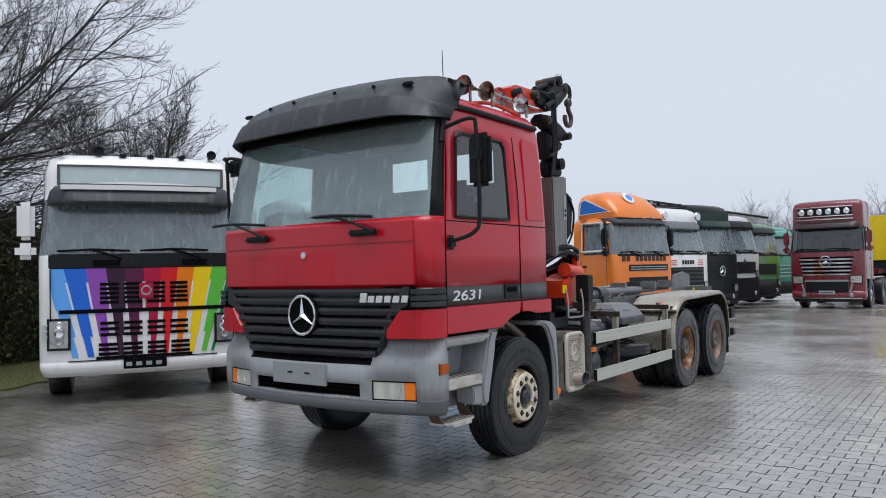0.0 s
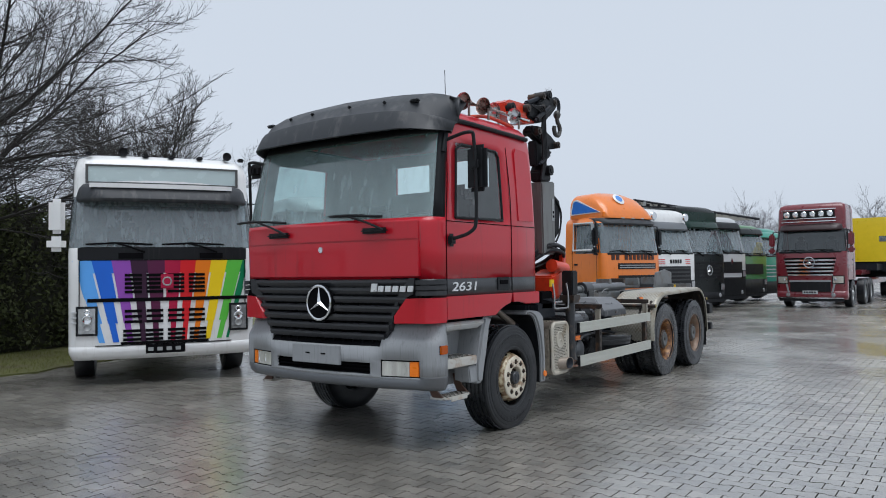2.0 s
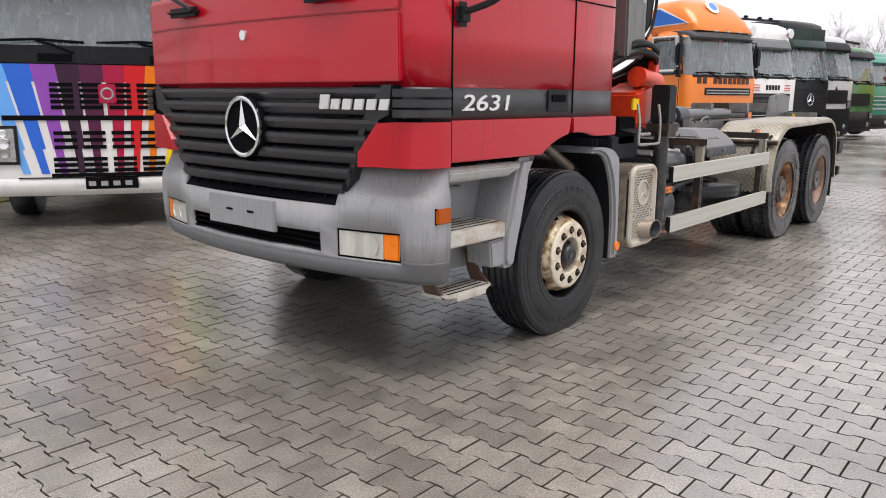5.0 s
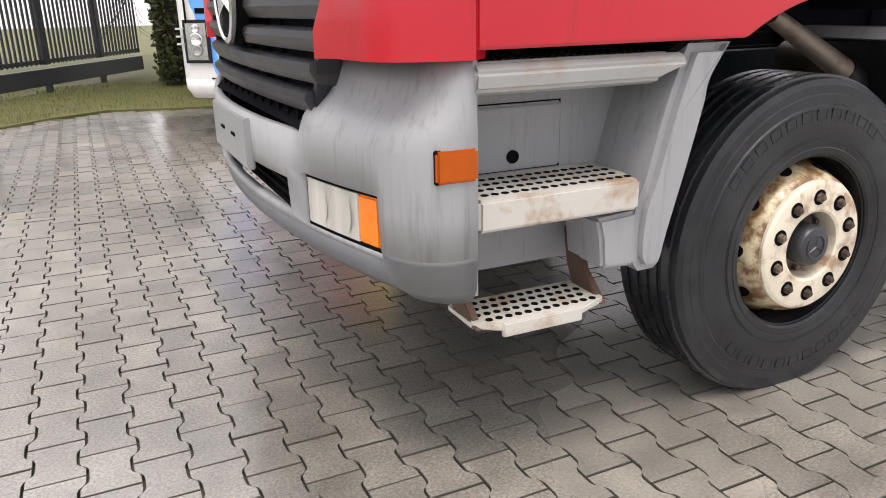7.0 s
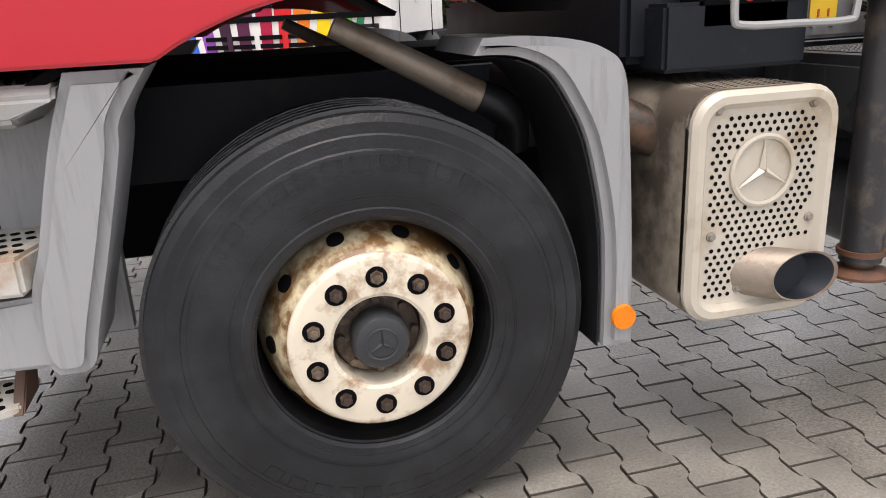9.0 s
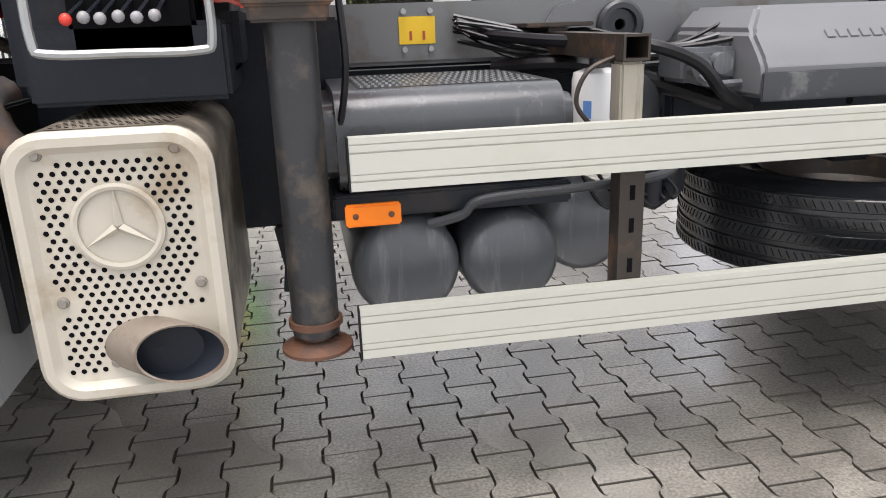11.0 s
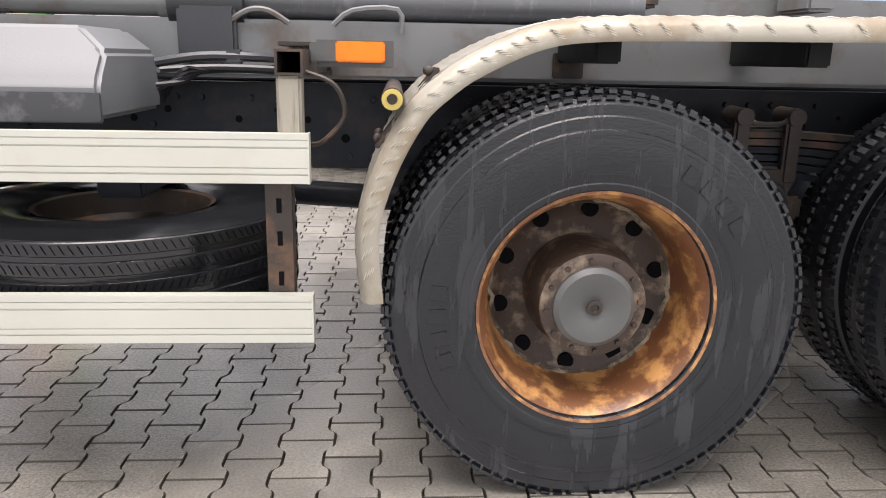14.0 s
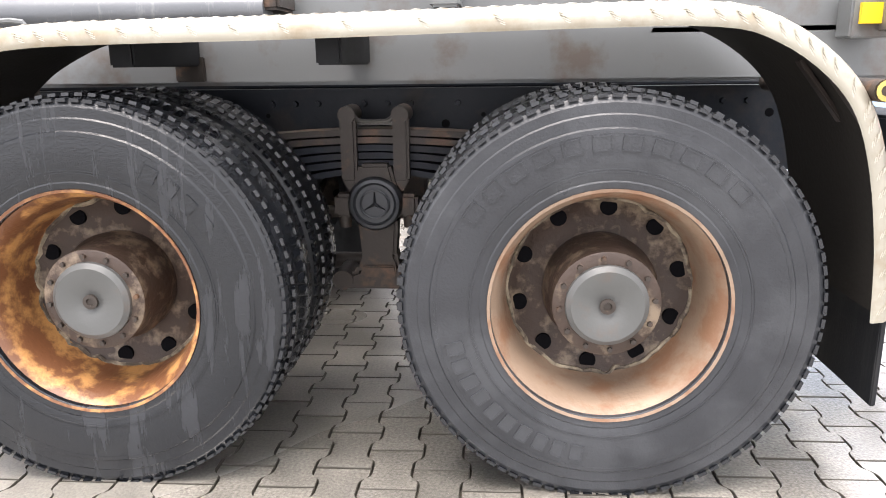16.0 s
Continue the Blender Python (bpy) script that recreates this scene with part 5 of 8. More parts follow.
# the bore is shallow and closed; blue-black paints the shade of its depth
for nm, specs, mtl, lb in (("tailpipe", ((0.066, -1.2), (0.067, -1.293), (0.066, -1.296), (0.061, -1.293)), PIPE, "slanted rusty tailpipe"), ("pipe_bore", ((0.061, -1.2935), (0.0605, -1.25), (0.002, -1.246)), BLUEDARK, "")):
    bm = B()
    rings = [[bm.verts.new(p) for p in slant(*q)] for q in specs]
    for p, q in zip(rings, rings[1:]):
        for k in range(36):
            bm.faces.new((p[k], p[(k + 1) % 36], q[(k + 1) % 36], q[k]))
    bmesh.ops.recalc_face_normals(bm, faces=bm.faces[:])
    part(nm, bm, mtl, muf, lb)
bm = B()
tube(bm, [(0.67, -1.02, 0.87), (0.6, -1.0, 0.9), (0.52, -0.92, 0.95), (0.45, -0.75, 1.0), (0.42, -0.55, 1.02)], 0.062, 14)
part("exhaust_pipe", bm, BRACK, muf, "rusty exhaust pipe")
bm = B()
bx(bm, 0.5, 0.53, -1.0, -0.6, 0.5, 1.02, 0.006)
part("splash_flap", bm, BLACKP, truck, "black flap behind the front wheel")
bm = B()
bx(bm, 0.9, 1.35, -0.64, -0.6, 0.62, 1.2, 0.008)
prism(bm, [(1.12, 0.62), (1.17, 0.62), (1.2, 0.5), (1.17, 0.42), (1.13, 0.42), (1.14, 0.5)], -0.66, -0.62, "y", 0.004)
part("silencer_bracket", bm, FRAME, truck)

# crane behind the cab
bm = B()
bx(bm, 0.62, 1.1, -0.9, 0.9, 1.08, 1.24, 0.02)
prism(bm, [(0.66, 1.03), (1.08, 1.03), (1.08, 1.2), (0.66, 1.2)], -1.05, -0.6, "y", 0.01)
crane = part("crane_base", bm, FRAME, truck, "dark crane base across the frame")
bm = B()
cyl(bm, (0.95, -0.35, 1.2), (0.95, -0.35, 1.75), 0.17, 0.14, 24)
part("crane_pillar", bm, CRANER, crane)
bm = B()
cyl(bm, (1.23, -1.12, 0.5), (1.23, -1.12, 1.55), 0.054, 0.054, 24)
leg = part("stabiliser_leg", bm, mat("leg_steel", (0.035, 0.036, 0.039), 0.4, 0.3, 0.35, 8, 0.25, 80, dirt=(0.12, 0.095, 0.07), damt=0.4, dscale=9), truck, "dark steel stabiliser leg with rust stains")
bm = B()
lathe(bm, [(0.035, 0.53), (0.035, 0.485), (0.06, 0.478), (0.082, 0.468), (0.082, 0.46), (0, 0.46)], (1.23, -1.12, 0), "z", 32)
cyl(bm, (1.23, -1.12, 0.52), (1.23, -1.12, 0.535), 0.062, 0.062, 24)
part("foot_plate", bm, RUST, leg, "rusty round foot plate")
bm = B()
bx(bm, 1.15, 1.31, -1.2, -1.04, 1.19, 1.24, 0.006)
bx(bm, 1.14, 1.32, -1.21, -1.03, 1.22, 1.28, 0.006)
part("leg_collar", bm, BRACK, leg)
bm = B()
bx(bm, 1.16, 1.3, -1.19, -1.05, 1.28, 1.56, 0.012)
part("leg_head", bm, BLACKP, leg)
bm = B()
tube(bm, [(1.33, -1.1, 1.3), (1.34, -1.11, 1.1), (1.32, -1.05, 0.95)], 0.008, 6)
part("leg_hose", bm, HOSE, leg)
leg.location = (-0.012, -0.05, 0)
bm = B()
prism(bm, [(1.0, 1.27), (1.18, 1.22), (1.32, 1.35), (1.46, 1.5), (1.46, 1.56), (1.3, 1.58), (1.02, 1.5)], -1.05, -0.75, "y", 0.02)
stab = part("stabiliser_box", bm, CRANER, truck, "orange-red crane stabiliser housing")
bm = B()
cyl(bm, (1.1, -1.0, 1.62), (1.42, -1.0, 1.58), 0.075, 0.075, 20)
cyl(bm, (1.42, -1.0, 1.58), (1.44, -1.0, 1.577), 0.06, 0.06, 20)
part("red_cylinder", bm, CRANER, stab)
bm = B()
bx(bm, 1.36, 1.44, -1.02, -0.96, 1.5, 1.78, 0.01)
part("red_bracket", bm, CRANER, stab)
bm = B()
bx(bm, 0.93, 1.02, -1.07, -1.055, 1.38, 1.46)
part("yellow_sticker", bm, YELLOW, stab)
rng = random.Random(2)
for k in range(7):
    bm = B()
    o = Vector((rng.uniform(-0.04, 0.04), rng.uniform(-0.08, 0.08), rng.uniform(-0.05, 0.05)))
    tube(bm, [Vector((0.8, -0.7, 1.6)) + o, Vector((1.05, -0.95, 1.83)) + o, Vector((1.35, -1.0, 1.8)) + o, Vector((1.42, -0.8, 1.65)) + o, Vector((1.2, -0.5, 1.5)) + o], 0.022, 7)
    part("crane_hose", bm, HOSE, crane)
# levers
bm = B()
bx(bm, 0.76, 1.02, -1.05, -0.85, 1.13, 1.33, 0.01)
valve = part("valve_block", bm, DARK, crane)
for i, x in enumerate((0.795, 0.828, 0.858, 0.892, 0.926, 0.96)):
    bm = B()
    ball(bm, (x, -1.19, 1.208 + 0.003 * (i % 2)), 0.0125, 12)
    part("lever_knob", bm, mat("red_knob", (0.7, 0.05, 0.03), 0.35) if i == 0 else mat("grey_knob", (0.28, 0.28, 0.29), 0.4), valve)
    bm = B()
    cyl(bm, (x, -1.19, 1.21), (x, -1.02, 1.25), 0.005, None, 6)
    part("lever", bm, FRAME, valve)
bm = B()
tube(bm, [(0.735, -1.2, 1.42), (0.735, -1.22, 1.3), (0.735, -1.22, 1.17), (0.76, -1.22, 1.145), (0.9, -1.22, 1.142), (1.04, -1.22, 1.142), (1.067, -1.22, 1.165), (1.067, -1.22, 1.3), (1.067, -1.2, 1.42)], 0.0095, 8, 4)
part("lever_guard", bm, ZINC, valve, "bent grey guard bar round the levers")
bm = B()
bx(bm, 0.6, 0.78, -0.95, -0.75, 1.05, 1.6, 0.02)
part("crane_cheek", bm, FRAME, crane)
# folded booms above
bm = B()
prism(bm, [(0.95, 1.75), (1.25, 1.75), (1.255, 2.61), (0.93, 2.58)], -0.98, -0.8, "y", 0.015)
col = part("boom_box", bm, mat("boom_grey", (0.17, 0.173, 0.168), 0.36, 0.3, 0.2, 3, dirt=(0.09, 0.085, 0.08), damt=0.4, dscale=3, streak=True), crane, "dark grey folded boom box")
bm = B()
for z in (1.95, 2.05):
    box(bm, (1.27, -0.9, z), (0.03, 0.05, 0.05), 0.005)
prism(bm, [(1.25, 1.9), (1.37, 2.0), (1.42, 2.3), (1.4, 2.4), (1.28, 2.46), (1.25, 2.42)], -0.97, -0.84, "y", 0.02)
tube(bm, [(1.27, -0.98, 2.4), (1.4, -0.98, 2.25), (1.36, -0.98, 2.02), (1.26, -0.98, 1.9)], 0.012, 6)
part("valve_box", bm, BLACKP, col)
RISE = 0.14
UP = Vector((0, 0, RISE))
bm = B()
bx(bm, 1.168, 1.23, -0.984, -0.98, 2.145, 2.405, 0.001)
plate = part("boom_plate", bm, ZINC, col, "pale slotted plate")
for z in (2.18, 2.23):
    bm = B()
    bx(bm, 1.185, 1.213, -0.987, -0.984, z, z + 0.028)
    part("slot", bm, DARK, plate)
prs = (("knuckle_arm", [(0.92, 2.585), (0.9, 2.7), (0.95, 2.79), (1.05, 2.82), (1.12, 2.76), (1.17, 2.645), (1.14, 2.59)], -0.98, -0.84),
       ("lower_link", [(0.825, 3.05), (1.1, 3.0), (1.226, 2.962), (1.21, 2.93), (1.05, 2.85), (0.92, 2.765), (0.835, 2.755)], -0.97, -0.86),
       ("boom_joint", [(0.694, 3.12), (0.72, 3.2), (0.94, 3.215), (1.16, 3.15), (1.312, 3.08), (1.32, 3.04), (1.28, 3.0), (1.11, 2.975), (0.81, 3.08)], -0.99, -0.88),
       ("inner_boom", [(0.18, 3.1), (0.15, 3.22), (0.26, 3.27), (0.62, 3.28), (0.86, 3.2), (0.84, 3.1), (0.6, 3.06)], -0.98, -0.78),
       ("middle_boom", [(0.6, 3.13), (0.6, 3.26), (0.68, 3.29), (0.95, 3.33), (1.1, 3.26), (1.05, 3.16), (0.85, 3.1)], -1.01, -0.82),
       ("outer_boom", [(0.8, 3.2), (0.84, 3.34), (0.94, 3.4), (1.2, 3.44), (1.27, 3.41), (1.25, 3.34), (1.1, 3.22), (0.98, 3.16)], -1.03, -0.85))
booms = {}
for nm, pts, y0, y1 in prs:
    bm = B()
    prism(bm, [(x, z + (RISE if nm in ("inner_boom", "middle_boom", "outer_boom") else 0)) for x, z in pts], y0, y1, "y", 0.016)
    booms[nm] = part(nm, bm, CRANER if nm == "inner_boom" else BLACKP, crane, "red inner crane boom" if nm == "inner_boom" else "black crane boom section")
for p0, p1, r in (((0.72, -1.04, 3.12), (1.02, -1.05, 3.3), 0.028), ((0.86, -1.0, 2.64), (1.08, -1.0, 2.76), 0.02), ((0.66, -0.95, 3.3), (0.98, -0.98, 3.42), 0.03)):
    bm = B()
    p0, p1 = Vector(p0) + UP, Vector(p1) + UP
    cyl(bm, p0, p1, r, r, 14)
    cyl(bm, p0 - (p1 - p0) * 0.12, p0, r * 0.55, r * 0.55, 10)
    part("boom_ram", bm, FRAME, crane)
for x, z, r in ((0.22, 3.17, 0.05), (0.56, 3.22, 0.045), (0.9, 3.28, 0.045), (1.2, 3.39, 0.04), (0.8, 3.0, 0.045), (1.26, 2.9, 0.04), (1.06, 2.58, 0.06), (1.06, 3.45, 0.055), (0.92, 3.42, 0.04)):
    bm = B()
    z += RISE
    cyl(bm, (x, -1.04, z), (x, -0.84, z), r, r, 18)
    cyl(bm, (x, -1.05, z), (x, -1.04, z), r * 0.5, r * 0.5, 6)
    part("boom_pin", bm, BRACK if r < 0.05 else BLACKP, crane)
for k in range(4):
    bm = B()
    tube(bm, [(0.6 + 0.05 * k, -1.04, 3.26 + RISE), (0.85, -1.04 - 0.01 * k, 3.2 + 0.02 * k + RISE), (0.86 + 0.03 * k, -1.03, 3.0 + RISE), (0.9 + 0.03 * k, -1.02, 2.95), (0.92 + 0.02 * k, -1.0, 2.75), (0.9 + 0.01 * k, -0.99, 2.6)], 0.012, 6)
    part("crane_hose", bm, HOSE, crane)
bm = B()
for k in range(12):
    a = 0.5 * k
    tube(bm, [(1.1, -1.0, 3.47 + RISE), (1.1 + 0.05 * math.cos(a), -1.0 + 0.03 * math.sin(a), 3.52 + RISE + 0.01 * (k % 3))], 0.002, 4, 0)
part("wire_ends", bm, STEEL, crane, kind="stuff")
# shackle and hook
bm = B()
tube(bm, [Vector(p) + UP for p in [(1.27, -0.95, 3.42), (1.34, -0.95, 3.475), (1.42, -0.95, 3.465), (1.45, -0.95, 3.4), (1.43, -0.95, 3.33), (1.38, -0.95, 3.31)]], 0.022, 8)
part("shackle", bm, FRAME, crane)
bm = B()
ball(bm, (1.4, -0.95, 3.29 + RISE), 0.045, 12, (1, 1, 1.2))
tube(bm, [Vector(p) + UP for p in [(1.4, -0.95, 3.27), (1.41, -0.95, 3.21), (1.455, -0.95, 3.16), (1.465, -0.95, 3.1), (1.42, -0.95, 3.045), (1.35, -0.95, 3.05), (1.32, -0.95, 3.1), (1.325, -0.95, 3.14)]], 0.026, 10)
part("crane_hook", bm, DSTEEL, crane, "steel crane load hook")

# fuel tank, reservoirs, filter
bm = B()
prism(bm, rrect(-1.115, -0.55, 0.80, 1.035, 0.075, 8), 1.27, 1.87, "x", 0.0)
bmesh.ops.bevel(bm, geom=[e for e in bm.edges if abs(e.verts[0].co.x - e.verts[1].co.x) < 1e-6], offset=0.03, segments=4, affect="EDGES")
tank = part("tank", bm, mat("tank_dark", (0.07, 0.074, 0.08), 0.3, 0.2, 0.2, 4, 0.1, 100, dirt=(0.17, 0.17, 0.17), damt=0.2, dscale=4, streak=True), truck, "grey rounded tank with checkered tread on top", 40)
bm = B()
bx(bm, 1.36, 1.81, -1.03, -0.6, 1.034, 1.037, 0.001)
deck = part("tank_tread", bm, mat("tread_dark", (0.05, 0.05, 0.052), 0.35, 0.5, 0.2, dirt=(0.45, 0.3, 0.05), damt=0.2, dscale=5), tank, "dark tread plate with a yellow stain")
bm = B()
for j in range(12):
    for i in range(26):
        box(bm, (1.37 + i * 0.017 + 0.004 * (j % 2), -1.015 + j * 0.034, 1.0375), (0.007, 0.007, 0.003), 0)
part("tread_studs", bm, ZINC, tank, kind="stuff")
bm = B()
bx(bm, 1.28, 1.86, -1.11, -0.55, 0.745, 0.8, 0.006)
part("tank_bracket", bm, FRAME, tank)
bm = B()
tube(bm, [(1.5, -1.12, 0.72), (1.58, -1.13, 0.74), (1.64, -1.13, 0.775), (1.9, -1.13, 0.785), (2.1, -1.12, 0.8), (2.13, -1.1, 0.84)], 0.012, 10)
part("air_pipe", bm, POT, truck)
for x, y0, y1, z, r in ((1.457, -1.02, -0.45, 0.585, 0.14), (1.729, -1.03, -0.45, 0.588, 0.13), (2.0, -0.85, -0.3, 0.6, 0.13)):
    bm = B()
    lathe(bm, [(0, y0 - 0.03), (r * 0.5, y0 - 0.027), (r * 0.82, y0 - 0.018), (r * 0.95, y0 - 0.004), (r, y0 + 0.02), (r, y1), (r * 0.7, y1 + 0.04), (0, y1 + 0.05)], (x, 0, z), "y", 40)
    part("air_tank", bm, TANKG, truck, "grey cylindrical air reservoir with dried streaks", 50)
bm = B()
lathe(bm, [(0.0, 1.05), (0.035, 1.05), (0.06, 1.04), (0.064, 1.02), (0.064, 0.86), (0.04, 0.85), (0, 0.85)], (1.99, -0.93, 0), "z", 28)
flt = part("oil_filter", bm, WHITE, truck, "white spin-on filter cartridge with blue print")
for a in (-2.3, -1.2):
    bm = B()
    box(bm, (1.99 + 0.064 * math.cos(a), -0.93 + 0.064 * math.sin(a), 0.95), (0.022, 0.003, 0.045), 0, Matrix.Rotation(a + math.pi / 2, 3, "Z"))
    part("filter_print", bm, mat("blue_print", (0.12, 0.25, 0.55), 0.4), flt)
bm = B()
cyl(bm, (1.99, -0.93, 1.05), (1.99, -0.93, 1.08), 0.02, 0.02, 12)
part("filter_neck", bm, POT, flt)
bm = B()
ball(bm, (2.11, -0.78, 0.93), 0.115, 24, (1.15, 0.9, 1.0))
lathe(bm, [(0.132, -0.012), (0.138, -0.008), (0.138, 0.008), (0.132, 0.012)], (2.11, -0.78, 0.93), "y", 32)
cyl(bm, (2.11, -0.9, 0.86), (2.11, -0.9, 0.9), 0.02, 0.02, 8)
part("brake_pot", bm, POT, truck)
for x, y, z in ((2.08, -0.95, 0.74), (2.16, -0.93, 0.72), (2.22, -0.9, 0.77)):
    bm = B()
    cyl(bm, (x, y, z - 0.05), (x, y, z + 0.06), 0.028, 0.028, 14)
    cyl(bm, (x, y, z + 0.06), (x, y, z + 0.085), 0.016, 0.016, 8)
    box(bm, (x, y + 0.04, z), (0.05, 0.05, 0.06), 0.008)
    part("relay_valve", bm, FRAME, truck)
for k in range(6):
    bm = B()
    tube(bm, [(1.95 + 0.04 * k, -0.9, 0.8), (2.02 + 0.04 * k, -0.95, 0.68 + 0.02 * (k % 3)), (2.2, -0.85 - 0.02 * k, 0.7), (2.3, -0.6, 0.75)], 0.006, 6)
    part("air_hose", bm, HOSE, truck)
bm = B()
prism(bm, [(2.3, 0.98), (2.36, 0.98), (2.36, 0.66), (2.26, 0.6), (2.24, 0.64), (2.3, 0.7)], -0.75, -0.7, "y", 0.006)
part("tank_stay", bm, FRAME, truck)
# hoses along the subframe
rng = random.Random(9)
for k in range(13):
    bm = B()
    o = Vector((0, rng.uniform(-0.07, 0.04), rng.uniform(-0.04, 0.04)))
    tube(bm, [Vector(p) + o * rng.uniform(0.2, 1.3) + Vector((0, 0, rng.uniform(-0.014, 0.012))) for p in ((1.7, -0.53, 1.17), (1.85, -0.62, 1.12), (2.05, -0.72, 1.09), (2.25, -0.8, 1.08), (2.4, -0.85, 1.10))], rng.choice((0.0045, 0.006, 0.0075)), 6)
    part("hydraulic_hose", bm, HOSE if k % 3 else POT, truck)
bm = B()
tube(bm, [(1.8, -0.6, 1.04), (2.0, -0.75, 1.05), (2.2, -0.8, 1.0), (2.4, -0.85, 0.93)], 0.025, 10)
part("thick_hose", bm, HOSE, truck)
bm = B()
tube(bm, [(1.75, -0.56, 1.14), (1.9, -0.8, 1.12), (2.08, -0.98, 1.11), (2.22, -1.02, 1.06), (2.3, -1.02, 0.98), (2.4, -0.98, 0.93)], 0.017, 8)
part("thick_hose", bm, HOSE, truck)
bm = B()
for x, z in ((2.26, 1.04), (2.32, 1.05)):
    cyl(bm, (x, -0.98, z), (x, -0.85, z), 0.028, 0.028, 14)
bx(bm, 2.22, 2.38, -0.95, -0.8, 1.0, 1.09, 0.012)
tube(bm, [(2.25, -0.98, 1.02), (2.28, -0.99, 1.0), (2.38, -0.98, 1.0)], 0.01, 6)
part("valve_unit", bm, TANKG, truck, "grey hydraulic valve unit")
# tank cover with chamfered top
bm = B()
base = [(2.372, -1.08), (3.08, -1.08), (3.08, -0.6), (2.372, -0.6)]
shoulder = [(2.376, -1.066), (3.076, -1.066), (3.076, -0.6), (2.376, -0.6)]
upper = [(2.379, -0.995), (3.073, -0.995), (3.073, -0.6), (2.379, -0.6)]
crown = [(2.435, -0.93), (2.99, -0.93), (2.99, -0.6), (2.435, -0.6)]
rows = [[bm.verts.new((x, y, z)) for x, y in q] for q, z in ((base, 0.963), (base, 1.03), (shoulder, 1.058), (upper, 1.128), (crown, 1.192))]
for a, b in zip(rows, rows[1:]):
    for i in range(4):
        bm.faces.new((a[i], a[(i + 1) % 4], b[(i + 1) % 4], b[i]))
bm.faces.new(rows[0]), bm.faces.new(rows[-1])
bmesh.ops.recalc_face_normals(bm, faces=bm.faces[:])
bmesh.ops.bevel(bm, geom=bm.edges[:], offset=0.012, segments=2, affect="EDGES")
cov = part("tank_cover", bm, COVER, truck, "light grey chamfered hydraulic tank cover", 25)
# added dark strip: paints the shade on the cover's upright lower face
bm = B()
bx(bm, 2.367, 3.085, -1.087, -1.078, 0.957, 1.03, 0.003)
part("cover_skirt", bm, mat("upright_shade_grey", (0.045, 0.048, 0.053), 0.4, 0.1, 0.2, dirt=(0.3, 0.3, 0.3), damt=0.12, dscale=6), cov)
for i in range(7):
    bm = B()
    box(bm, (2.6 + i * 0.034, -1.009, 1.115), (0.026, 0.006, 0.028), 0.0015, Matrix.Rotation(radians(-45.4), 3, "X"))
    part("embossed_bar", bm, COVER, cov)
bm = B()
cyl(bm, (2.735, -1.085, 1.0), (2.735, -1.094, 1.0), 0.011, None, 10)
part("cover_screw", bm, RUST, cov)
bm = B()
tube(bm, [(3.12, -0.75, 1.1), (3.25, -0.76, 1.12), (3.4, -0.75, 1.12), (3.6, -0.6, 1.11)], 0.014, 8)
box(bm, (3.34, -0.755, 1.12), (0.05, 0.04, 0.04), 0.006)
tube(bm, [(3.12, -0.72, 1.08), (3.3, -0.7, 1.09), (3.6, -0.62, 1.08)], 0.009, 6)
part("steel_pipe", bm, POT, truck)
for k in range(4):
    bm = B()
    tube(bm, [(3.13, -0.8 + 0.02 * k, 1.04 - 0.015 * k), (3.2, -0.78, 1.05 + 0.01 * k), (3.26, -0.7, 1.08), (3.5, -0.62, 1.075 + 0.01 * k)], 0.008, 6)
    part("hydraulic_hose", bm, HOSE, truck)
# pivot plate on the subframe
bm = B()
prism(bm, [(1.98, 1.15), (2.02, 1.21), (2.12, 1.235), (2.3, 1.235), (2.4, 1.21), (2.44, 1.15), (2.4, 1.09), (2.3, 1.065), (2.12, 1.065), (2.02, 1.09)], -0.52, -0.5, "y", 0.005)
piv = part("pivot_plate", bm, COVER, truck)
bm = B()
lathe(bm, [(0.075, -0.515), (0.075, -0.54), (0.066, -0.547), (0.05, -0.547), (0.047, -0.532), (0.018, -0.532), (0.016, -0.52), (0, -0.52)], (2.225, 0, 1.15), "y", 32)
part("pivot_boss", bm, POT, piv)
# yellow warning plate
bm = B()
bx(bm, 1.535, 1.645, -0.504, -0.5, 1.115, 1.195, 0.001)
yp = part("warning_plate", bm, YELLOW, truck, "yellow warning plate with red pictogram")
bm = B()
for x in (1.57, 1.61):
    box(bm, (x, -0.505, 1.14), (0.008, 0.002, 0.026), 0)
part("pictogram", bm, mat("pictogram_red", (0.5, 0.08, 0.03), 0.5), yp)
for x in (1.55, 1.63):
    for z in (1.1, 1.21):
        bm = B()
        cyl(bm, (x, -0.5, z), (x, -0.512, z), 0.009, None, 6)
        part("bolt", bm, ZINC, yp)
# hook arm lying in the frame
bm = B()
cyl(bm, (2.5, -0.42, 1.285), (3.05, -0.42, 1.285), 0.045, 0.045, 24)
cyl(bm, (3.05, -0.42, 1.285), (3.09, -0.42, 1.285), 0.06, 0.06, 24)
ram = part("lift_ram", bm, HOOK, truck, "grey hydraulic lifting ram")
bm = B()
cyl(bm, (3.3, -0.42, 1.3), (4.6, -0.42, 1.3), 0.06, 0.06, 20)
part("ram_rod", bm, TANKG, ram)
bm = B()
cyl(bm, (3.09, -0.42, 1.29), (3.32, -0.42, 1.29), 0.1, 0.1, 28)
bx(bm, 3.12, 3.3, -0.53, -0.4, 1.1, 1.27, 0.01)
part("ram_saddle", bm, POT, ram, "rust-streaked ram saddle")
bm = B()
bx(bm, 3.2, 5.9, -0.22, 0.22, 1.24, 1.36, 0.02)
part("hook_arm", bm, HOOK, truck, "grey hook-lift arm lying flat")
bm = B()
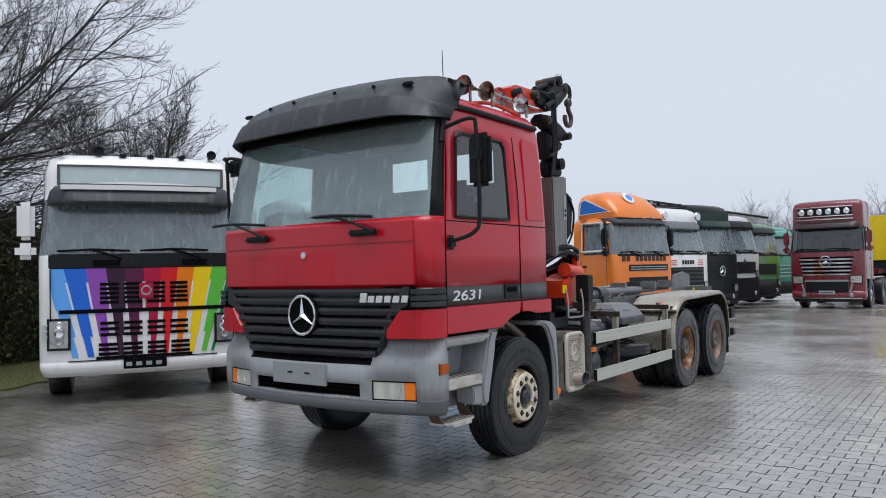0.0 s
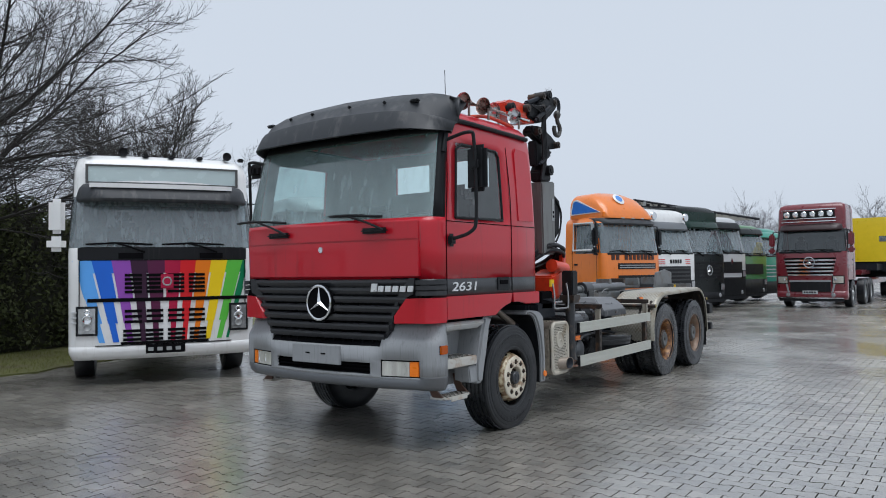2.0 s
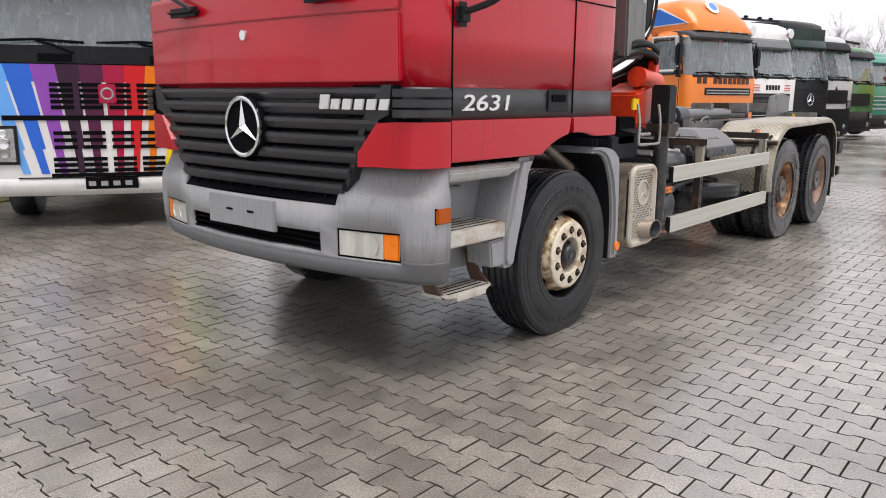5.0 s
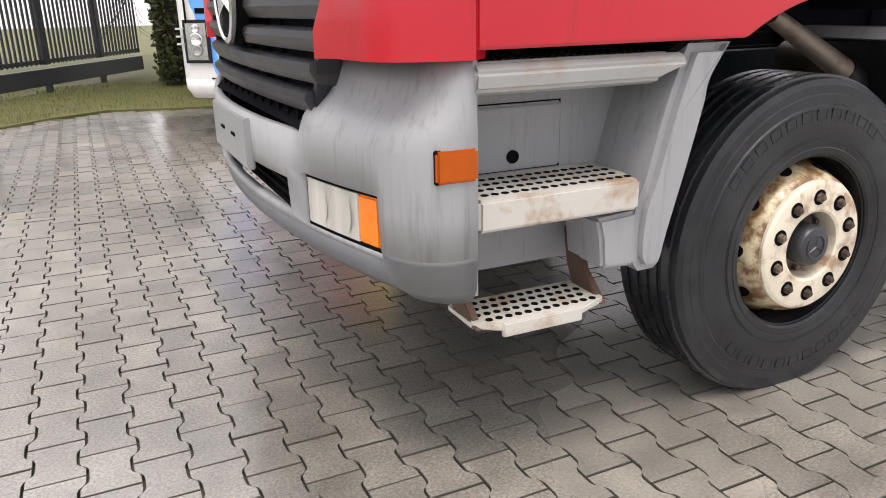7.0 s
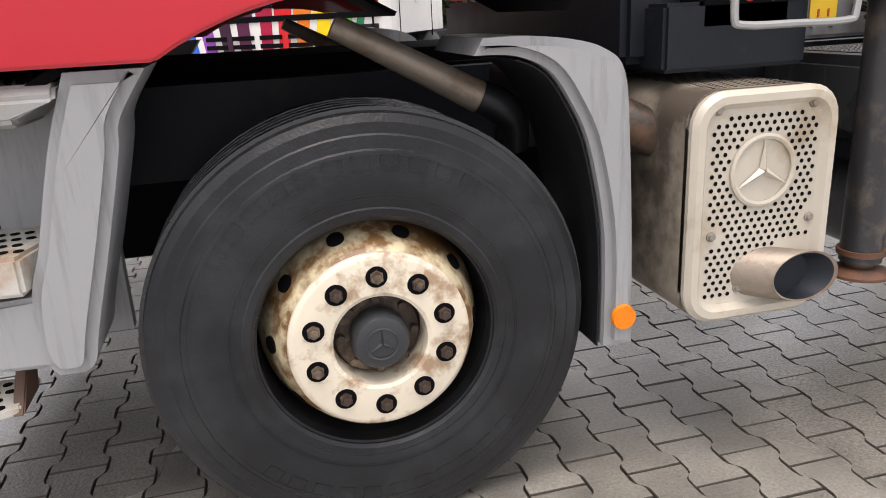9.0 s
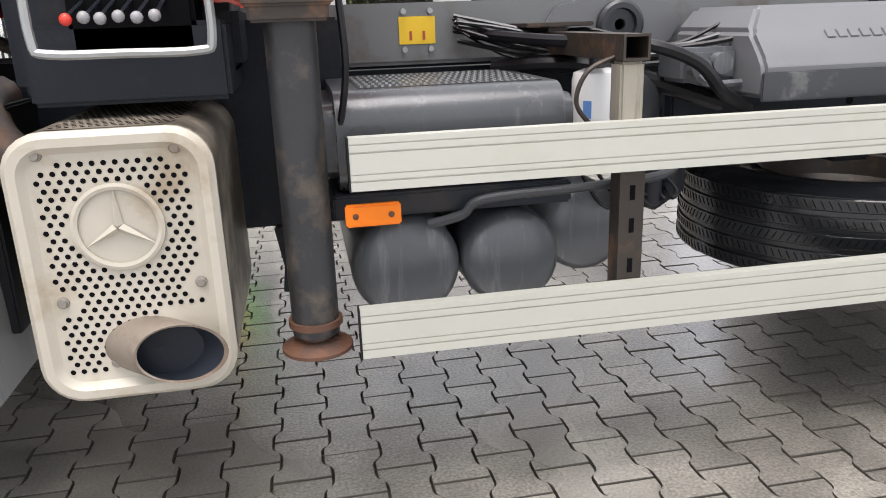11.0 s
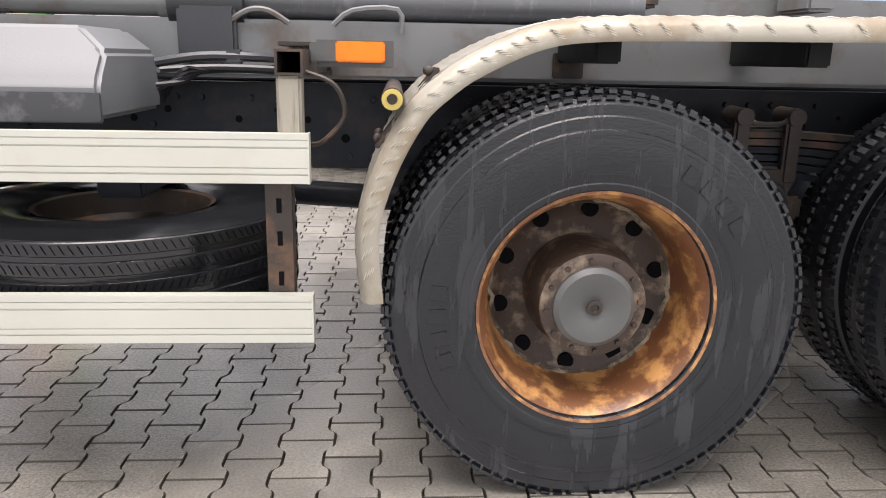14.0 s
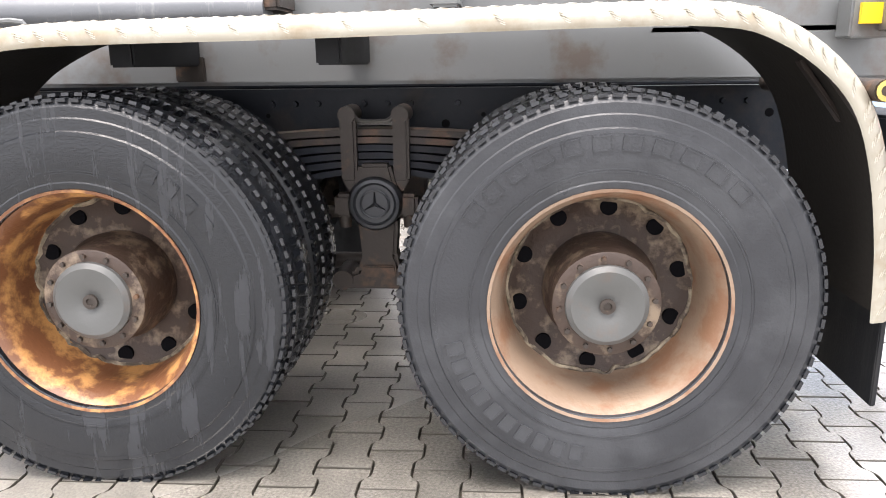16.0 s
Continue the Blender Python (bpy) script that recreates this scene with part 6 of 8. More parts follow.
tube(bm, [(1.35, -0.35, 1.3), (1.6, -0.35, 1.36), (2.0, -0.38, 1.33), (2.4, -0.36, 1.31)], 0.03, 8)
tube(bm, [(1.4, -0.3, 1.3), (1.65, -0.3, 1.4), (2.05, -0.33, 1.36), (2.4, -0.36, 1.34)], 0.03, 8)
part("loop_hose", bm, HOSE, truck)
bm = B()
cyl(bm, (2.6, -0.2, 1.42), (3.3, -0.15, 1.42), 0.09, 0.09, 20)
part("lying_ram", bm, TANKG, truck, "grey lying ram over the frame")
bm = B()
for x in (2.35, 2.5):
    prism(bm, [(x, 1.24), (x + 0.1, 1.24), (x + 0.08, 1.42), (x + 0.02, 1.42)], -0.45, -0.4, "y", 0.01)
part("ram_lug", bm, FRAME, truck)
# spare wheel lying flat
sw = B()
prof = [(r, a) for r, a in torus_profile(0.505, 0.262, 0.29)]
lathe(sw, prof, (2.97, -0.66, 0.555), "z", 72, close=True)
spare = part("spare_wheel", sw, SPAREW, truck, "spare tyre lying flat behind the side guard", 40)
for f in (-0.72, -0.36, 0.0, 0.36, 0.72):
    h = f * 0.145
    bm = B()
    lathe(bm, [(0.49, h - 0.02), (0.509, h - 0.019), (0.513, h - 0.016), (0.513, h + 0.016), (0.509, h + 0.019), (0.49, h + 0.02)], (2.97, -0.66, 0.555), "z", 72)
    part("tread_rib", bm, SPAREW, spare)
bm = B()
for f in (-0.72, -0.36, 0.0, 0.36, 0.72):
    for i in range(150):
        a = 2 * math.pi * (i + 0.5 * (f > 0)) / 150
        rot = Matrix.Rotation(a, 3, "Z") @ Matrix.Rotation(0.5 if f else -0.5, 3, "X")
        box(bm, (2.97 + 0.5125 * math.cos(a), -0.66 + 0.5125 * math.sin(a), 0.555 + f * 0.145), (0.003, 0.0022, 0.026), 0, rot)
part("sipe", bm, DARK, spare, kind="stuff")
bm = B()
lathe(bm, [(0.264, 0.125), (0.25, 0.12), (0.235, 0.05), (0.215, 0.03), (0.12, 0.02), (0.1, 0.05), (0, 0.05)], (2.97, -0.66, 0.555), "z", 48)
part("rim", bm, BRACK, spare, "dark rusty spare rim")
bm = B()
bx(bm, 2.9, 3.04, -0.7, -0.3, 0.7, 0.78, 0.01)
part("spare_carrier", bm, FRAME, spare)

# aluminium checker-plate mudguards over the rear axles
GP = [(3.711, 0.54), (3.7, 0.719), (3.742, 0.872), (3.816, 1.012), (3.888, 1.084), (3.963, 1.136), (4.097, 1.198), (4.227, 1.223), (4.485, 1.231), (4.873, 1.236), (5.52, 1.25), (5.866, 1.25), (6.016, 1.212), (6.147, 1.126), (6.233, 1.02), (6.285, 0.87), (6.318, 0.68), (6.33, 0.5)]
for s in (-1, 1):
    bm = B()
    dense = [(p.x, p.y) for p in smooth_path([(x, z, 0) for x, z in GP], 4)]
    strip(bm, dense, s * 1.2, s * 0.6, 0.006)
    mg = part("rear_mudguard", bm, CHECK, truck, "aluminium checker-plate mudguard, stained", 30)
    # rolled outer lip
    bm = B()
    secs = []
    for i, (x, z) in enumerate(dense):
        a, b = Vector(dense[max(i - 1, 0)]), Vector(dense[min(i + 1, len(dense) - 1)])
        d = (b - a).normalized()
        nx, nz = d.y, -d.x
        sec = []
        for off, y in ((0.0, 1.2), (0.009, 1.222), (0.026, 1.236), (0.052, 1.24), (0.057, 1.236), (0.034, 1.226), (0.013, 1.21)):
            sec.append(bm.verts.new((x + nx * off, s * y, z + nz * off)))
        secs.append(sec)
    for a, b in zip(secs, secs[1:]):
        for j in range(7):
            bm.faces.new((a[j], a[(j + 1) % 7], b[(j + 1) % 7], b[j]))
    bm.faces.new(secs[0]), bm.faces.new(secs[-1])
    bmesh.ops.recalc_face_normals(bm, faces=bm.faces[:])
    part("mudguard_lip", bm, CHECK, mg, "rolled aluminium edge", 50)
    # near-black sheet just beneath the plate
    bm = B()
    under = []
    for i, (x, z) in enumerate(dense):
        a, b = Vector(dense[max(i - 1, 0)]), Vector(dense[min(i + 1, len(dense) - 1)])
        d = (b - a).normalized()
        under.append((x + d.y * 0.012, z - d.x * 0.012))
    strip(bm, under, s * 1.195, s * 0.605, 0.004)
    part("mudguard_underside", bm, mat("underside_black", (0.03, 0.027, 0.024), 0.7, 0, 0.4, 6, 0.4, 60, spec=0.2), mg, "near-black sheet along the underside", 40)
    # short raised bars pressed into the lip
    bm = B()
    run = 0.0
    for i in range(1, len(dense)):
        (x0, zz0), (x1, zz1) = dense[i - 1], dense[i]
        run += math.hypot(x1 - x0, zz1 - zz0)
        if run < 0.036:
            continue
        run = 0.0
        ang = math.atan2(zz1 - zz0, x1 - x0)
        nrm = Vector((math.sin(ang), 0, -math.cos(ang)))
        tan = Vector((math.cos(ang), 0, math.sin(ang)))
        for k in range(4):
            o = 0.02 + 0.0075 * k
            c = Vector((x1, s * (1.2285 + 0.0085 * min(1, (o - 0.012) / 0.014)), zz1)) + nrm * o + tan * (0.006 * (k - 1.5))
            box(bm, c, (0.02, 0.0035, 0.0022), 0, Matrix.Rotation(-ang + 0.45, 3, "Y"))
    part("lip_pattern", bm, CHECKB, mg, kind="stuff")
    # raised lozenges
    bm = B()
    seglen, acc = 0.03, 0.0
    pos = []
    for (x0, zz0), (x1, zz1) in zip(dense, dense[1:]):
        L = math.hypot(x1 - x0, zz1 - zz0)
        while acc < L:
            k = acc / L
            pos.append((x0 + (x1 - x0) * k, zz0 + (zz1 - zz0) * k, math.atan2(zz1 - zz0, x1 - x0)))
            acc += seglen
        acc -= L
    for i, (x, z, ang) in enumerate(pos):
        for j in range(13):
            y = s * (1.185 - 0.046 * j - (0.023 if i % 2 else 0))
            if abs(y) < 0.635:
                continue
            rot = Matrix.Rotation(-ang, 3, "Y") @ Matrix.Rotation(radians(45 if (i + j) % 2 else -45), 3, "Z")
            c = Vector((x - math.sin(ang) * 0.001, y, z + math.cos(ang) * 0.001))
            vs = [c + rot @ Vector(p) for p in ((-0.024, 0, 0), (0, -0.012, 0), (0.024, 0, 0), (0, 0.012, 0), (0, 0, 0.003))]
            vv = [bm.verts.new(v) for v in vs]
            for q in range(4):
                bm.faces.new((vv[q], vv[(q + 1) % 4], vv[4]))
    part("tread_pattern", bm, CHECKB, mg, kind="stuff")
    for x, z, dx in ((3.823, 1.004, -1), (6.2, 1.02, 1)):
        bm = B()
        cyl(bm, (x + dx * 0.035, s * 1.25, z + 0.03), (x + dx * 0.035, s * 0.5, z + 0.03), 0.026, 0.026, 16)
        rod = part("mudguard_tube", bm, BRACK, mg, "steel carrying tube with clamps")
        bm = B()
        lathe(bm, [(0.012, s * 1.252), (0.022, s * 1.252), (0.024, s * 1.256), (0.014, s * 1.257)], (x + dx * 0.035, 0, z + 0.03), "y", 16)
        part("tube_end", bm, mat("brass_end", (0.5, 0.4, 0.12), 0.4, 0.6), mg)
        for y in (1.15, 1.02):
            bm = B()
            rot = Matrix.Rotation(radians(52 * dx), 3, "Y")
            box(bm, (x - dx * 0.01 + dx * 0.01, s * y, z + 0.005), (0.24, 0.035, 0.012), 0.003, rot)
            for q in (-0.1, 0.1):
                p = Vector((x, s * y, z + 0.005)) + rot @ Vector((q, 0, 0.012))
                ball(bm, p, 0.012, 8)
            part("mudguard_clamp", bm, BRACK, mg)
    bm = B()
    bx(bm, 6.318, 6.333, s * 1.2, s * 0.62, 0.26, 0.56, 0.003)
    part("mud_flap", bm, BLACKP, mg, "black rubber mud flap")
    for x in (4.35, 4.92):
        bm = B()
        bx(bm, x - 0.035, x + 0.035, s * 0.98, s * 0.5, 1.12, 1.228, 0.006)
        part("mudguard_bracket", bm, BLACKP, mg)
# rear end
bm = B()
bx(bm, 6.55, 6.75, -1.2, 1.2, 0.78, 0.95, 0.01)
bx(bm, 6.6, 6.72, -1.2, 1.2, 0.5, 0.62, 0.01)
bx(bm, 6.5, 6.56, -1.15, -1.05, 0.5, 0.95, 0.008)
bx(bm, 6.5, 6.56, 1.05, 1.15, 0.5, 0.95, 0.008)
rb = part("rear_underrun", bm, BLACKP, truck, "black rear bumper bar")
bm = B()
bx(bm, 6.42, 6.55, -0.62, -0.52, 1.18, 1.3, 0.006)
bx(bm, 6.5, 6.54, -0.9, -0.55, 1.2, 1.3, 0.003)
part("rear_roller_bracket", bm, HOOK, truck)
bm = B()
bx(bm, 6.44, 6.5, -0.64, -0.625, 1.22, 1.28)
part("yellow_label", bm, YELLOW, truck)
for x in (4.05, 4.6, 5.2, 5.9):
    bm = B()
    bx(bm, x - 0.05, x + 0.05, -0.46, -0.24, 1.3, 1.42, 0.01)
    part("body_support", bm, HOOK if x != 4.6 else BRACK, truck)
for pts in ([(3.28, -0.52, 1.225), (3.34, -0.525, 1.26), (3.4, -0.525, 1.26), (3.46, -0.52, 1.225)], [(3.6, -0.52, 1.22), (3.66, -0.525, 1.265), (3.8, -0.525, 1.27), (3.81, -0.52, 1.2)]):
    bm = B()
    tube(bm, pts, 0.009, 6, 3)
    part("tie_loop", bm, HOOK, truck)
bm = B()
prism(bm, [(5.85, 1.2), (6.7, 1.2), (6.7, 1.5), (6.4, 1.55), (5.95, 1.5)], -0.5, -0.46, "y", 0.008)
part("rear_side_plate", bm, HOOK, truck, "grey hook-lift rear side plate")
bm = B()
tube(bm, [(2.05, -0.55, 0.78), (2.4, -0.6, 0.72), (2.9, -0.4, 0.8)], 0.03, 8)
part("brake_hose", bm, HOSE, truck)

# ---- other trucks in the yard ----
ORANGE = mat("orange_paint", (0.75, 0.19, 0.012), 0.32, 0, 0.08, coat=0.5, dirt=(0.45, 0.11, 0.01), damt=0.2, dscale=2, streak=True)
NIGHT = mat("black_green_paint", (0.006, 0.009, 0.009), 0.3, 0, 0.1, spec=0.25)
DGREEN = mat("dark_green_visor", (0.006, 0.026, 0.019), 0.3, 0, 0.1, spec=0.3)
GREEN = mat("green_paint", (0.035, 0.16, 0.04), 0.32, 0, 0.1, coat=0.5)
TEAL = mat("teal_paint", (0.01, 0.24, 0.17), 0.32, 0, 0.1, coat=0.5)
YELP = mat("yellow_paint", (0.85, 0.62, 0.01), 0.32, 0, 0.08, coat=0.5)
BLUEP = mat("pale_blue_paint", (0.3, 0.42, 0.58), 0.32, 0, 0.08, coat=0.5)
GREYC = mat("grey_white_paint", (0.5, 0.51, 0.52), 0.35, 0, 0.08, coat=0.4)
FROST = mat("frosted_panel", (0.5, 0.6, 0.6), 0.25, 0, 0.05, coat=0.5)


def yard_ring(xf, xs0, w, xr):
    half = [(xr, 0.6), (xr, w - 0.06), (xr - 0.06, w), (xr - 0.5, w), (xs0 + 0.9, w), (xs0 + 0.12, w)]
    ye = w - 0.16
    xe = xf + 0.07
    for k in range(6):
        a = math.pi / 2 * k / 5
        half.append((xs0 + (xe - xs0) * math.sin(a), ye + (w - ye) * math.cos(a)))
    for y in (0.8, 0.5, 0.25):
        half.append((front_bow(y, xf, 0.07, ye), y))
    return [(x, -y) for x, y in half] + [(xf, 0.0)] + half[::-1] + [(xr, 0.0)]


def front_plate(name, y0, y1, z0, z1, mtl, parent, off=0.02, n=10, label="", xf=0.0, skew=0.0, half=1.085, th=0.03, bev=0.004):
    """A plate that follows the bowed front of a yard truck. skew: shift of the top edge across."""
    bm = B()
    secs = []
    for i in range(n + 1):
        ya = y0 + (y1 - y0) * i / n
        q = []
        for z, y in ((z0, ya), (z1, ya + skew)):
            x = front_bow(y, xf, 0.07, half) - off + (0.6 * max(0, abs(y) - half) ** 1.3 if abs(y) > half else 0)
            q.append((Vector((x, y, z)), Vector((x + th, y, z))))
        secs.append([bm.verts.new(p) for p in (q[0][0], q[1][0], q[1][1], q[0][1])])
    for a, b in zip(secs, secs[1:]):
        for j in range(4):
            bm.faces.new((a[j], a[(j + 1) % 4], b[(j + 1) % 4], b[j]))
    bm.faces.new(secs[0]), bm.faces.new(secs[-1])
    bmesh.ops.recalc_face_normals(bm, faces=bm.faces[:])
    return part(name, bm, mtl, parent, label)


def yard_wheel(x, s, parent, R=0.5, deep=False):
    bm = B()
    prof = [(r, a if s < 0 else -a) for r, a in torus_profile(R, 0.285, 0.3)]
    lathe(bm, prof, (x, s * 1.07, R), "y", 36, close=True)
    w = part("wheel", bm, TYRE, parent, "", 40)
    bm = B()
    d = -0.06 if deep else 0.1
    lathe(bm, [(0.29, s * 0.12), (0.27, s * 0.1), (0.24, s * 0.0), (0.2, s * d * 0.8), (0.12, s * d), (0.1, s * (d + 0.05)), (0, s * (d + 0.05))], (x, s * 1.07, R), "y", 28)
    part("rim", bm, ZINC, w)
    return w


def yard_truck(name, label, m, body, H=3.0, wz=(1.95, 2.72), xr=1.75, lean=0.22, low=None, visor=None, bz=0.62, mirrors=True, z_low=0.34, rear=6.0, axles=(1.4, 5.0), sidewin=True, glassmat=None, fogs=True):
    """A cab-over truck: its front stands at x = 0 and faces -x."""
    tr = thing(name, m, label, "truck", "trucks in the yard")
    T = [(z_low, 0.06, 0.3, 1.2), (z_low + 0.1, 0.0, 0.26, 1.24), (wz[0] - 0.05, 0.0, 0.25, 1.245), (wz[0], 0.02, 0.26, 1.24), (wz[1], lean, lean + 0.2, 1.19), (H - 0.25, lean + 0.06, lean + 0.26, 1.18), (H - 0.08, lean + 0.14, lean + 0.34, 1.14), (H, lean + 0.3, lean + 0.5, 1.0)]
    lv = sorted({z_low, z_low + 0.1, bz, 1.0, 1.4, wz[0] - 0.05, wz[0], (wz[0] + wz[1]) / 2, wz[1], (wz[1] + H) / 2, H - 0.25, H - 0.15, H - 0.08, H - 0.03, H} if H - 0.25 > wz[1] else {z_low, z_low + 0.1, bz, 1.0, 1.4, wz[0] - 0.05, wz[0], (wz[0] + wz[1]) / 2, wz[1], H - 0.08, H - 0.03, H})

    def pk(c):
        x, y, z = c
        if wz[0] < z < wz[1]:
            if x < 0.2 + lean * (z - wz[0]) / (wz[1] - wz[0]):
                return "glass"
            if sidewin and abs(y) > 1.1 and 0.36 < x < 1.2:
                return "side"
        if x > 0.1 and z < 1.0 and 0.7 < x < 2.1:
            return None
        return "bumper" if z < bz else "skin"

    g, lp = ring_shell(lv, lambda z: yard_ring(*lerp(z, T), xr), pk)
    bm = g["skin"]
    vs = [bm.verts.new(p) for p in lp[-1]]
    bm.faces.new(vs)
    bmesh.ops.remove_doubles(bm, verts=bm.verts[:], dist=1e-5)
    bmesh.ops.recalc_face_normals(bm, faces=bm.faces[:])
    cabp = part("cab", bm, body, tr, "", 40)
    part("bumper", g["bumper"], low or BLACKP, tr, "", 40, 0.03)
    gm = glassmat or TRUCKGLASS
    part("windscreen", g["glass"], gm, cabp, "", 60)
    if "side" in g:
        for sg in (-1, 1):
            half = g["side"].copy()
            bmesh.ops.delete(half, geom=[v for v in half.verts if v.co.y * sg < 0], context="VERTS")
            part("side_window", half, gm, cabp, "", 60)
        g["side"].free()
    bm = B()
    bx(bm, 0.3, xr - 0.1, -1.0, 1.0, 0.55, 1.0)
    bx(bm, 0.6, rear, -0.45, 0.45, 0.62, 0.9, 0.02)
    part("chassis", bm, FRAME, tr)
    for ax in axles:
        for s in (-1, 1):
            yard_wheel(ax, s, tr, deep=ax > 2)
    for s in (-1, 1):
        bm = B()
        tube(bm, [(0.24, s * 1.21, wz[0] - 0.06), (0.24 + lean, s * 1.175, wz[1] + 0.02)], 0.035, 6, 0)
        part("window_pillar", bm, BLACKP, cabp)
    # what shows behind the windscreen
    bm = B()
    prism(bm, [(0.12, wz[0] - 0.5), (0.1, wz[0] - 0.07), (0.3, wz[0] + 0.02), (0.55, wz[0] - 0.03), (0.6, wz[0] - 0.5)], -1.12, 1.12, "y", 0.02)
    part("dashboard", bm, SEAT, cabp)
    for y in (-0.55, 0.55):
        bm = B()
        box(bm, (1.25, y, wz[0] + 0.05), (0.16, 0.46, 0.75), 0.06)
        box(bm, (1.23, y, wz[0] + 0.5), (0.12, 0.26, 0.18), 0.05)
        part("seat", bm, SEAT, cabp)
    bm = B()
    bx(bm, 1.62, 1.66, -1.12, 1.12, 1.1, wz[1], 0.01)
    part("rear_lining", bm, LINER, cabp)
    # wipers
    for y in (-0.35, 0.62):
        bm = B()
        tube(bm, [(-0.02, y - 0.35, wz[0] - 0.06), (0.0, y - 0.15, wz[0] + 0.02), (0.02, y, wz[0] + 0.06)], 0.014, 5, 0)
        tube(bm, [(0.03, y - 0.45, wz[0] + 0.05), (0.01, y, wz[0] + 0.07), (0.04, y + 0.4, wz[0] + 0.05)], 0.014, 5, 0)
        part("wiper", bm, DARK, cabp)
    if visor:
        front_visor(cabp, visor, wz[1], lean)
    # gaskets, lip, fog lamps, door gaps and handles
    front_plate("windscreen_gasket", -1.08, 1.08, wz[0] - 0.045, wz[0] + 0.012, BLACKP, cabp, 0.004, 10)
    if fogs:
        front_plate("lower_lip", -1.12, 1.12, z_low - 0.06, z_low + 0.05, BLACKP, tr, 0.0, 10)
    for s in (-1, 1):
        if fogs:
            bm = B()
            lathe(bm, [(0, -0.02), (0.06, -0.018), (0.075, 0.0), (0.07, 0.05)], (0.02, s * 0.78, z_low + 0.17), "x", 16)
            part("fog_lamp", bm, HEADL, tr)
        for xd in (0.34, 1.3):
            bm = B()
            bx(bm, xd - 0.006, xd + 0.006, s * 1.235, s * 1.2475, 0.95, wz[0] + 0.1)
            part("door_gap", bm, DARK, cabp)
        bm = B()
        bx(bm, 1.08, 1.24, s * 1.24, s * 1.262, wz[0] - 0.32, wz[0] - 0.27, 0.008)
        part("door_handle", bm, BLACKP, cabp)
        bm = B()
        bx(bm, 0.5, 1.0, s * 1.1, s * 1.252, 0.62, 0.68, 0.012)
        part("entry_step", bm, FRAME, tr)
        if sidewin:
            bm = B()
            loop = [(0.40, wz[0] + 0.03), (1.2, wz[0] + 0.03), (1.2, wz[1] - 0.05), (0.38 + lean, wz[1] - 0.05), (0.40, wz[0] + 0.03)]
            tube(bm, [(x, s * (1.243 - (z - wz[0]) * 0.06), z) for x, z in loop], 0.016, 5, 0)
            part("window_seal", bm, BLACKP, cabp)
    if mirrors:
        for s in (-1, 1):
            bm = B()
            box(bm, (0.26, s * 1.385, wz[0] + 0.44), (0.15, 0.2, 0.48), 0.05)
            mh = part("mirror", bm, body if mirrors == "body" else BLACKP, cabp, "", 75)
            bm = B()
            box(bm, (0.25, s * 1.39, wz[0] + 0.06), (0.15, 0.24, 0.21), 0.06)
            part("wide_mirror", bm, body if mirrors == "body" else BLACKP, mh, "", 75)
            bm = B()
            tube(bm, [(0.3, s * 1.18, wz[1] - 0.05), (0.27, s * 1.34, wz[1] - 0.05), (0.27, s * 1.34, wz[0]), (0.3, s * 1.22, wz[0] - 0.03)], 0.02, 6, 0)
            part("mirror_arm", bm, BLACKP, mh)
    return tr, cabp


def front_visor(parent, mtl, z, lean, drop=0.02, out=0.16, h=0.22):
    bm = B()
    secs = []
    for i in range(17):
        y = -1.2 + 2.4 * i / 16
        k = abs(y) / 1.2
        x = lean - out + 0.34 * max(0, (k - 0.75) / 0.25) ** 2 + 0.07 * k * k
        secs.append([bm.verts.new(p) for p in ((x, y, z - drop - 0.03), (x - 0.02, y, z - drop + 0.02), (x + 0.05, y, z + h * 0.7), (x + 0.14, y, z + h), (x + 0.2, y, z + h))])
    for a, b in zip(secs, secs[1:]):
        for j in range(4):
            bm.faces.new((a[j], a[j + 1], b[j + 1], b[j]))
    bmesh.ops.recalc_face_normals(bm, faces=bm.faces[:])
    return part("sun_visor", bm, mtl, parent, "", 40, 0.02)


def headlight(parent, y0, y1, z0, z1, label="", glow=None):
    for s in (-1, 1):
        h = front_plate("headlight", s * y0, s * y1, z0, z1, BLACKP, parent, 0.03, 4, label)
        front_plate("lens", s * (y0 + 0.03), s * (y1 - 0.03), z0 + 0.03, z1 - 0.03, glow or HEADL, h, 0.035, 4)


def put(x, y, turn, wide=1.0, tall=1.0):
    return pose(x, y, 0, 0, 0, turn) @ Matrix.Diagonal((wide, wide, tall, 1))


# white truck with rainbow stripes
tr, cabp = yard_truck("striped_truck", "white truck tractor with rainbow stripes across its front", put(-0.2, 4.58, 59, 1.03, 1.03), WHITE, H=3.25, wz=(1.9, 2.62), low=WHITE, bz=0.55, mirrors="body", z_low=0.36, lean=0.2, fogs=False)
front_plate("light_panel", -1.0, 1.0, 2.84, 3.07, FROST, cabp, -0.24, 12, "pale frosted roof panel", th=0.02)
for y0, y1, z0, z1 in ((-1.03, 1.03, 3.06, 3.085), (-1.03, 1.03, 2.815, 2.84), (-1.035, -1.0, 2.82, 3.08), (1.0, 1.035, 2.82, 3.08)):
    front_plate("panel_frame", y0, y1, z0, z1, HUB, cabp, -0.225, 12, th=0.03)
front_visor(cabp, VISOR, 2.6, 0.2, 0.03, 0.2, 0.2)
front_plate("white_shelf", -0.92, 0.98, 2.74, 2.80, WHITE, cabp, -0.02, 12, th=0.05)
front_plate("scuttle", -1.12, 1.12, 1.735, 1.9, BLACKP, cabp, 0.012, 12, "dark scuttle under the windscreen")
for s in (-0.62, 0.45):
    front_plate("air_intake", s - 0.16, s + 0.16, 1.75, 1.83, DARK, cabp, 0.02, 4)
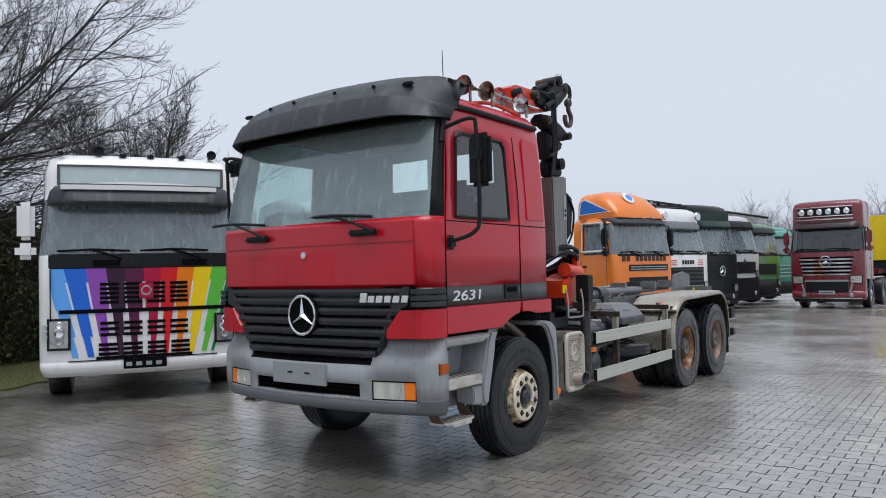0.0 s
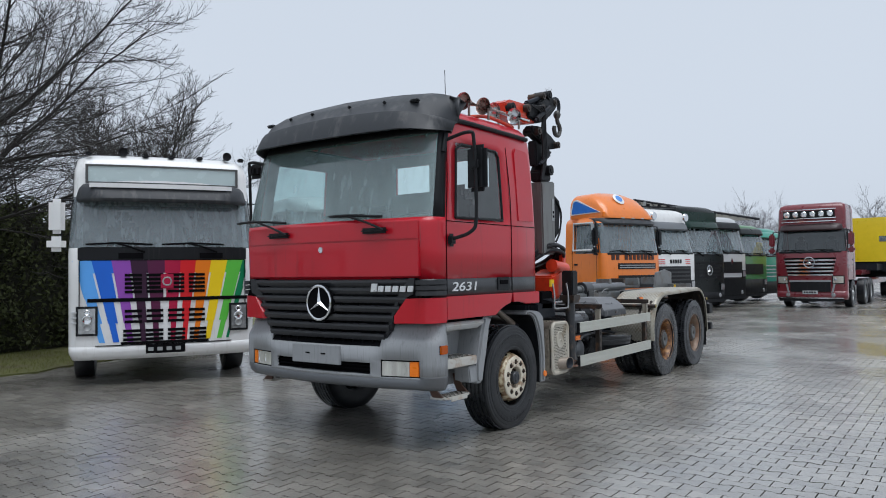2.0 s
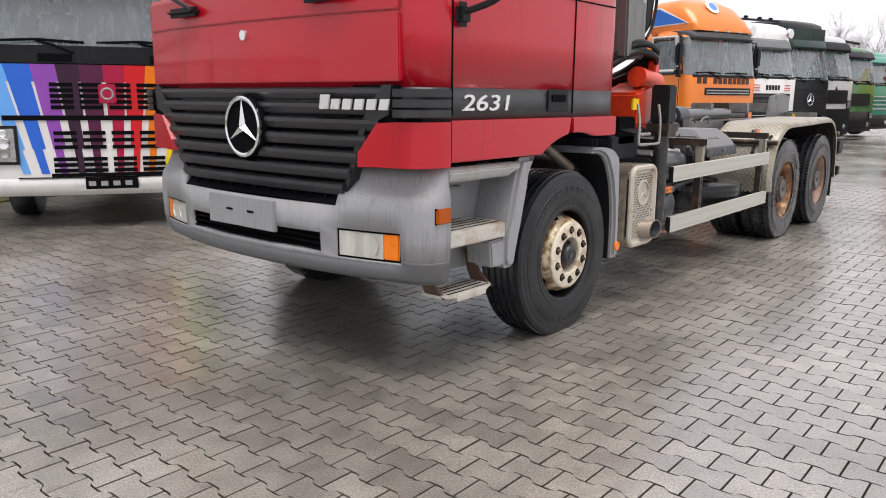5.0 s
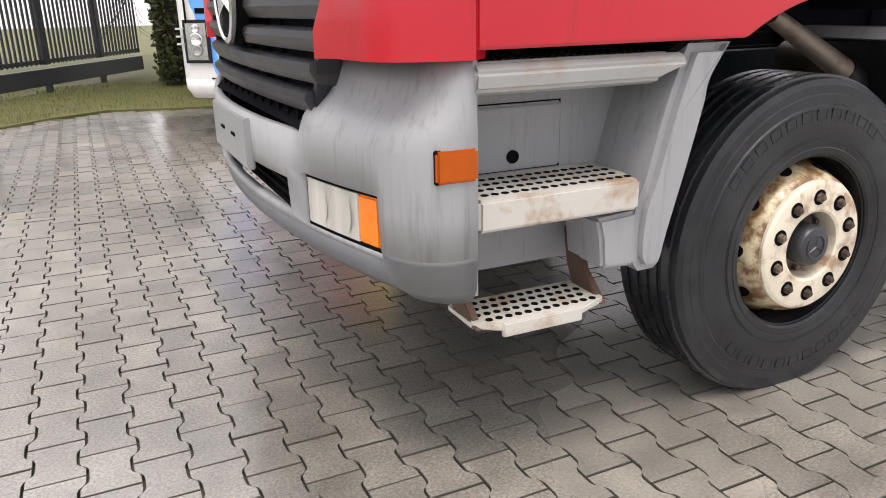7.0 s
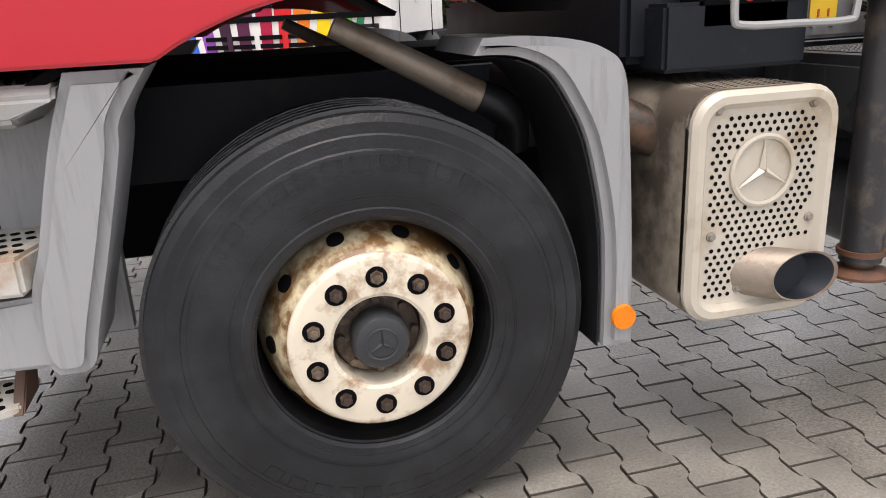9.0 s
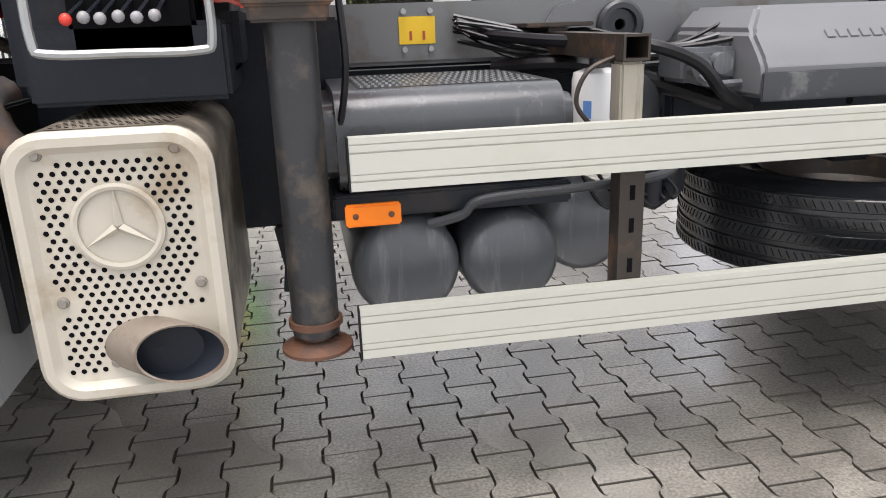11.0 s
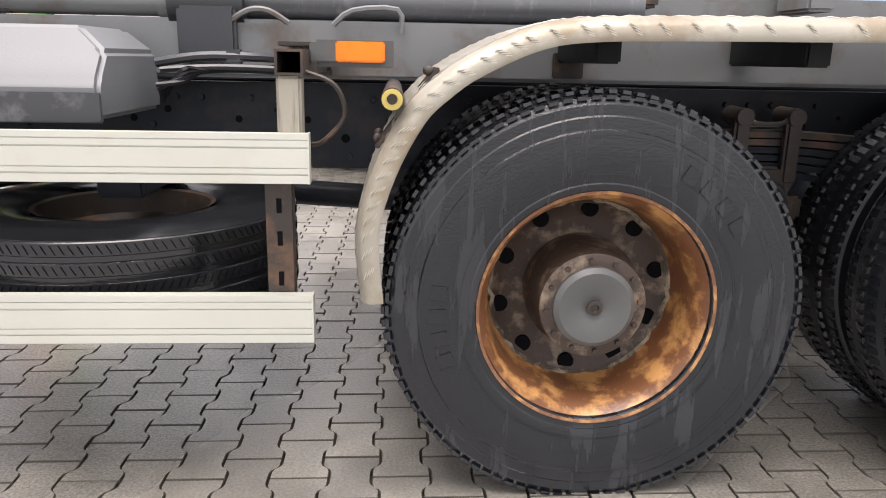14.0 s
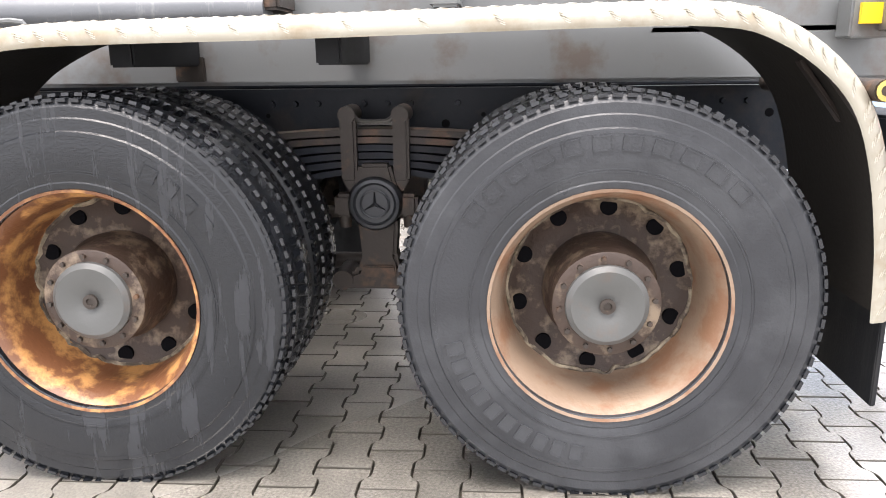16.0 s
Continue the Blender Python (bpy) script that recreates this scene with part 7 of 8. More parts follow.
# the truck's y runs from the viewer's right to left
cols = [("pale_blue", (0.12, 0.38, 0.85)), ("blue", (0.02, 0.13, 0.62)), ("violet", (0.27, 0.07, 0.42)), ("dark_plum", (0.035, 0.008, 0.03)), ("plum", (0.09, 0.01, 0.05)), ("crimson", (0.4, 0.008, 0.05)), ("red", (0.62, 0.015, 0.02)),
        ("orange", (0.8, 0.2, 0.01)), ("yellow", (0.85, 0.6, 0.01)), ("light_green", (0.12, 0.5, 0.06)), ("dark_green", (0.01, 0.2, 0.08))]
edges = [1.19, 0.95, 0.7, 0.46, 0.24, 0.01, -0.2, -0.41, -0.62, -0.85, -1.07, -1.19]
for i, (nm, c) in enumerate(cols):
    mt = mat("stripe_" + nm, c, 0.4, 0, 0.06, spec=0.3)
    a, b = edges[i], edges[i + 1]
    cy = (a + b) / 2
    conv = 0.72
    def yy(y, z):
        return y * (conv + (1 - conv) * (z - 0.55) / 1.17) if z < 1.56 else y * (0.93 + 0.07 * (z - 1.5) / 0.22)
    for z0, z1, f in ((1.55, 1.725, 1.0), (1.2, 1.55, 0.88), (0.86, 1.2, 0.62), (0.6, 0.86, 0.42)):
        sh = (1 - f) * (a - b) * (0.5 if cy > 0 else -0.5)
        y0, y1 = cy + sh * 0.6 + (a - b) * f / 2, cy + sh * 0.6 - (a - b) * f / 2
        if z0 < 1.55:
            k0, k1 = yy(1, z0), yy(1, z1)
        else:
            k0, k1 = 0.955, 1.0
        bm = B()
        sec = []
        for j in range(5):
            y = y0 + (y1 - y0) * j / 4
            q = []
            for z, k in ((z0, k0), (z1, k1)):
                x = front_bow(y * k, 0.0, 0.07, 1.085) - 0.006 + (0.75 * max(0, abs(y * k) - 1.085) ** 1.2)
                q.append(Vector((x, y * k, z)))
            sec.append([bm.verts.new(p) for p in (q[0], q[1], q[1] + Vector((0.01, 0, 0)), q[0] + Vector((0.01, 0, 0)))])
        for p, q in zip(sec, sec[1:]):
            for j in range(4):
                bm.faces.new((p[j], p[(j + 1) % 4], q[(j + 1) % 4], q[j]))
        bm.faces.new(sec[0]), bm.faces.new(sec[-1])
        bmesh.ops.recalc_face_normals(bm, faces=bm.faces[:])
        part("stripe", bm, mt, tr, nm.replace("_", " ") + " stripe")
front_plate("gap_line", -1.16, 1.0, 1.155, 1.205, DARK, cabp, 0.012, 12)
for z0, z1, rows, hw in ((1.26, 1.55, 5, 0.56), (0.84, 1.06, 3, 0.56), (0.6, 0.78, 3, 0.58)):
    for r in range(rows):
        zc = z0 + (z1 - z0) * (r + 0.5) / rows
        for j in range(4):
            y0 = -hw + 2 * hw * j / 4
            front_plate("grille_slot", y0 + 0.03, y0 + 2 * hw / 4 - 0.03, zc - 0.019, zc + 0.019, DARK, tr, 0.014, 3)
bm = B()
box(bm, (-0.024, -0.02, 1.43), (0.02, 0.17, 0.2), 0.01)
emb = part("emblem_plate", bm, mat("stripe_crimson", (0.4, 0.008, 0.05), 0.4), tr)
bm = B()
lathe(bm, [(0.045, -0.036), (0.055, -0.04), (0.066, -0.036), (0.064, -0.03)], (0.0, -0.02, 1.43), "x", 24)
part("emblem_ring", bm, ZINC, emb)
headlight(tr, 0.87, 1.14, 0.7, 1.1, "tall headlight")
for s in (-1, 1):
    for z, r in ((0.82, 0.05), (0.92, 0.062), (1.02, 0.04)):
        bm = B()
        lathe(bm, [(0, -0.004), (r * 0.6, -0.006), (r * 0.85, -0.014), (r, -0.01), (r * 1.02, 0.01)], (0.012, s * 1.0, z), "x", 20)
        part("lamp_bowl", bm, CHROME if z > 0.9 else ZINC, tr)
    for z in (1.02, 0.95, 0.88):
        bm = B()
        bx(bm, 0.02, 0.14, s * 1.13, s * 1.2, z - 0.008, z + 0.008)
        part("corner_line", bm, GREYC, tr)
front_plate("flap_gap", -1.1, 1.1, 1.722, 1.738, DARK, cabp, 0.004, 10)
front_plate("bumper_gap", -0.9, 0.9, 0.552, 0.562, DARK, tr, 0.008, 10)
for y in (1.1, -1.1):
    bm = B()
    bx(bm, 0.04, 0.06, y - 0.006, y + 0.006, 0.75, 1.72)
    part("corner_gap", bm, DARK, cabp)
front_plate("plate_bar", -0.26, 0.26, 0.43, 0.55, DARK, tr, 0.03, 4, "dark plate with plain grey bars")
for j in range(4):
    front_plate("bar", -0.2 + 0.12 * j, -0.13 + 0.12 * j, 0.465, 0.515, ZINC, tr, 0.034, 2)
front_plate("lower_slot", -0.58, 0.58, 0.565, 0.6, DARK, tr, 0.014, 8)
for y in (0.55, -0.9):
    bm = B()
    lathe(bm, [(0.02, 0.4), (0.022, 0.2), (0.065, 0.0), (0.052, 0.02), (0, 0.04)], (0.45, y, 3.3), "x", 20)
    h = part("roof_horn", bm, BLACKP, tr)
for y in (-0.5, -0.1, 0.25, 1.0, -1.1):
    bm = B()
    box(bm, (0.45, y, 3.25), (0.12, 0.09, 0.05), 0.015)
    part("marker_lamp", bm, BLACKP, tr)

# orange truck with roof deflector
tr, cabp = yard_truck("orange_truck", "orange truck with a roof deflector and blue panels", put(14.2, 3.1, 71, 1.0, 1.06), ORANGE, H=2.9, wz=(1.9, 2.72), lean=0.16, low=ORANGE, bz=0.6, xr=1.65)
front_visor(cabp, VISOR, 2.72, 0.16, 0.02, 0.12, 0.14)
bm = B()
secs = []
for x, zt, hw in ((0.12, 2.92, 0.95), (0.3, 3.2, 1.0), (0.6, 3.48, 1.02), (0.95, 3.62, 1.02), (1.6, 3.62, 1.0)):
    q = []
    for k in range(13):
        a = math.pi * k / 12
        ca = math.cos(a)
        q.append(bm.verts.new((x, hw * (abs(ca) ** 0.55) * (1 if ca > 0 else -1), 2.86 + (zt - 2.86) * math.sin(a) ** 0.5)))
    secs.append(q)
for a, b in zip(secs, secs[1:]):
    for j in range(12):
        bm.faces.new((a[j], a[j + 1], b[j + 1], b[j]))
bm.faces.new(secs[0]), bm.faces.new(secs[-1])
bmesh.ops.recalc_face_normals(bm, faces=bm.faces[:])
dfl = part("roof_deflector", bm, ORANGE, cabp, "rounded orange wind deflector", 50)
bm = B()
prism(bm, [(0.42, 3.04), (1.5, 3.02), (1.5, 3.1), (1.42, 3.36), (1.3, 3.38)], 1.0, 1.035, "y", 0.004)
part("blue_panel", bm, mat("sign_blue", (0.02, 0.16, 0.6), 0.4), dfl, "blue side panel with white edge")
bm = B()
prism(bm, [(0.38, 3.02), (1.54, 2.99), (1.54, 3.12), (1.45, 3.4), (1.28, 3.42)], 0.99, 1.03, "y", 0.004)
part("panel_edge", bm, WHITE, dfl)
bm = B()
lathe(bm, [(0, 0.02), (0.17, 0.018), (0.2, 0.0)], (0, 0, 0), "z", 24)
bmesh.ops.transform(bm, verts=bm.verts[:], matrix=pose(0.48, 0.12, 3.42, 0, -48, 0))
sign = part("roof_emblem", bm, WHITE, dfl, "blue and white oval sign")
bm = B()
lathe(bm, [(0, 0.024), (0.11, 0.023), (0.12, 0.015)], (0, 0, 0), "z", 20)
bmesh.ops.transform(bm, verts=bm.verts[:], matrix=pose(0.476, 0.12, 3.422, 0, -48, 0))
part("sign_centre", bm, mat("emblem_blue", (0.08, 0.25, 0.65), 0.4), sign)
for y in (-0.9, 0.95):
    bm = B()
    lathe(bm, [(0.06, 2.9), (0.055, 3.02), (0.03, 3.05), (0, 3.05)], (0.3, y, 0), "z", 14)
    part("beacon", bm, ORANGEL, cabp)
for j, w in enumerate((0.12, 0.12, 0.0, 0.12, 0.12, 0.12, 0.12, 0.12, 0.12, 0.12, 0.12)):
    if w:
        front_plate("name_bar", 0.95 - j * 0.17, 0.95 - j * 0.17 - w, 1.72, 1.86, mat("sign_dark", (0.05, 0.015, 0.01), 0.5), cabp, 0.012, 2)
front_plate("grille_top", -0.95, 0.7, 1.47, 1.63, BLACKP, tr, 0.015, 10)
for z in (1.5, 1.56):
    front_plate("grille_slat", -0.9, 0.65, z, z + 0.025, ZINC, tr, 0.022, 8)
front_plate("lower_grille", -0.95, 0.7, 0.95, 1.3, BLACKP, tr, 0.015, 10)
headlight(tr, 0.75, 1.1, 0.62, 0.85)
for y in (0.42, 0.0, -0.42):
    bm = B()
    box(bm, (0.06, y, 2.86), (0.05, 0.12, 0.03), 0.01)
    part("visor_lamp", bm, GREYC, cabp)
for s in (-1, 1):
    bm = B()
    loop = [(0.36, 2.0), (1.26, 2.0), (1.26, 2.74), (0.52, 2.74), (0.36, 2.0)]
    tube(bm, [(x, s * (1.248 - (z - 1.98) * 0.06), z) for x, z in loop], 0.03, 6, 0)
    part("pale_window_frame", bm, WHITE, cabp)
# pale pillars of the orange cab
for s in (-1, 1):
    bm = B()
    prism(bm, [(0.34, 1.98), (0.42, 1.98), (0.55, 2.72), (0.47, 2.72)], s * 1.2, s * 1.25, "y", 0.004)
    part("pale_door_edge", bm, GREYC, cabp)

# white truck with round roof lamps
tr, cabp = yard_truck("white_truck", "white truck with two round lamps on the roof edge", put(17.6, 3.05, 73, 1.0, 1.05), WHITE, mirrors=False, H=3.35, wz=(1.97, 2.72), lean=0.26, low=WHITE, bz=0.75)
front_plate("lower_grille", -0.8, 0.8, 0.42, 0.98, BLACKP, tr, 0.016, 10)
front_visor(cabp, mat("grey_visor", (0.12, 0.13, 0.14), 0.4), 2.72, 0.26, 0.02, 0.14, 0.22)
for y in (-0.85, 0.85):
    bm = B()
    lathe(bm, [(0, -0.05), (0.12, -0.045), (0.14, 0.0), (0.09, 0.08), (0, 0.1)], (0.2, y, 3.1), "x", 20)
    part("round_lamp", bm, CHROME, cabp, "chrome round spot lamp")
front_plate("grille", -0.85, 0.85, 1.0, 1.55, BLACKP, tr, 0.02, 10, "black grille")
for z in (1.1, 1.22, 1.34, 1.46):
    front_plate("slat", -0.8, 0.8, z, z + 0.05, GRILLE, tr, 0.03, 8)
for j in range(5):
    front_plate("name_bar", 0.3 - j * 0.13, 0.3 - j * 0.13 - 0.09, 1.64, 1.76, BLACKP, cabp, 0.012, 2)
for y in (0.55, -0.85):
    for z in (1.62, 1.68, 1.75):
        front_plate("red_line", y, y + 0.3, z, z + 0.02, mat("stripe_red", (0.62, 0.015, 0.02), 0.35), cabp, 0.01, 3)
headlight(tr, 0.85, 1.12, 0.85, 1.1)
bm = B()
tube(bm, [(0.6, -0.9, 3.45), (0.6, 0.9, 3.42)], 0.03, 6, 0)
for y in (-0.5, 0.0, 0.6):
    box(bm, (0.6, y, 3.48), (0.1, 0.12, 0.07), 0.02)
part("roof_bar", bm, BLACKP, cabp)

# dark truck with large emblem
tr, cabp = yard_truck("dark_truck", "black truck with dark green high roof", put(20.9, 2.98, 73, 1.0, 1.09), NIGHT, mirrors=False, H=3.5, wz=(1.88, 2.78), lean=0.26, visor=DGREEN, low=BLACKP)
bm = B()
star(bm, (-0.06, 0, 1.35), 0.17, 0.025, 0.015)
part("emblem", bm, CHROME, tr)
for z in (1.1, 1.22, 1.34, 1.46, 1.58):
    front_plate("slat", -0.85, 0.85, z, z + 0.06, BLACKP, tr, 0.03, 8)
headlight(tr, 0.8, 1.12, 0.66, 0.92)
front_plate("roof_shell", -1.05, 1.05, 2.95, 3.3, DGREEN, cabp, -0.24, 10, th=0.05)

# white and black truck
tr, cabp = yard_truck("black_and_white_truck", "white truck with black visor and lower front", put(23.9, 2.94, 73, 1.0, 1.12), GREYC, mirrors=False, H=3.2, wz=(1.92, 2.78), lean=0.26, visor=BLACKP, low=BLACKP, bz=1.05)
front_plate("grille", -0.8, 0.8, 1.2, 1.6, BLACKP, tr, 0.02, 8)
bm = B()
prism(bm, [(0, 1.75), (0.07, 1.62), (0, 1.49), (-0.07, 1.62)], -0.03, -0.02, "x", 0.004)
part("emblem", bm, CHROME, tr)
headlight(tr, 0.8, 1.12, 1.05, 1.3)
# green and teal trucks
tr, cabp = yard_truck("green_truck", "green truck with black visor and bumper", put(27.6, 2.95, 73, 1.0, 1.1), GREEN, mirrors=False, H=3.1, wz=(1.9, 2.74), lean=0.22, visor=NIGHT, low=BLACKP, bz=0.95)
front_plate("grille", -0.75, 0.75, 1.15, 1.55, BLACKP, tr, 0.02, 8)
headlight(tr, 0.8, 1.12, 0.7, 0.95)
tr, cabp = yard_truck("teal_truck", "teal truck with pale grille slats", put(31.2, 3.0, 73, 1.0, 1.1), TEAL, mirrors=False, H=3.1, wz=(1.9, 2.7), lean=0.22, visor=TEAL, low=BLACKP, bz=0.8)
for z in (1.0, 1.15, 1.3, 1.45):
    front_plate("slat", -0.85, 0.85, z, z + 0.04, GREYC, tr, 0.03, 8)
# two more behind the red truck
tr, cabp = yard_truck("grey_white_truck", "plain white truck parked behind the red truck", put(3.7, 4.4, 66), GREYC, H=3.0, visor=GREYC)
front_plate("grille", -0.8, 0.8, 1.0, 1.6, BLACKP, tr, 0.02, 8)
tr, cabp = yard_truck("pale_blue_truck", "pale blue truck parked behind the red truck", put(7.6, 4.0, 70), BLUEP, H=2.9, visor=WHITE, low=WHITE)
front_plate("grille", -0.8, 0.8, 1.0, 1.6, WHITE, tr, 0.02, 8)

# maroon tractor coming the other way, with a low loader
tr, cabp = yard_truck("maroon_truck", "maroon tractor with chrome slats and roof lamp bar", put(24.26, 0.2, -3, 1.0, 1.06), MAROON, glassmat=TINTED, H=3.75, wz=(2.0, 2.8), lean=0.26, low=MAROON, bz=0.6, mirrors="body", axles=(1.4, 4.0, 5.3), z_low=0.3)
front_visor(cabp, mat("dark_maroon_visor", (0.03, 0.012, 0.014), 0.35), 2.8, 0.26, 0.02, 0.14, 0.2)
front_plate("light_bar", -0.85, 0.95, 3.2, 3.48, BLACKP, cabp, -0.2, 10, "black lamp panel with chrome frame")
for z in (3.18, 3.5, 3.07):
    front_plate("chrome_bar", -0.9, 1.0, z, z + 0.03, CHROME, cabp, -0.16, 10)
for j in range(6):
    bm = B()
    lathe(bm, [(0, -0.03), (0.085, -0.028), (0.11, 0.0), (0.1, 0.06)], (0.16, -0.7 + 0.3 * j, 3.34), "x", 18)
    part("spot_lamp", bm, CHROME, cabp)
bm = B()
star(bm, (-0.07, 0, 1.62), 0.2, 0.03, 0.015)
part("emblem", bm, CHROME, tr)
for j, z in enumerate((1.15, 1.28, 1.41, 1.54, 1.67)):
    front_plate("chrome_slat", -0.9 + 0.03 * (4 - j), 0.9 - 0.03 * (4 - j), z, z + 0.05, CHROME, tr, 0.03, 10)
    front_plate("slat_gap", -0.9 + 0.03 * (4 - j), 0.9 - 0.03 * (4 - j), z + 0.055, z + 0.115, DARK, tr, 0.016, 10)
headlight(tr, 0.76, 1.16, 0.86, 1.15, "bright headlight", LENS)
for s in (-1, 1):
    for k, (y, z) in enumerate(((0.86, 1.02), (1.0, 1.0))):
        bm = B()
        lathe(bm, [(0, -0.02), (0.05, -0.018), (0.062, 0.0)], (0.02 + 0.03 * k, s * y, z), "x", 16)
        part("lamp_bowl", bm, CHROME, tr)
front_plate("lower_intake", -0.7, 0.7, 0.58, 0.95, BLACKP, tr, 0.02, 8)
front_plate("intake_frame", -0.72, 0.72, 0.93, 0.99, GREYP, tr, 0.03, 8)
for s in (-1, 1):
    front_plate("intake_side", s * 0.72, s * 0.78, 0.55, 0.99, GREYP, tr, 0.03, 2, skew=s * 0.12)
front_plate("chrome_lip", -1.12, 1.12, 0.34, 0.38, CHROME, tr, 0.04, 10)
front_plate("plate_bar", -0.26, 0.26, 0.5, 0.62, GREYC, tr, 0.035, 3, "number plate with plain bars")
for j in range(5):
    front_plate("bar", -0.2 + 0.09 * j, -0.14 + 0.09 * j, 0.53, 0.59, DARK, tr, 0.04, 2)
ld = thing("low_loader", put(31.5, 0.1, 0), "dark red low loader trailer with yellow cabs on it", "trailer")
bm = B()
bx(bm, -2.5, 14, -1.2, 1.2, 0.75, 0.95, 0.03)
bx(bm, -3.5, -0.5, -1.2, 1.2, 1.2, 1.4, 0.03)
part("deck", bm, MAROON, ld)
for ax in (6.5, 7.9, 9.3):
    for s in (-1, 1):
        yard_wheel(ax, s, ld, 0.42)
for i, xx in enumerate((32.2, 38.0)):
    tr, cabp = yard_truck("yellow_cab_truck", "yellow truck carried on the low loader", pose(xx + 1.75, -1.0 - 0.5 * i, 0.75, 0, 0, 180), YELP, H=3.0, rear=4.0, axles=(1.4,), mirrors=False)
    bm = B()
    bx(bm, 1.755, 1.765, 0.35, 0.75, 1.9, 2.15, 0.004)
    part("rear_window", bm, TRUCKGLASS, cabp)

# ---- grass, gate, hedge, trees, far buildings ----
GRASS = mat("grass", (0.09, 0.095, 0.025), 0.7, 0, 0.35, 3, 0.6, 40, dirt=(0.06, 0.045, 0.025), damt=0.45, dscale=0.8)
LAWN = ((-30, -24), (-9, -0.2), (-3.2, 6.65), (-2.6, 7.3), (-1.9, 7.75), (-1.2, 7.5), (-0.65, 7.4), (-0.15, 7.72), (1.2, 8.0), (12, 9.5), (45, 14))


def on_lawn(x, y):
    """Whether a spot lies past the ragged edge of the paving."""
    for (x0, y0), (x1, y1) in zip(LAWN, LAWN[1:]):
        if x0 <= x < x1:
            return y > y0 + (y1 - y0) * (x - x0) / (x1 - x0)
    return False


bm = B()
poly = [*LAWN, (45, 60), (-60, 60), (-60, -24)]
prism(bm, poly, -0.04, 0.025, "z")
tagged(part("lawn", bm, GRASS, None, sharp=30), "worn wet grass strip beside the paving", "grass", "", "structure")
rng = random.Random(11)
verts, faces = [], []
for k in range(14000):
    x, y = rng.uniform(-4.6, 1.2), rng.uniform(6.2, 11.5)
    if not on_lawn(x, y - 0.05):
        continue
    a, h = rng.uniform(0, 6.28), rng.uniform(0.02, 0.06)
    i = len(verts)
    verts += [(x, y, 0.02), (x + 0.008 * math.cos(a), y + 0.008 * math.sin(a), 0.02), (x + rng.uniform(-0.03, 0.03), y + rng.uniform(-0.03, 0.03), 0.025 + h)]
    faces.append((i, i + 1, i + 2))
me = bpy.data.meshes.new("grass_blades")
me.from_pydata(verts, [], faces)
me.materials.append(mat("grass_blade", (0.12, 0.13, 0.03), 0.6, 0, 0.4, 4, 0, isl=0.4))
tagged(new("grass_blades", me), "short wet grass blades", "grass", "", "stuff")

# sliding gate of dark bars
gate = thing("sliding_gate", None, "dark grey steel bar gate with a heavy bottom beam", "gate")
G0, G1 = Vector((-6.74, 4.07, 0)), Vector((-1.1, 13.04, 0))
gd = (G1 - G0).normalized()
GATE = mat("gate_steel", (0.04, 0.044, 0.05), 0.4, 0.2, 0.15)
ang = Matrix.Rotation(math.atan2(gd.y, gd.x), 3, "Z")
L = (G1 - G0).length
mid = (G0 + G1) / 2
bm = B()
box(bm, mid + Vector((0, 0, 0.265)), (L, 0.14, 0.25), 0.01, ang)
part("bottom_beam", bm, GATE, gate)
for z in (0.5, 1.95):
    bm = B()
    box(bm, mid + Vector((0, 0, z)), (L, 0.06, 0.06), 0.006, ang)
    part("cross_rail", bm, GATE, gate)
n = int(L / 0.11)
for i in range(n + 1):
    p = G0 + gd * (L * i / n)
    bm = B()
    big = i % 14 == 0
    box(bm, p + Vector((0, 0, 1.2)), (0.1 if big else 0.03, 0.1 if big else 0.03, 1.5), 0.003, ang)
    if big:
        box(bm, p + Vector((0, 0, 0.1)), (0.08, 0.08, 0.2), 0.003, ang)
    part("gate_post" if big else "bar", bm, GATE, gate)

# white car parked behind the gate
car = thing("parked_car", None, "small white hatchback parked behind the bar gate", "car")
bm = B()
prism(bm, [(-6.3, 0.32), (-6.32, 0.6), (-6.2, 0.78), (-5.3, 0.92), (-2.5, 0.95), (-2.36, 0.85), (-2.33, 0.4), (-2.45, 0.28), (-6.1, 0.24)], 8.07, 9.73, "y", 0.05)
body = part("body", bm, WHITE, car)
bm = B()
prism(bm, [(-5.25, 0.92), (-4.6, 1.4), (-4.2, 1.47), (-3.0, 1.44), (-2.7, 1.36), (-2.45, 0.94)], 8.2, 9.6, "y", 0.05)
part("cabin", bm, WHITE, car)
for x0, x1 in ((-4.75, -3.85), (-3.78, -2.85)):
    for y in (8.2, 9.6):
        bm = B()
        prism(bm, [(x0, 0.98), (x0 + (0.3 if x0 < -4 else 0.0), 1.36), (x1, 1.36), (x1 + (0.0 if x0 < -4 else 0.15), 0.98)], y - 0.006, y + 0.006, "y")
        part("side_window", bm, TRUCKGLASS, car)
for x in (-2.93, -5.45):
    for y in (8.16, 9.64):
        bm = B()
        cyl(bm, (x, y - 0.1, 0.335), (x, y + 0.1, 0.335), 0.31, None, 28)
        cw = part("wheel", bm, TYRE, car)
        bm = B()
        cyl(bm, (x, y - 0.108, 0.335), (x, y + 0.108, 0.335), 0.19, None, 20)
        part("rim", bm, HUB, cw, "grey wheel rim")
bm = B()
bx(bm, -2.34, -2.315, 8.15, 8.4, 0.62, 0.8, 0.01)
part("tail_lamp", bm, mat("tail_lamp_red", (0.4, 0.01, 0.01), 0.25, coat=0.5), car, "red tail lamp")
car.location = (-1.9, 11.9, 0)

# hedge
rng = random.Random(4)
verts, faces = [], []
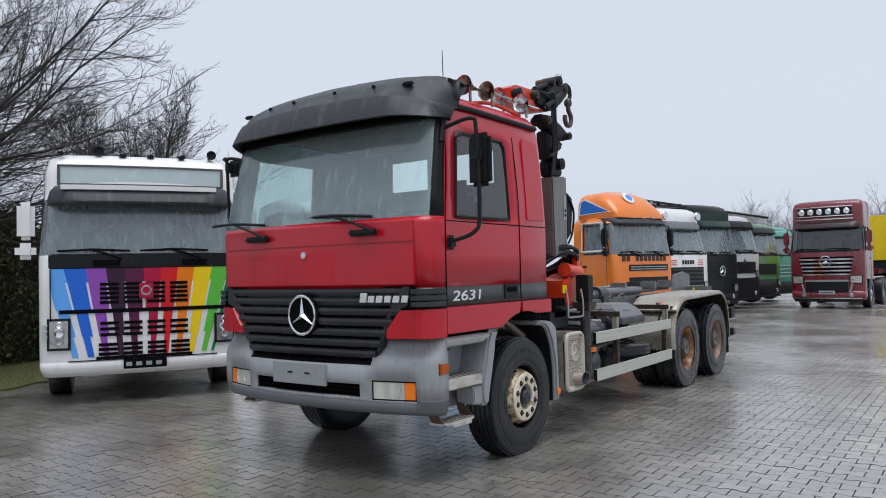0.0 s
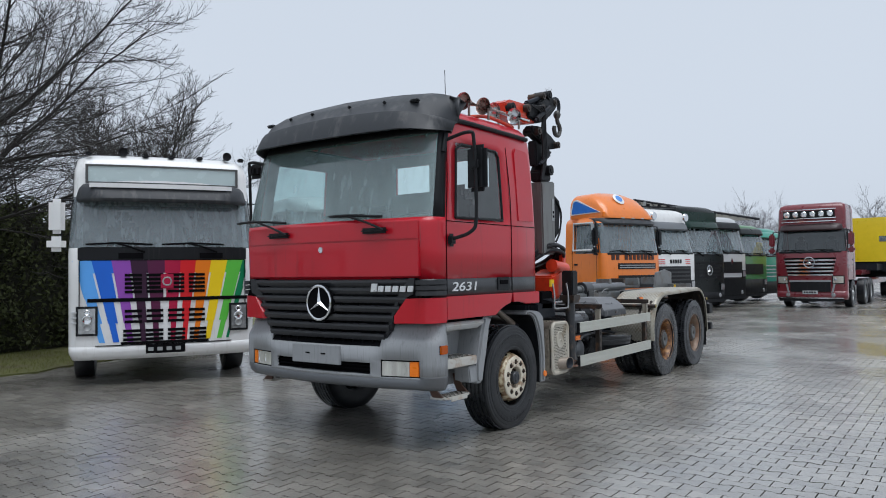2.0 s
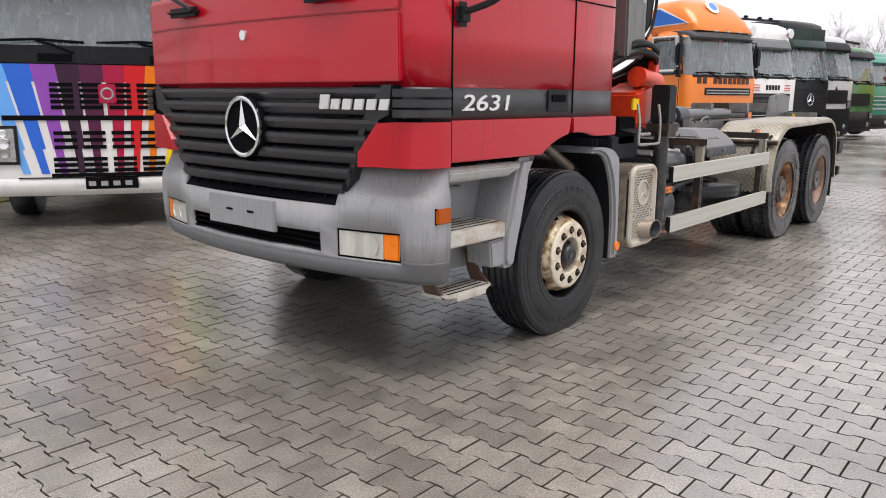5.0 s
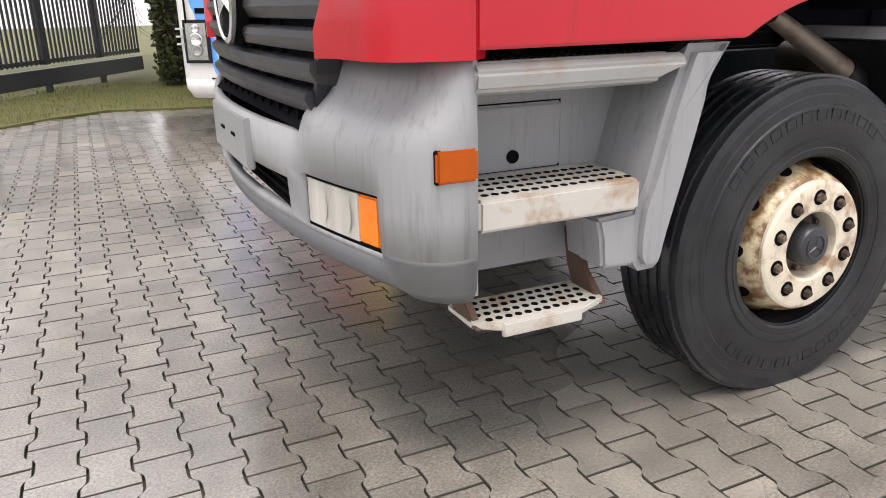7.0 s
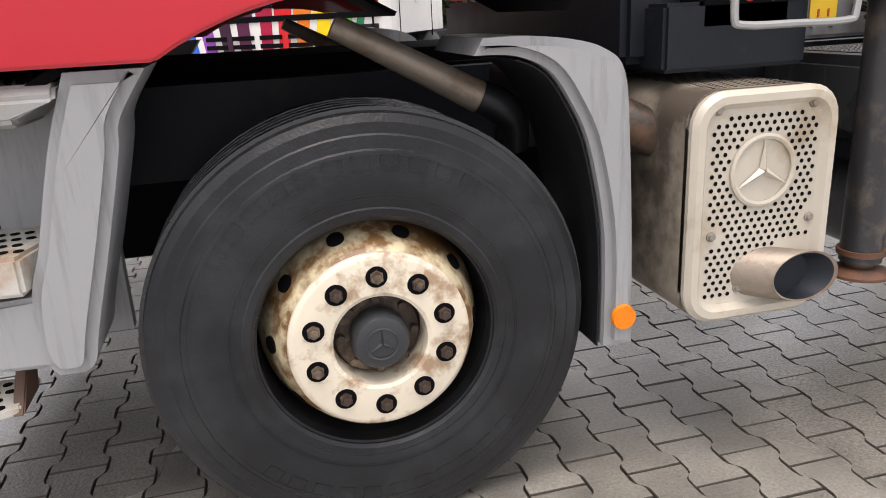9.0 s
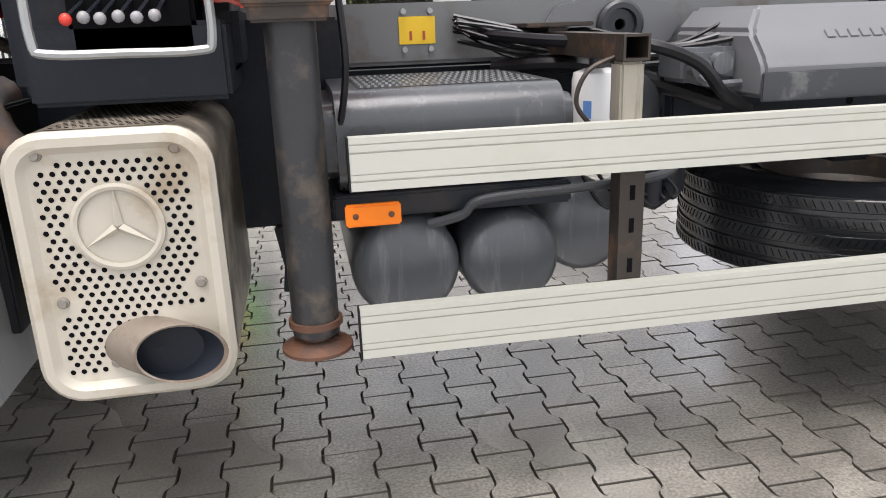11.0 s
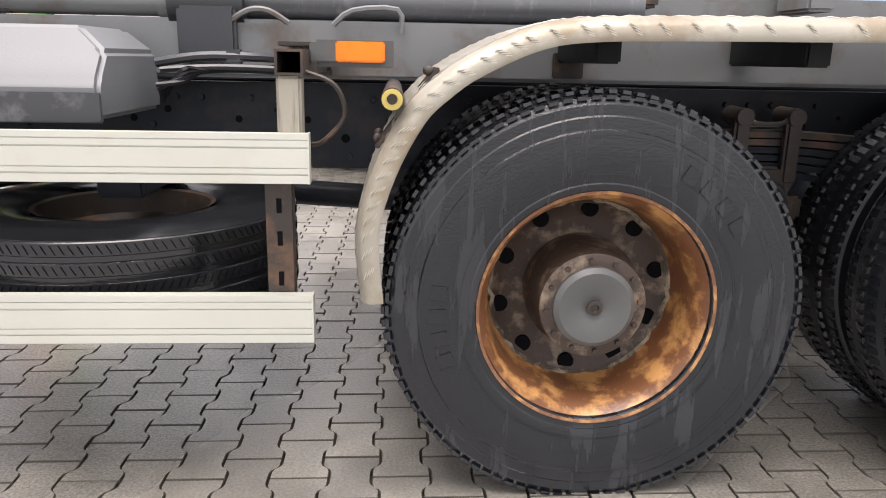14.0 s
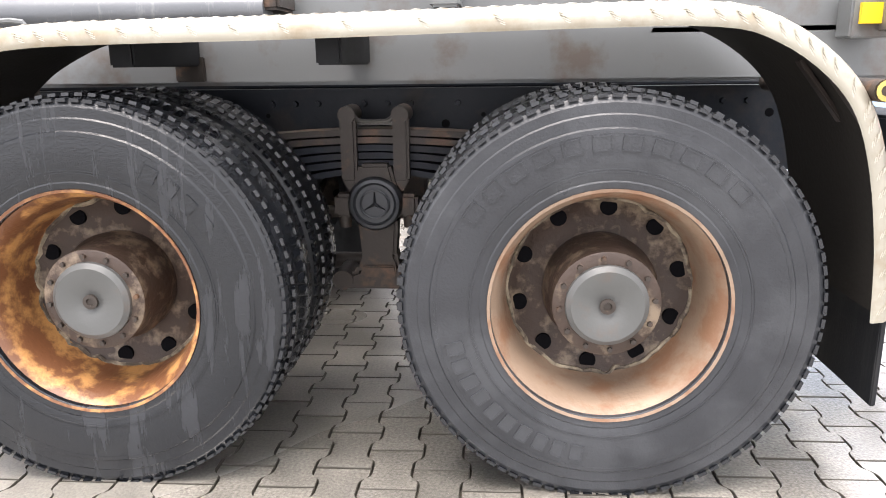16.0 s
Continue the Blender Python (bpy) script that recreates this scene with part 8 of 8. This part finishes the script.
for k in range(30000):
    x = rng.uniform(-1.0, 6.5)
    top = 2.6 + 0.5 * math.sin(x * 1.3) + 0.3 * math.sin(x * 3.1)
    z = rng.uniform(0.1, top)
    y = 11.2 + rng.uniform(-0.75, 0.2) + 0.1 * math.sin(x * 5 + z * 4) + 0.25 * x
    s = rng.uniform(0.03, 0.075)
    n1 = Vector((rng.gauss(0, 1), rng.gauss(0, 1), rng.gauss(0, 1))).normalized()
    n2 = n1.cross(Vector((rng.gauss(0, 1), rng.gauss(0, 1), rng.gauss(0, 1)))).normalized()
    c = Vector((x, y, z))
    i = len(verts)
    verts += [c - n1 * s, c + n2 * s * 0.5, c + n1 * s, c - n2 * s * 0.5]
    faces.append((i, i + 1, i + 2, i + 3))
me = bpy.data.meshes.new("hedge")
me.from_pydata(verts, [], faces)
me.materials.append(mat("hedge_leaf", (0.055, 0.064, 0.026), 0.7, 0, 0.4, 1.2, 0, isl=0.5, spec=0.2))
hedge = tagged(new("hedge", me), "dense dark winter hedge at the yard edge", "hedge", "", "stuff")
# solid dark core behind the leaves, painting the hedge's shaded depth
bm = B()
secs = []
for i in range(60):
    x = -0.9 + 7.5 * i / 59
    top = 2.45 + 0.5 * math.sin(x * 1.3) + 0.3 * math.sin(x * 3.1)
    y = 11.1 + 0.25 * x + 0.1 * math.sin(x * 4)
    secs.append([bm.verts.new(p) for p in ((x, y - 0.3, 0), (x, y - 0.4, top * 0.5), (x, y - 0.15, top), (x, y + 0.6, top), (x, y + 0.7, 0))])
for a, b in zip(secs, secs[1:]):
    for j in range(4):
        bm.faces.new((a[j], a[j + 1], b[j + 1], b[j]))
part("hedge_inner", bm, mat("hedge_core_shade", (0.018, 0.018, 0.01), 0.9, 0, 0.5, 3, 0.8, 20), hedge)

BARK = mat("bark", (0.028, 0.025, 0.023), 0.8, 0, 0.3, 6, 0.4, 30)


def bare_tree(name, m, height, seed, spread=0.75, depth=6, label="", material=None, r0=None, first=0.3):
    """A leafless tree: tapered trunk and limbs that fork down to fine twigs."""
    rng = random.Random(seed)
    V, F = [], []
    trunkV, trunkF = [], []

    def limb(V, F, pts, r_a, r_b, k):
        base = len(V)
        n = len(pts)
        for i, p in enumerate(pts):
            d = (pts[min(i + 1, n - 1)] - pts[max(i - 1, 0)]).normalized()
            a = d.cross(Vector((0.3, 0.5, 0.8))).normalized()
            b = d.cross(a)
            r = r_a + (r_b - r_a) * i / (n - 1)
            V.extend([p + r * (math.cos(2 * math.pi * j / k) * a + math.sin(2 * math.pi * j / k) * b) for j in range(k)])
        for i in range(n - 1):
            for j in range(k):
                F.append((base + i * k + j, base + i * k + (j + 1) % k, base + (i + 1) * k + (j + 1) % k, base + (i + 1) * k + j))

    def grow(p, d, length, r, lev):
        n = 5 if lev < 3 else 4
        pts, q, dd = [p], p, d
        for i in range(n):
            dd = (dd + Vector((rng.gauss(0, 0.16), rng.gauss(0, 0.16), rng.gauss(0, 0.1) + 0.03))).normalized()
            q = q + dd * (length / n)
            pts.append(q)
        tr_ = lev == 0
        limb(trunkV if tr_ else V, trunkF if tr_ else F, pts, r, r * (0.6 if lev < depth else 0.35), 8 if lev < 2 else (5 if lev < 4 else 3))
        if lev >= depth:
            return
        kids = rng.choice((4, 5)) if lev == 0 else rng.choice((3, 4)) if lev < 4 else rng.choice((3, 4))
        for c in range(kids):
            t = 1.0 if c == 0 else rng.uniform(0.3, 0.95)
            idx = min(int(t * n), n)
            axis = Vector((rng.gauss(0, 1), rng.gauss(0, 1), rng.gauss(0, 0.4))).normalized()
            nd = (dd * (1.0 if c == 0 else 0.75) + axis * spread * (0.5 if c == 0 else 1.0)).normalized()
            grow(pts[idx], nd, length * rng.uniform(0.62, 0.82), r * rng.uniform(0.48, 0.66), lev + 1)

    grow(Vector((0, 0, -0.1)), Vector((0, 0, 1)), height * first, r0 or height * 0.022, 0)
    t = thing(name, m, label, "tree")
    for nm, vv, ff in (("trunk", trunkV, trunkF), ("crown", V, F)):
        me = bpy.data.meshes.new(nm)
        me.from_pydata(vv, [], ff)
        me.materials.append(material or BARK)
        me.polygons.foreach_set("use_smooth", [True] * len(me.polygons))
        o = new(nm, me)
        o.parent = t
    return t




def wide_tree(name, m, seed, fork, limbs, reach, lift, label, r0):
    """A leafless tree whose long limbs carry side branches, twigs and twiglets along their whole length."""
    rng = random.Random(seed)
    V, F, tV, tF = [], [], [], []

    def pipe(V, F, pts, ra, rb, k):
        base, n = len(V), len(pts)
        for i, p in enumerate(pts):
            d = (pts[min(i + 1, n - 1)] - pts[max(i - 1, 0)]).normalized()
            a = d.cross(Vector((0.31, 0.52, 0.79))).normalized()
            b = d.cross(a)
            r = ra + (rb - ra) * i / (n - 1)
            V.extend([p + r * (math.cos(2 * math.pi * j / k) * a + math.sin(2 * math.pi * j / k) * b) for j in range(k)])
        for i in range(n - 1):
            for j in range(k):
                F.append((base + i * k + j, base + i * k + (j + 1) % k, base + (i + 1) * k + (j + 1) % k, base + (i + 1) * k + j))

    def way(p, d, length, n, wob, rise):
        pts = [p]
        for i in range(n):
            d = (d + Vector((rng.gauss(0, wob), rng.gauss(0, wob), rng.gauss(0, wob) + rise))).normalized()
            p = p + d * (length / n)
            pts.append(p)
        return pts

    def grow(pts, r, lev):
        pipe(V, F, pts, r, r * 0.28, (7, 5, 4, 3)[lev])
        if lev == 3:
            return
        n = len(pts) - 1
        length = sum((b - a).length for a, b in zip(pts, pts[1:]))
        count = (15, 10, 6)[lev]
        for c in range(count):
            t = (0.14, 0.12, 0.2)[lev] + (0.97 - 0.14) * (c + rng.uniform(0.1, 0.9)) / count
            i = min(int(t * n), n - 1)
            p = pts[i].lerp(pts[i + 1], t * n - i)
            d = (pts[i + 1] - pts[i]).normalized()
            side = d.cross(Vector((rng.gauss(0, 0.6), rng.gauss(0, 0.6), 1))).normalized() * (1 if c % 2 else -1)
            nd = (d + side * rng.uniform(0.55, 1.05) + Vector((0, 0, rng.uniform(-0.25, 0.35)))).normalized()
            ln = length * (0.5 - 0.3 * t) * rng.uniform(0.7, 1.3) * (1.0, 1.05, 1.1)[lev]
            if lev < 2 and c == count - 1:
                nd, ln = (d + side * 0.2).normalized(), length * 0.25
            grow(way(p, nd, ln, (6, 5, 3)[lev], 0.1, 0.03), max(0.0052, r * (1 - 0.6 * t) * 0.47), lev + 1)

    pipe(tV, tF, way(Vector((0, 0, -0.1)), Vector((0, 0, 1)), fork + 0.1, 6, 0.03, 0.02), r0, r0 * 0.75, 10)
    for k in range(limbs):
        az = 2 * math.pi * (k + rng.uniform(-0.3, 0.3)) * 0.382
        el = radians(lift[0] + (lift[1] - lift[0]) * rng.random())
        d = Vector((math.cos(az) * math.cos(el), math.sin(az) * math.cos(el), math.sin(el)))
        grow(way(Vector(tV[-1]) + Vector((0, 0, -rng.uniform(0, 0.3) * fork)), d, reach * rng.uniform(0.8, 1.1), 10, 0.085, 0.008), r0 * rng.uniform(0.17, 0.34), 0)
    t = thing(name, m, label, "tree")
    for nm, vv, ff in (("trunk", tV, tF), ("crown", V, F)):
        me = bpy.data.meshes.new(nm)
        me.from_pydata(vv, [], ff)
        me.materials.append(BARK)
        me.polygons.foreach_set("use_smooth", [True] * len(me.polygons))
        o = new(nm, me)
        o.parent = t


wide_tree("bare_tree", pose(-0.4, 13.6, 0, 0, 0, 0), 5, 3.0, 32, 7.3, (-10, 50), "large spreading leafless tree behind the hedge", 0.22)
wide_tree("bare_tree", pose(7.6, 17.0, 0, 0, 0, 10), 8, 3.3, 15, 5.0, (35, 82), "leafless tree with upswept twigs behind the striped truck", 0.14)
# distance haze is put into this pale bark colour
FARB = mat("haze_pale_bark", (0.36, 0.36, 0.38), 0.9, 0, 0.2)
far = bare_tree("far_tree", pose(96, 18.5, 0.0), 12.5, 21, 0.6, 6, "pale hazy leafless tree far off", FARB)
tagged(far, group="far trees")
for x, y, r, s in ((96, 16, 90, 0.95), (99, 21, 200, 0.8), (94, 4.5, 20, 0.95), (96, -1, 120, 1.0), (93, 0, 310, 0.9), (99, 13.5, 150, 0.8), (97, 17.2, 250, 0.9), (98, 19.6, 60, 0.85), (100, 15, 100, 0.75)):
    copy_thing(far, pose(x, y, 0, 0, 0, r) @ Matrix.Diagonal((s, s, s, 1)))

# long shed roof behind the row of trucks
shed = thing("shed", None, "long grey open canopy with a slanting ribbed roof", "building")
CANOPY = mat("canopy_sheet", (0.62, 0.62, 0.6), 0.6, 0, 0.1)
QA, QB, QC, QD = Vector((60, 10, 5.6)), Vector((60, 21, 7.95)), Vector((75, 24.5, 6.3)), Vector((75, 13.35, 6.5))
bm = B()
quad = [bm.verts.new(p) for p in (QA, QB, QC, QD)] + [bm.verts.new(p + Vector((0, 0, 0.1))) for p in (QA, QB, QC, QD)]
for f in ((0, 1, 2, 3), (4, 5, 6, 7), (0, 1, 5, 4), (1, 2, 6, 5), (2, 3, 7, 6), (3, 0, 4, 7)):
    bm.faces.new([quad[i] for i in f])
bmesh.ops.recalc_face_normals(bm, faces=bm.faces[:])
part("roof", bm, CANOPY, shed)
for k in range(16):
    bm = B()
    t = (k + 0.5) / 16
    tube(bm, [QA.lerp(QB, t) - Vector((0, 0, 0.08)), QD.lerp(QC, t) - Vector((0, 0, 0.08))], 0.07, 6, 0)
    part("roof_rib", bm, HUB, shed)
bm = B()
tube(bm, [QA, QB], 0.1, 6, 0)
part("roof_edge", bm, FRAME, shed)
for p in (QA.lerp(QB, 0.35), QA.lerp(QB, 0.9), QD.lerp(QC, 0.3), QD.lerp(QC, 0.9)):
    bm = B()
    box(bm, (p.x, p.y, p.z / 2), (0.25, 0.25, p.z), 0.01)
    part("shed_post", bm, ZINC, shed)

# ---- paving stones ----


def paver_material(name, per_object):
    m = bpy.data.materials.new(name)
    m.use_nodes = True
    n, l = m.node_tree.nodes, m.node_tree.links
    b = n["Principled BSDF"]
    geo = n.new("ShaderNodeNewGeometry")
    if per_object:
        inf = n.new("ShaderNodeObjectInfo")
        rnd = inf.outputs["Random"]
    else:
        rnd = geo.outputs["Random Per Island"]
    def noise_tex(scale, detail=5):
        t = n.new("ShaderNodeTexNoise")
        t.inputs["Scale"].default_value, t.inputs["Detail"].default_value = scale, detail
        l.new(geo.outputs["Position"], t.inputs["Vector"])
        return t.outputs["Fac"]
    big, mid, grain = noise_tex(0.7), noise_tex(7), noise_tex(110, 4)
    ramp = n.new("ShaderNodeValToRGB")
    ramp.color_ramp.elements[0].color = (0.168, 0.158, 0.138, 1)
    ramp.color_ramp.elements[1].color = (0.248, 0.233, 0.203, 1)
    l.new(rnd, ramp.inputs[0])
    def scaled(src, lo, hi, a=0.3, c=0.7):
        r = n.new("ShaderNodeMapRange")
        r.inputs[1].default_value, r.inputs[2].default_value = a, c
        r.inputs[3].default_value, r.inputs[4].default_value = lo, hi
        l.new(src, r.inputs[0])
        return r.outputs[0]
    col = ramp.outputs[0]
    for f in (scaled(big, 0.62, 1.25), scaled(mid, 0.78, 1.22), scaled(grain, 0.6, 1.4)):
        mx = n.new("ShaderNodeMix")
        mx.data_type, mx.blend_type = "RGBA", "MULTIPLY"
        mx.inputs[0].default_value = 1
        l.new(col, mx.inputs[6])
        l.new(f, mx.inputs[7])
        col = mx.outputs[2]
    speck = n.new("ShaderNodeMix")
    speck.data_type = "RGBA"
    speck.inputs[7].default_value = (0.5, 0.47, 0.41, 1)
    l.new(scaled(noise_tex(190, 2), 0.0, 0.6, 0.66, 0.74), speck.inputs[0])
    l.new(col, speck.inputs[6])
    col = speck.outputs[2]
    l.new(col, b.inputs["Base Color"])
    l.new(scaled(mid, 0.35, 0.6), b.inputs["Roughness"])
    b.inputs["Specular IOR Level"].default_value = 0.45
    b.inputs["Coat Weight"].default_value = 1.0
    l.new(scaled(noise_tex(0.35, 3), 0.13, 0.32, 0.35, 0.65), b.inputs["Coat Roughness"])
    b.inputs["Coat IOR"].default_value = 2.5
    bp = n.new("ShaderNodeBump")
    bp.inputs["Strength"].default_value, bp.inputs["Distance"].default_value = 0.9, 0.005
    l.new(grain, bp.inputs["Height"])
    bp2 = n.new("ShaderNodeBump")
    bp2.inputs["Strength"].default_value, bp2.inputs["Distance"].default_value = 0.2, 0.012
    l.new(mid, bp2.inputs["Height"])
    l.new(bp.outputs[0], bp2.inputs["Normal"])
    l.new(bp2.outputs[0], b.inputs["Normal"])
    bp3 = n.new("ShaderNodeBump")
    bp3.inputs["Strength"].default_value, bp3.inputs["Distance"].default_value = 0.3, 0.008
    l.new(mid, bp3.inputs["Height"])
    l.new(bp3.outputs[0], b.inputs["Coat Normal"])
    return m


PAV_O, PAV_S = paver_material("wet_paver", True), paver_material("wet_paver_field", False)
PX, PY, AMP, GAP = 0.1405, 0.2115, 0.012, 0.0036
# right-hand edge of a stone along its length, and its mirror
EDGE = [(-0.5, 1), (-0.34, 1), (-0.27, 0.55), (-0.2, -0.65), (-0.13, -1), (0.13, -1), (0.2, -0.65), (0.27, 0.55), (0.34, 1), (0.5, 1)]


def outline(inset):
    r = [(PX / 2 + AMP * s - GAP - inset, t * (PY - 2 * GAP - 2 * inset)) for t, s in EDGE]
    return r + [(-x, y) for x, y in r[::-1]]


TOP, LOW = outline(0.0012), outline(0.0)
K = len(TOP)
base_v = np.array([(x, y, 0.0) for x, y in TOP] + [(x, y, -0.0016) for x, y in LOW] + [(x, y, -0.022) for x, y in LOW])
SIDE = [0] + [1] * (2 * K)
JOINT = mat("dark_joint", (0.09, 0.083, 0.07), 0.5, 0, 0.4, 12, 0.3, 60, spec=0.3)
base_f = [tuple(range(K))] + [(i + K, (i + 1) % K + K, (i + 1) % K, i) for i in range(K)] + [(i + 2 * K, (i + 1) % K + 2 * K, (i + 1) % K + K, i + K) for i in range(K)]


rng = random.Random(77)
near, field = [], []
for i in range(-24, int(32 / PX)):
    x = -5.6 + i * PX
    for j in range(-12, int(14.8 / PY)):
        y = -6.4 + j * PY + (PY / 2 if i % 2 else 0)
        if on_lawn(x, y):
            continue
        (near if 0.9 < x < 5.6 and -2.0 < y < -0.25 and len(near) < 300 else field).append((x, y))
n = len(field)
V = np.zeros((n, len(base_v), 3))
for k, (x, y) in enumerate(field):
    tx, ty, dz = rng.gauss(0, 0.003), rng.gauss(0, 0.003), rng.gauss(0, 0.0009)
    v = base_v.copy()
    v[:, 2] += tx * v[:, 0] + ty * v[:, 1] + dz
    v[:, 0] += x
    v[:, 1] += y
    V[k] = v
F = [tuple(c + k * len(base_v) for c in f) for k in range(n) for f in base_f]
me = bpy.data.meshes.new("paving_stones")
me.from_pydata(V.reshape(-1, 3).tolist(), [], F)
me.materials.append(PAV_S)
me.materials.append(JOINT)
me.polygons.foreach_set("material_index", SIDE * n)
field_ob = tagged(new("paving_stones", me), "", "", "", "stuff")
field_ob.parent = ground
bed = B()
bed.faces.new([bed.verts.new((x, y, -0.019)) for x, y in ((-9.05, -9.0), (26.35, -9.0), (26.35, 8.6), (-9.05, 8.6))])
bedo = part("joint_sand", bed, mat("joint_sand", (0.075, 0.068, 0.056), 0.9, 0, 0.4, 12, 0.5, 60, spec=0.1), ground)
meshes = []
for q in range(4):
    me = bpy.data.meshes.new("paving_stone")
    v = base_v.copy()
    v[:, 2] += rng.gauss(0, 0.006) * v[:, 0] + rng.gauss(0, 0.006) * v[:, 1]
    me.from_pydata(v.tolist(), [], base_f)
    me.materials.append(PAV_O)
    me.materials.append(JOINT)
    me.polygons.foreach_set("material_index", SIDE)
    meshes.append(me)
for k, (x, y) in enumerate(near):
    o = new("paving_stone", meshes[rng.randrange(4)])
    o.location = (x, y, rng.gauss(0, 0.0008))
    o.parent = ground
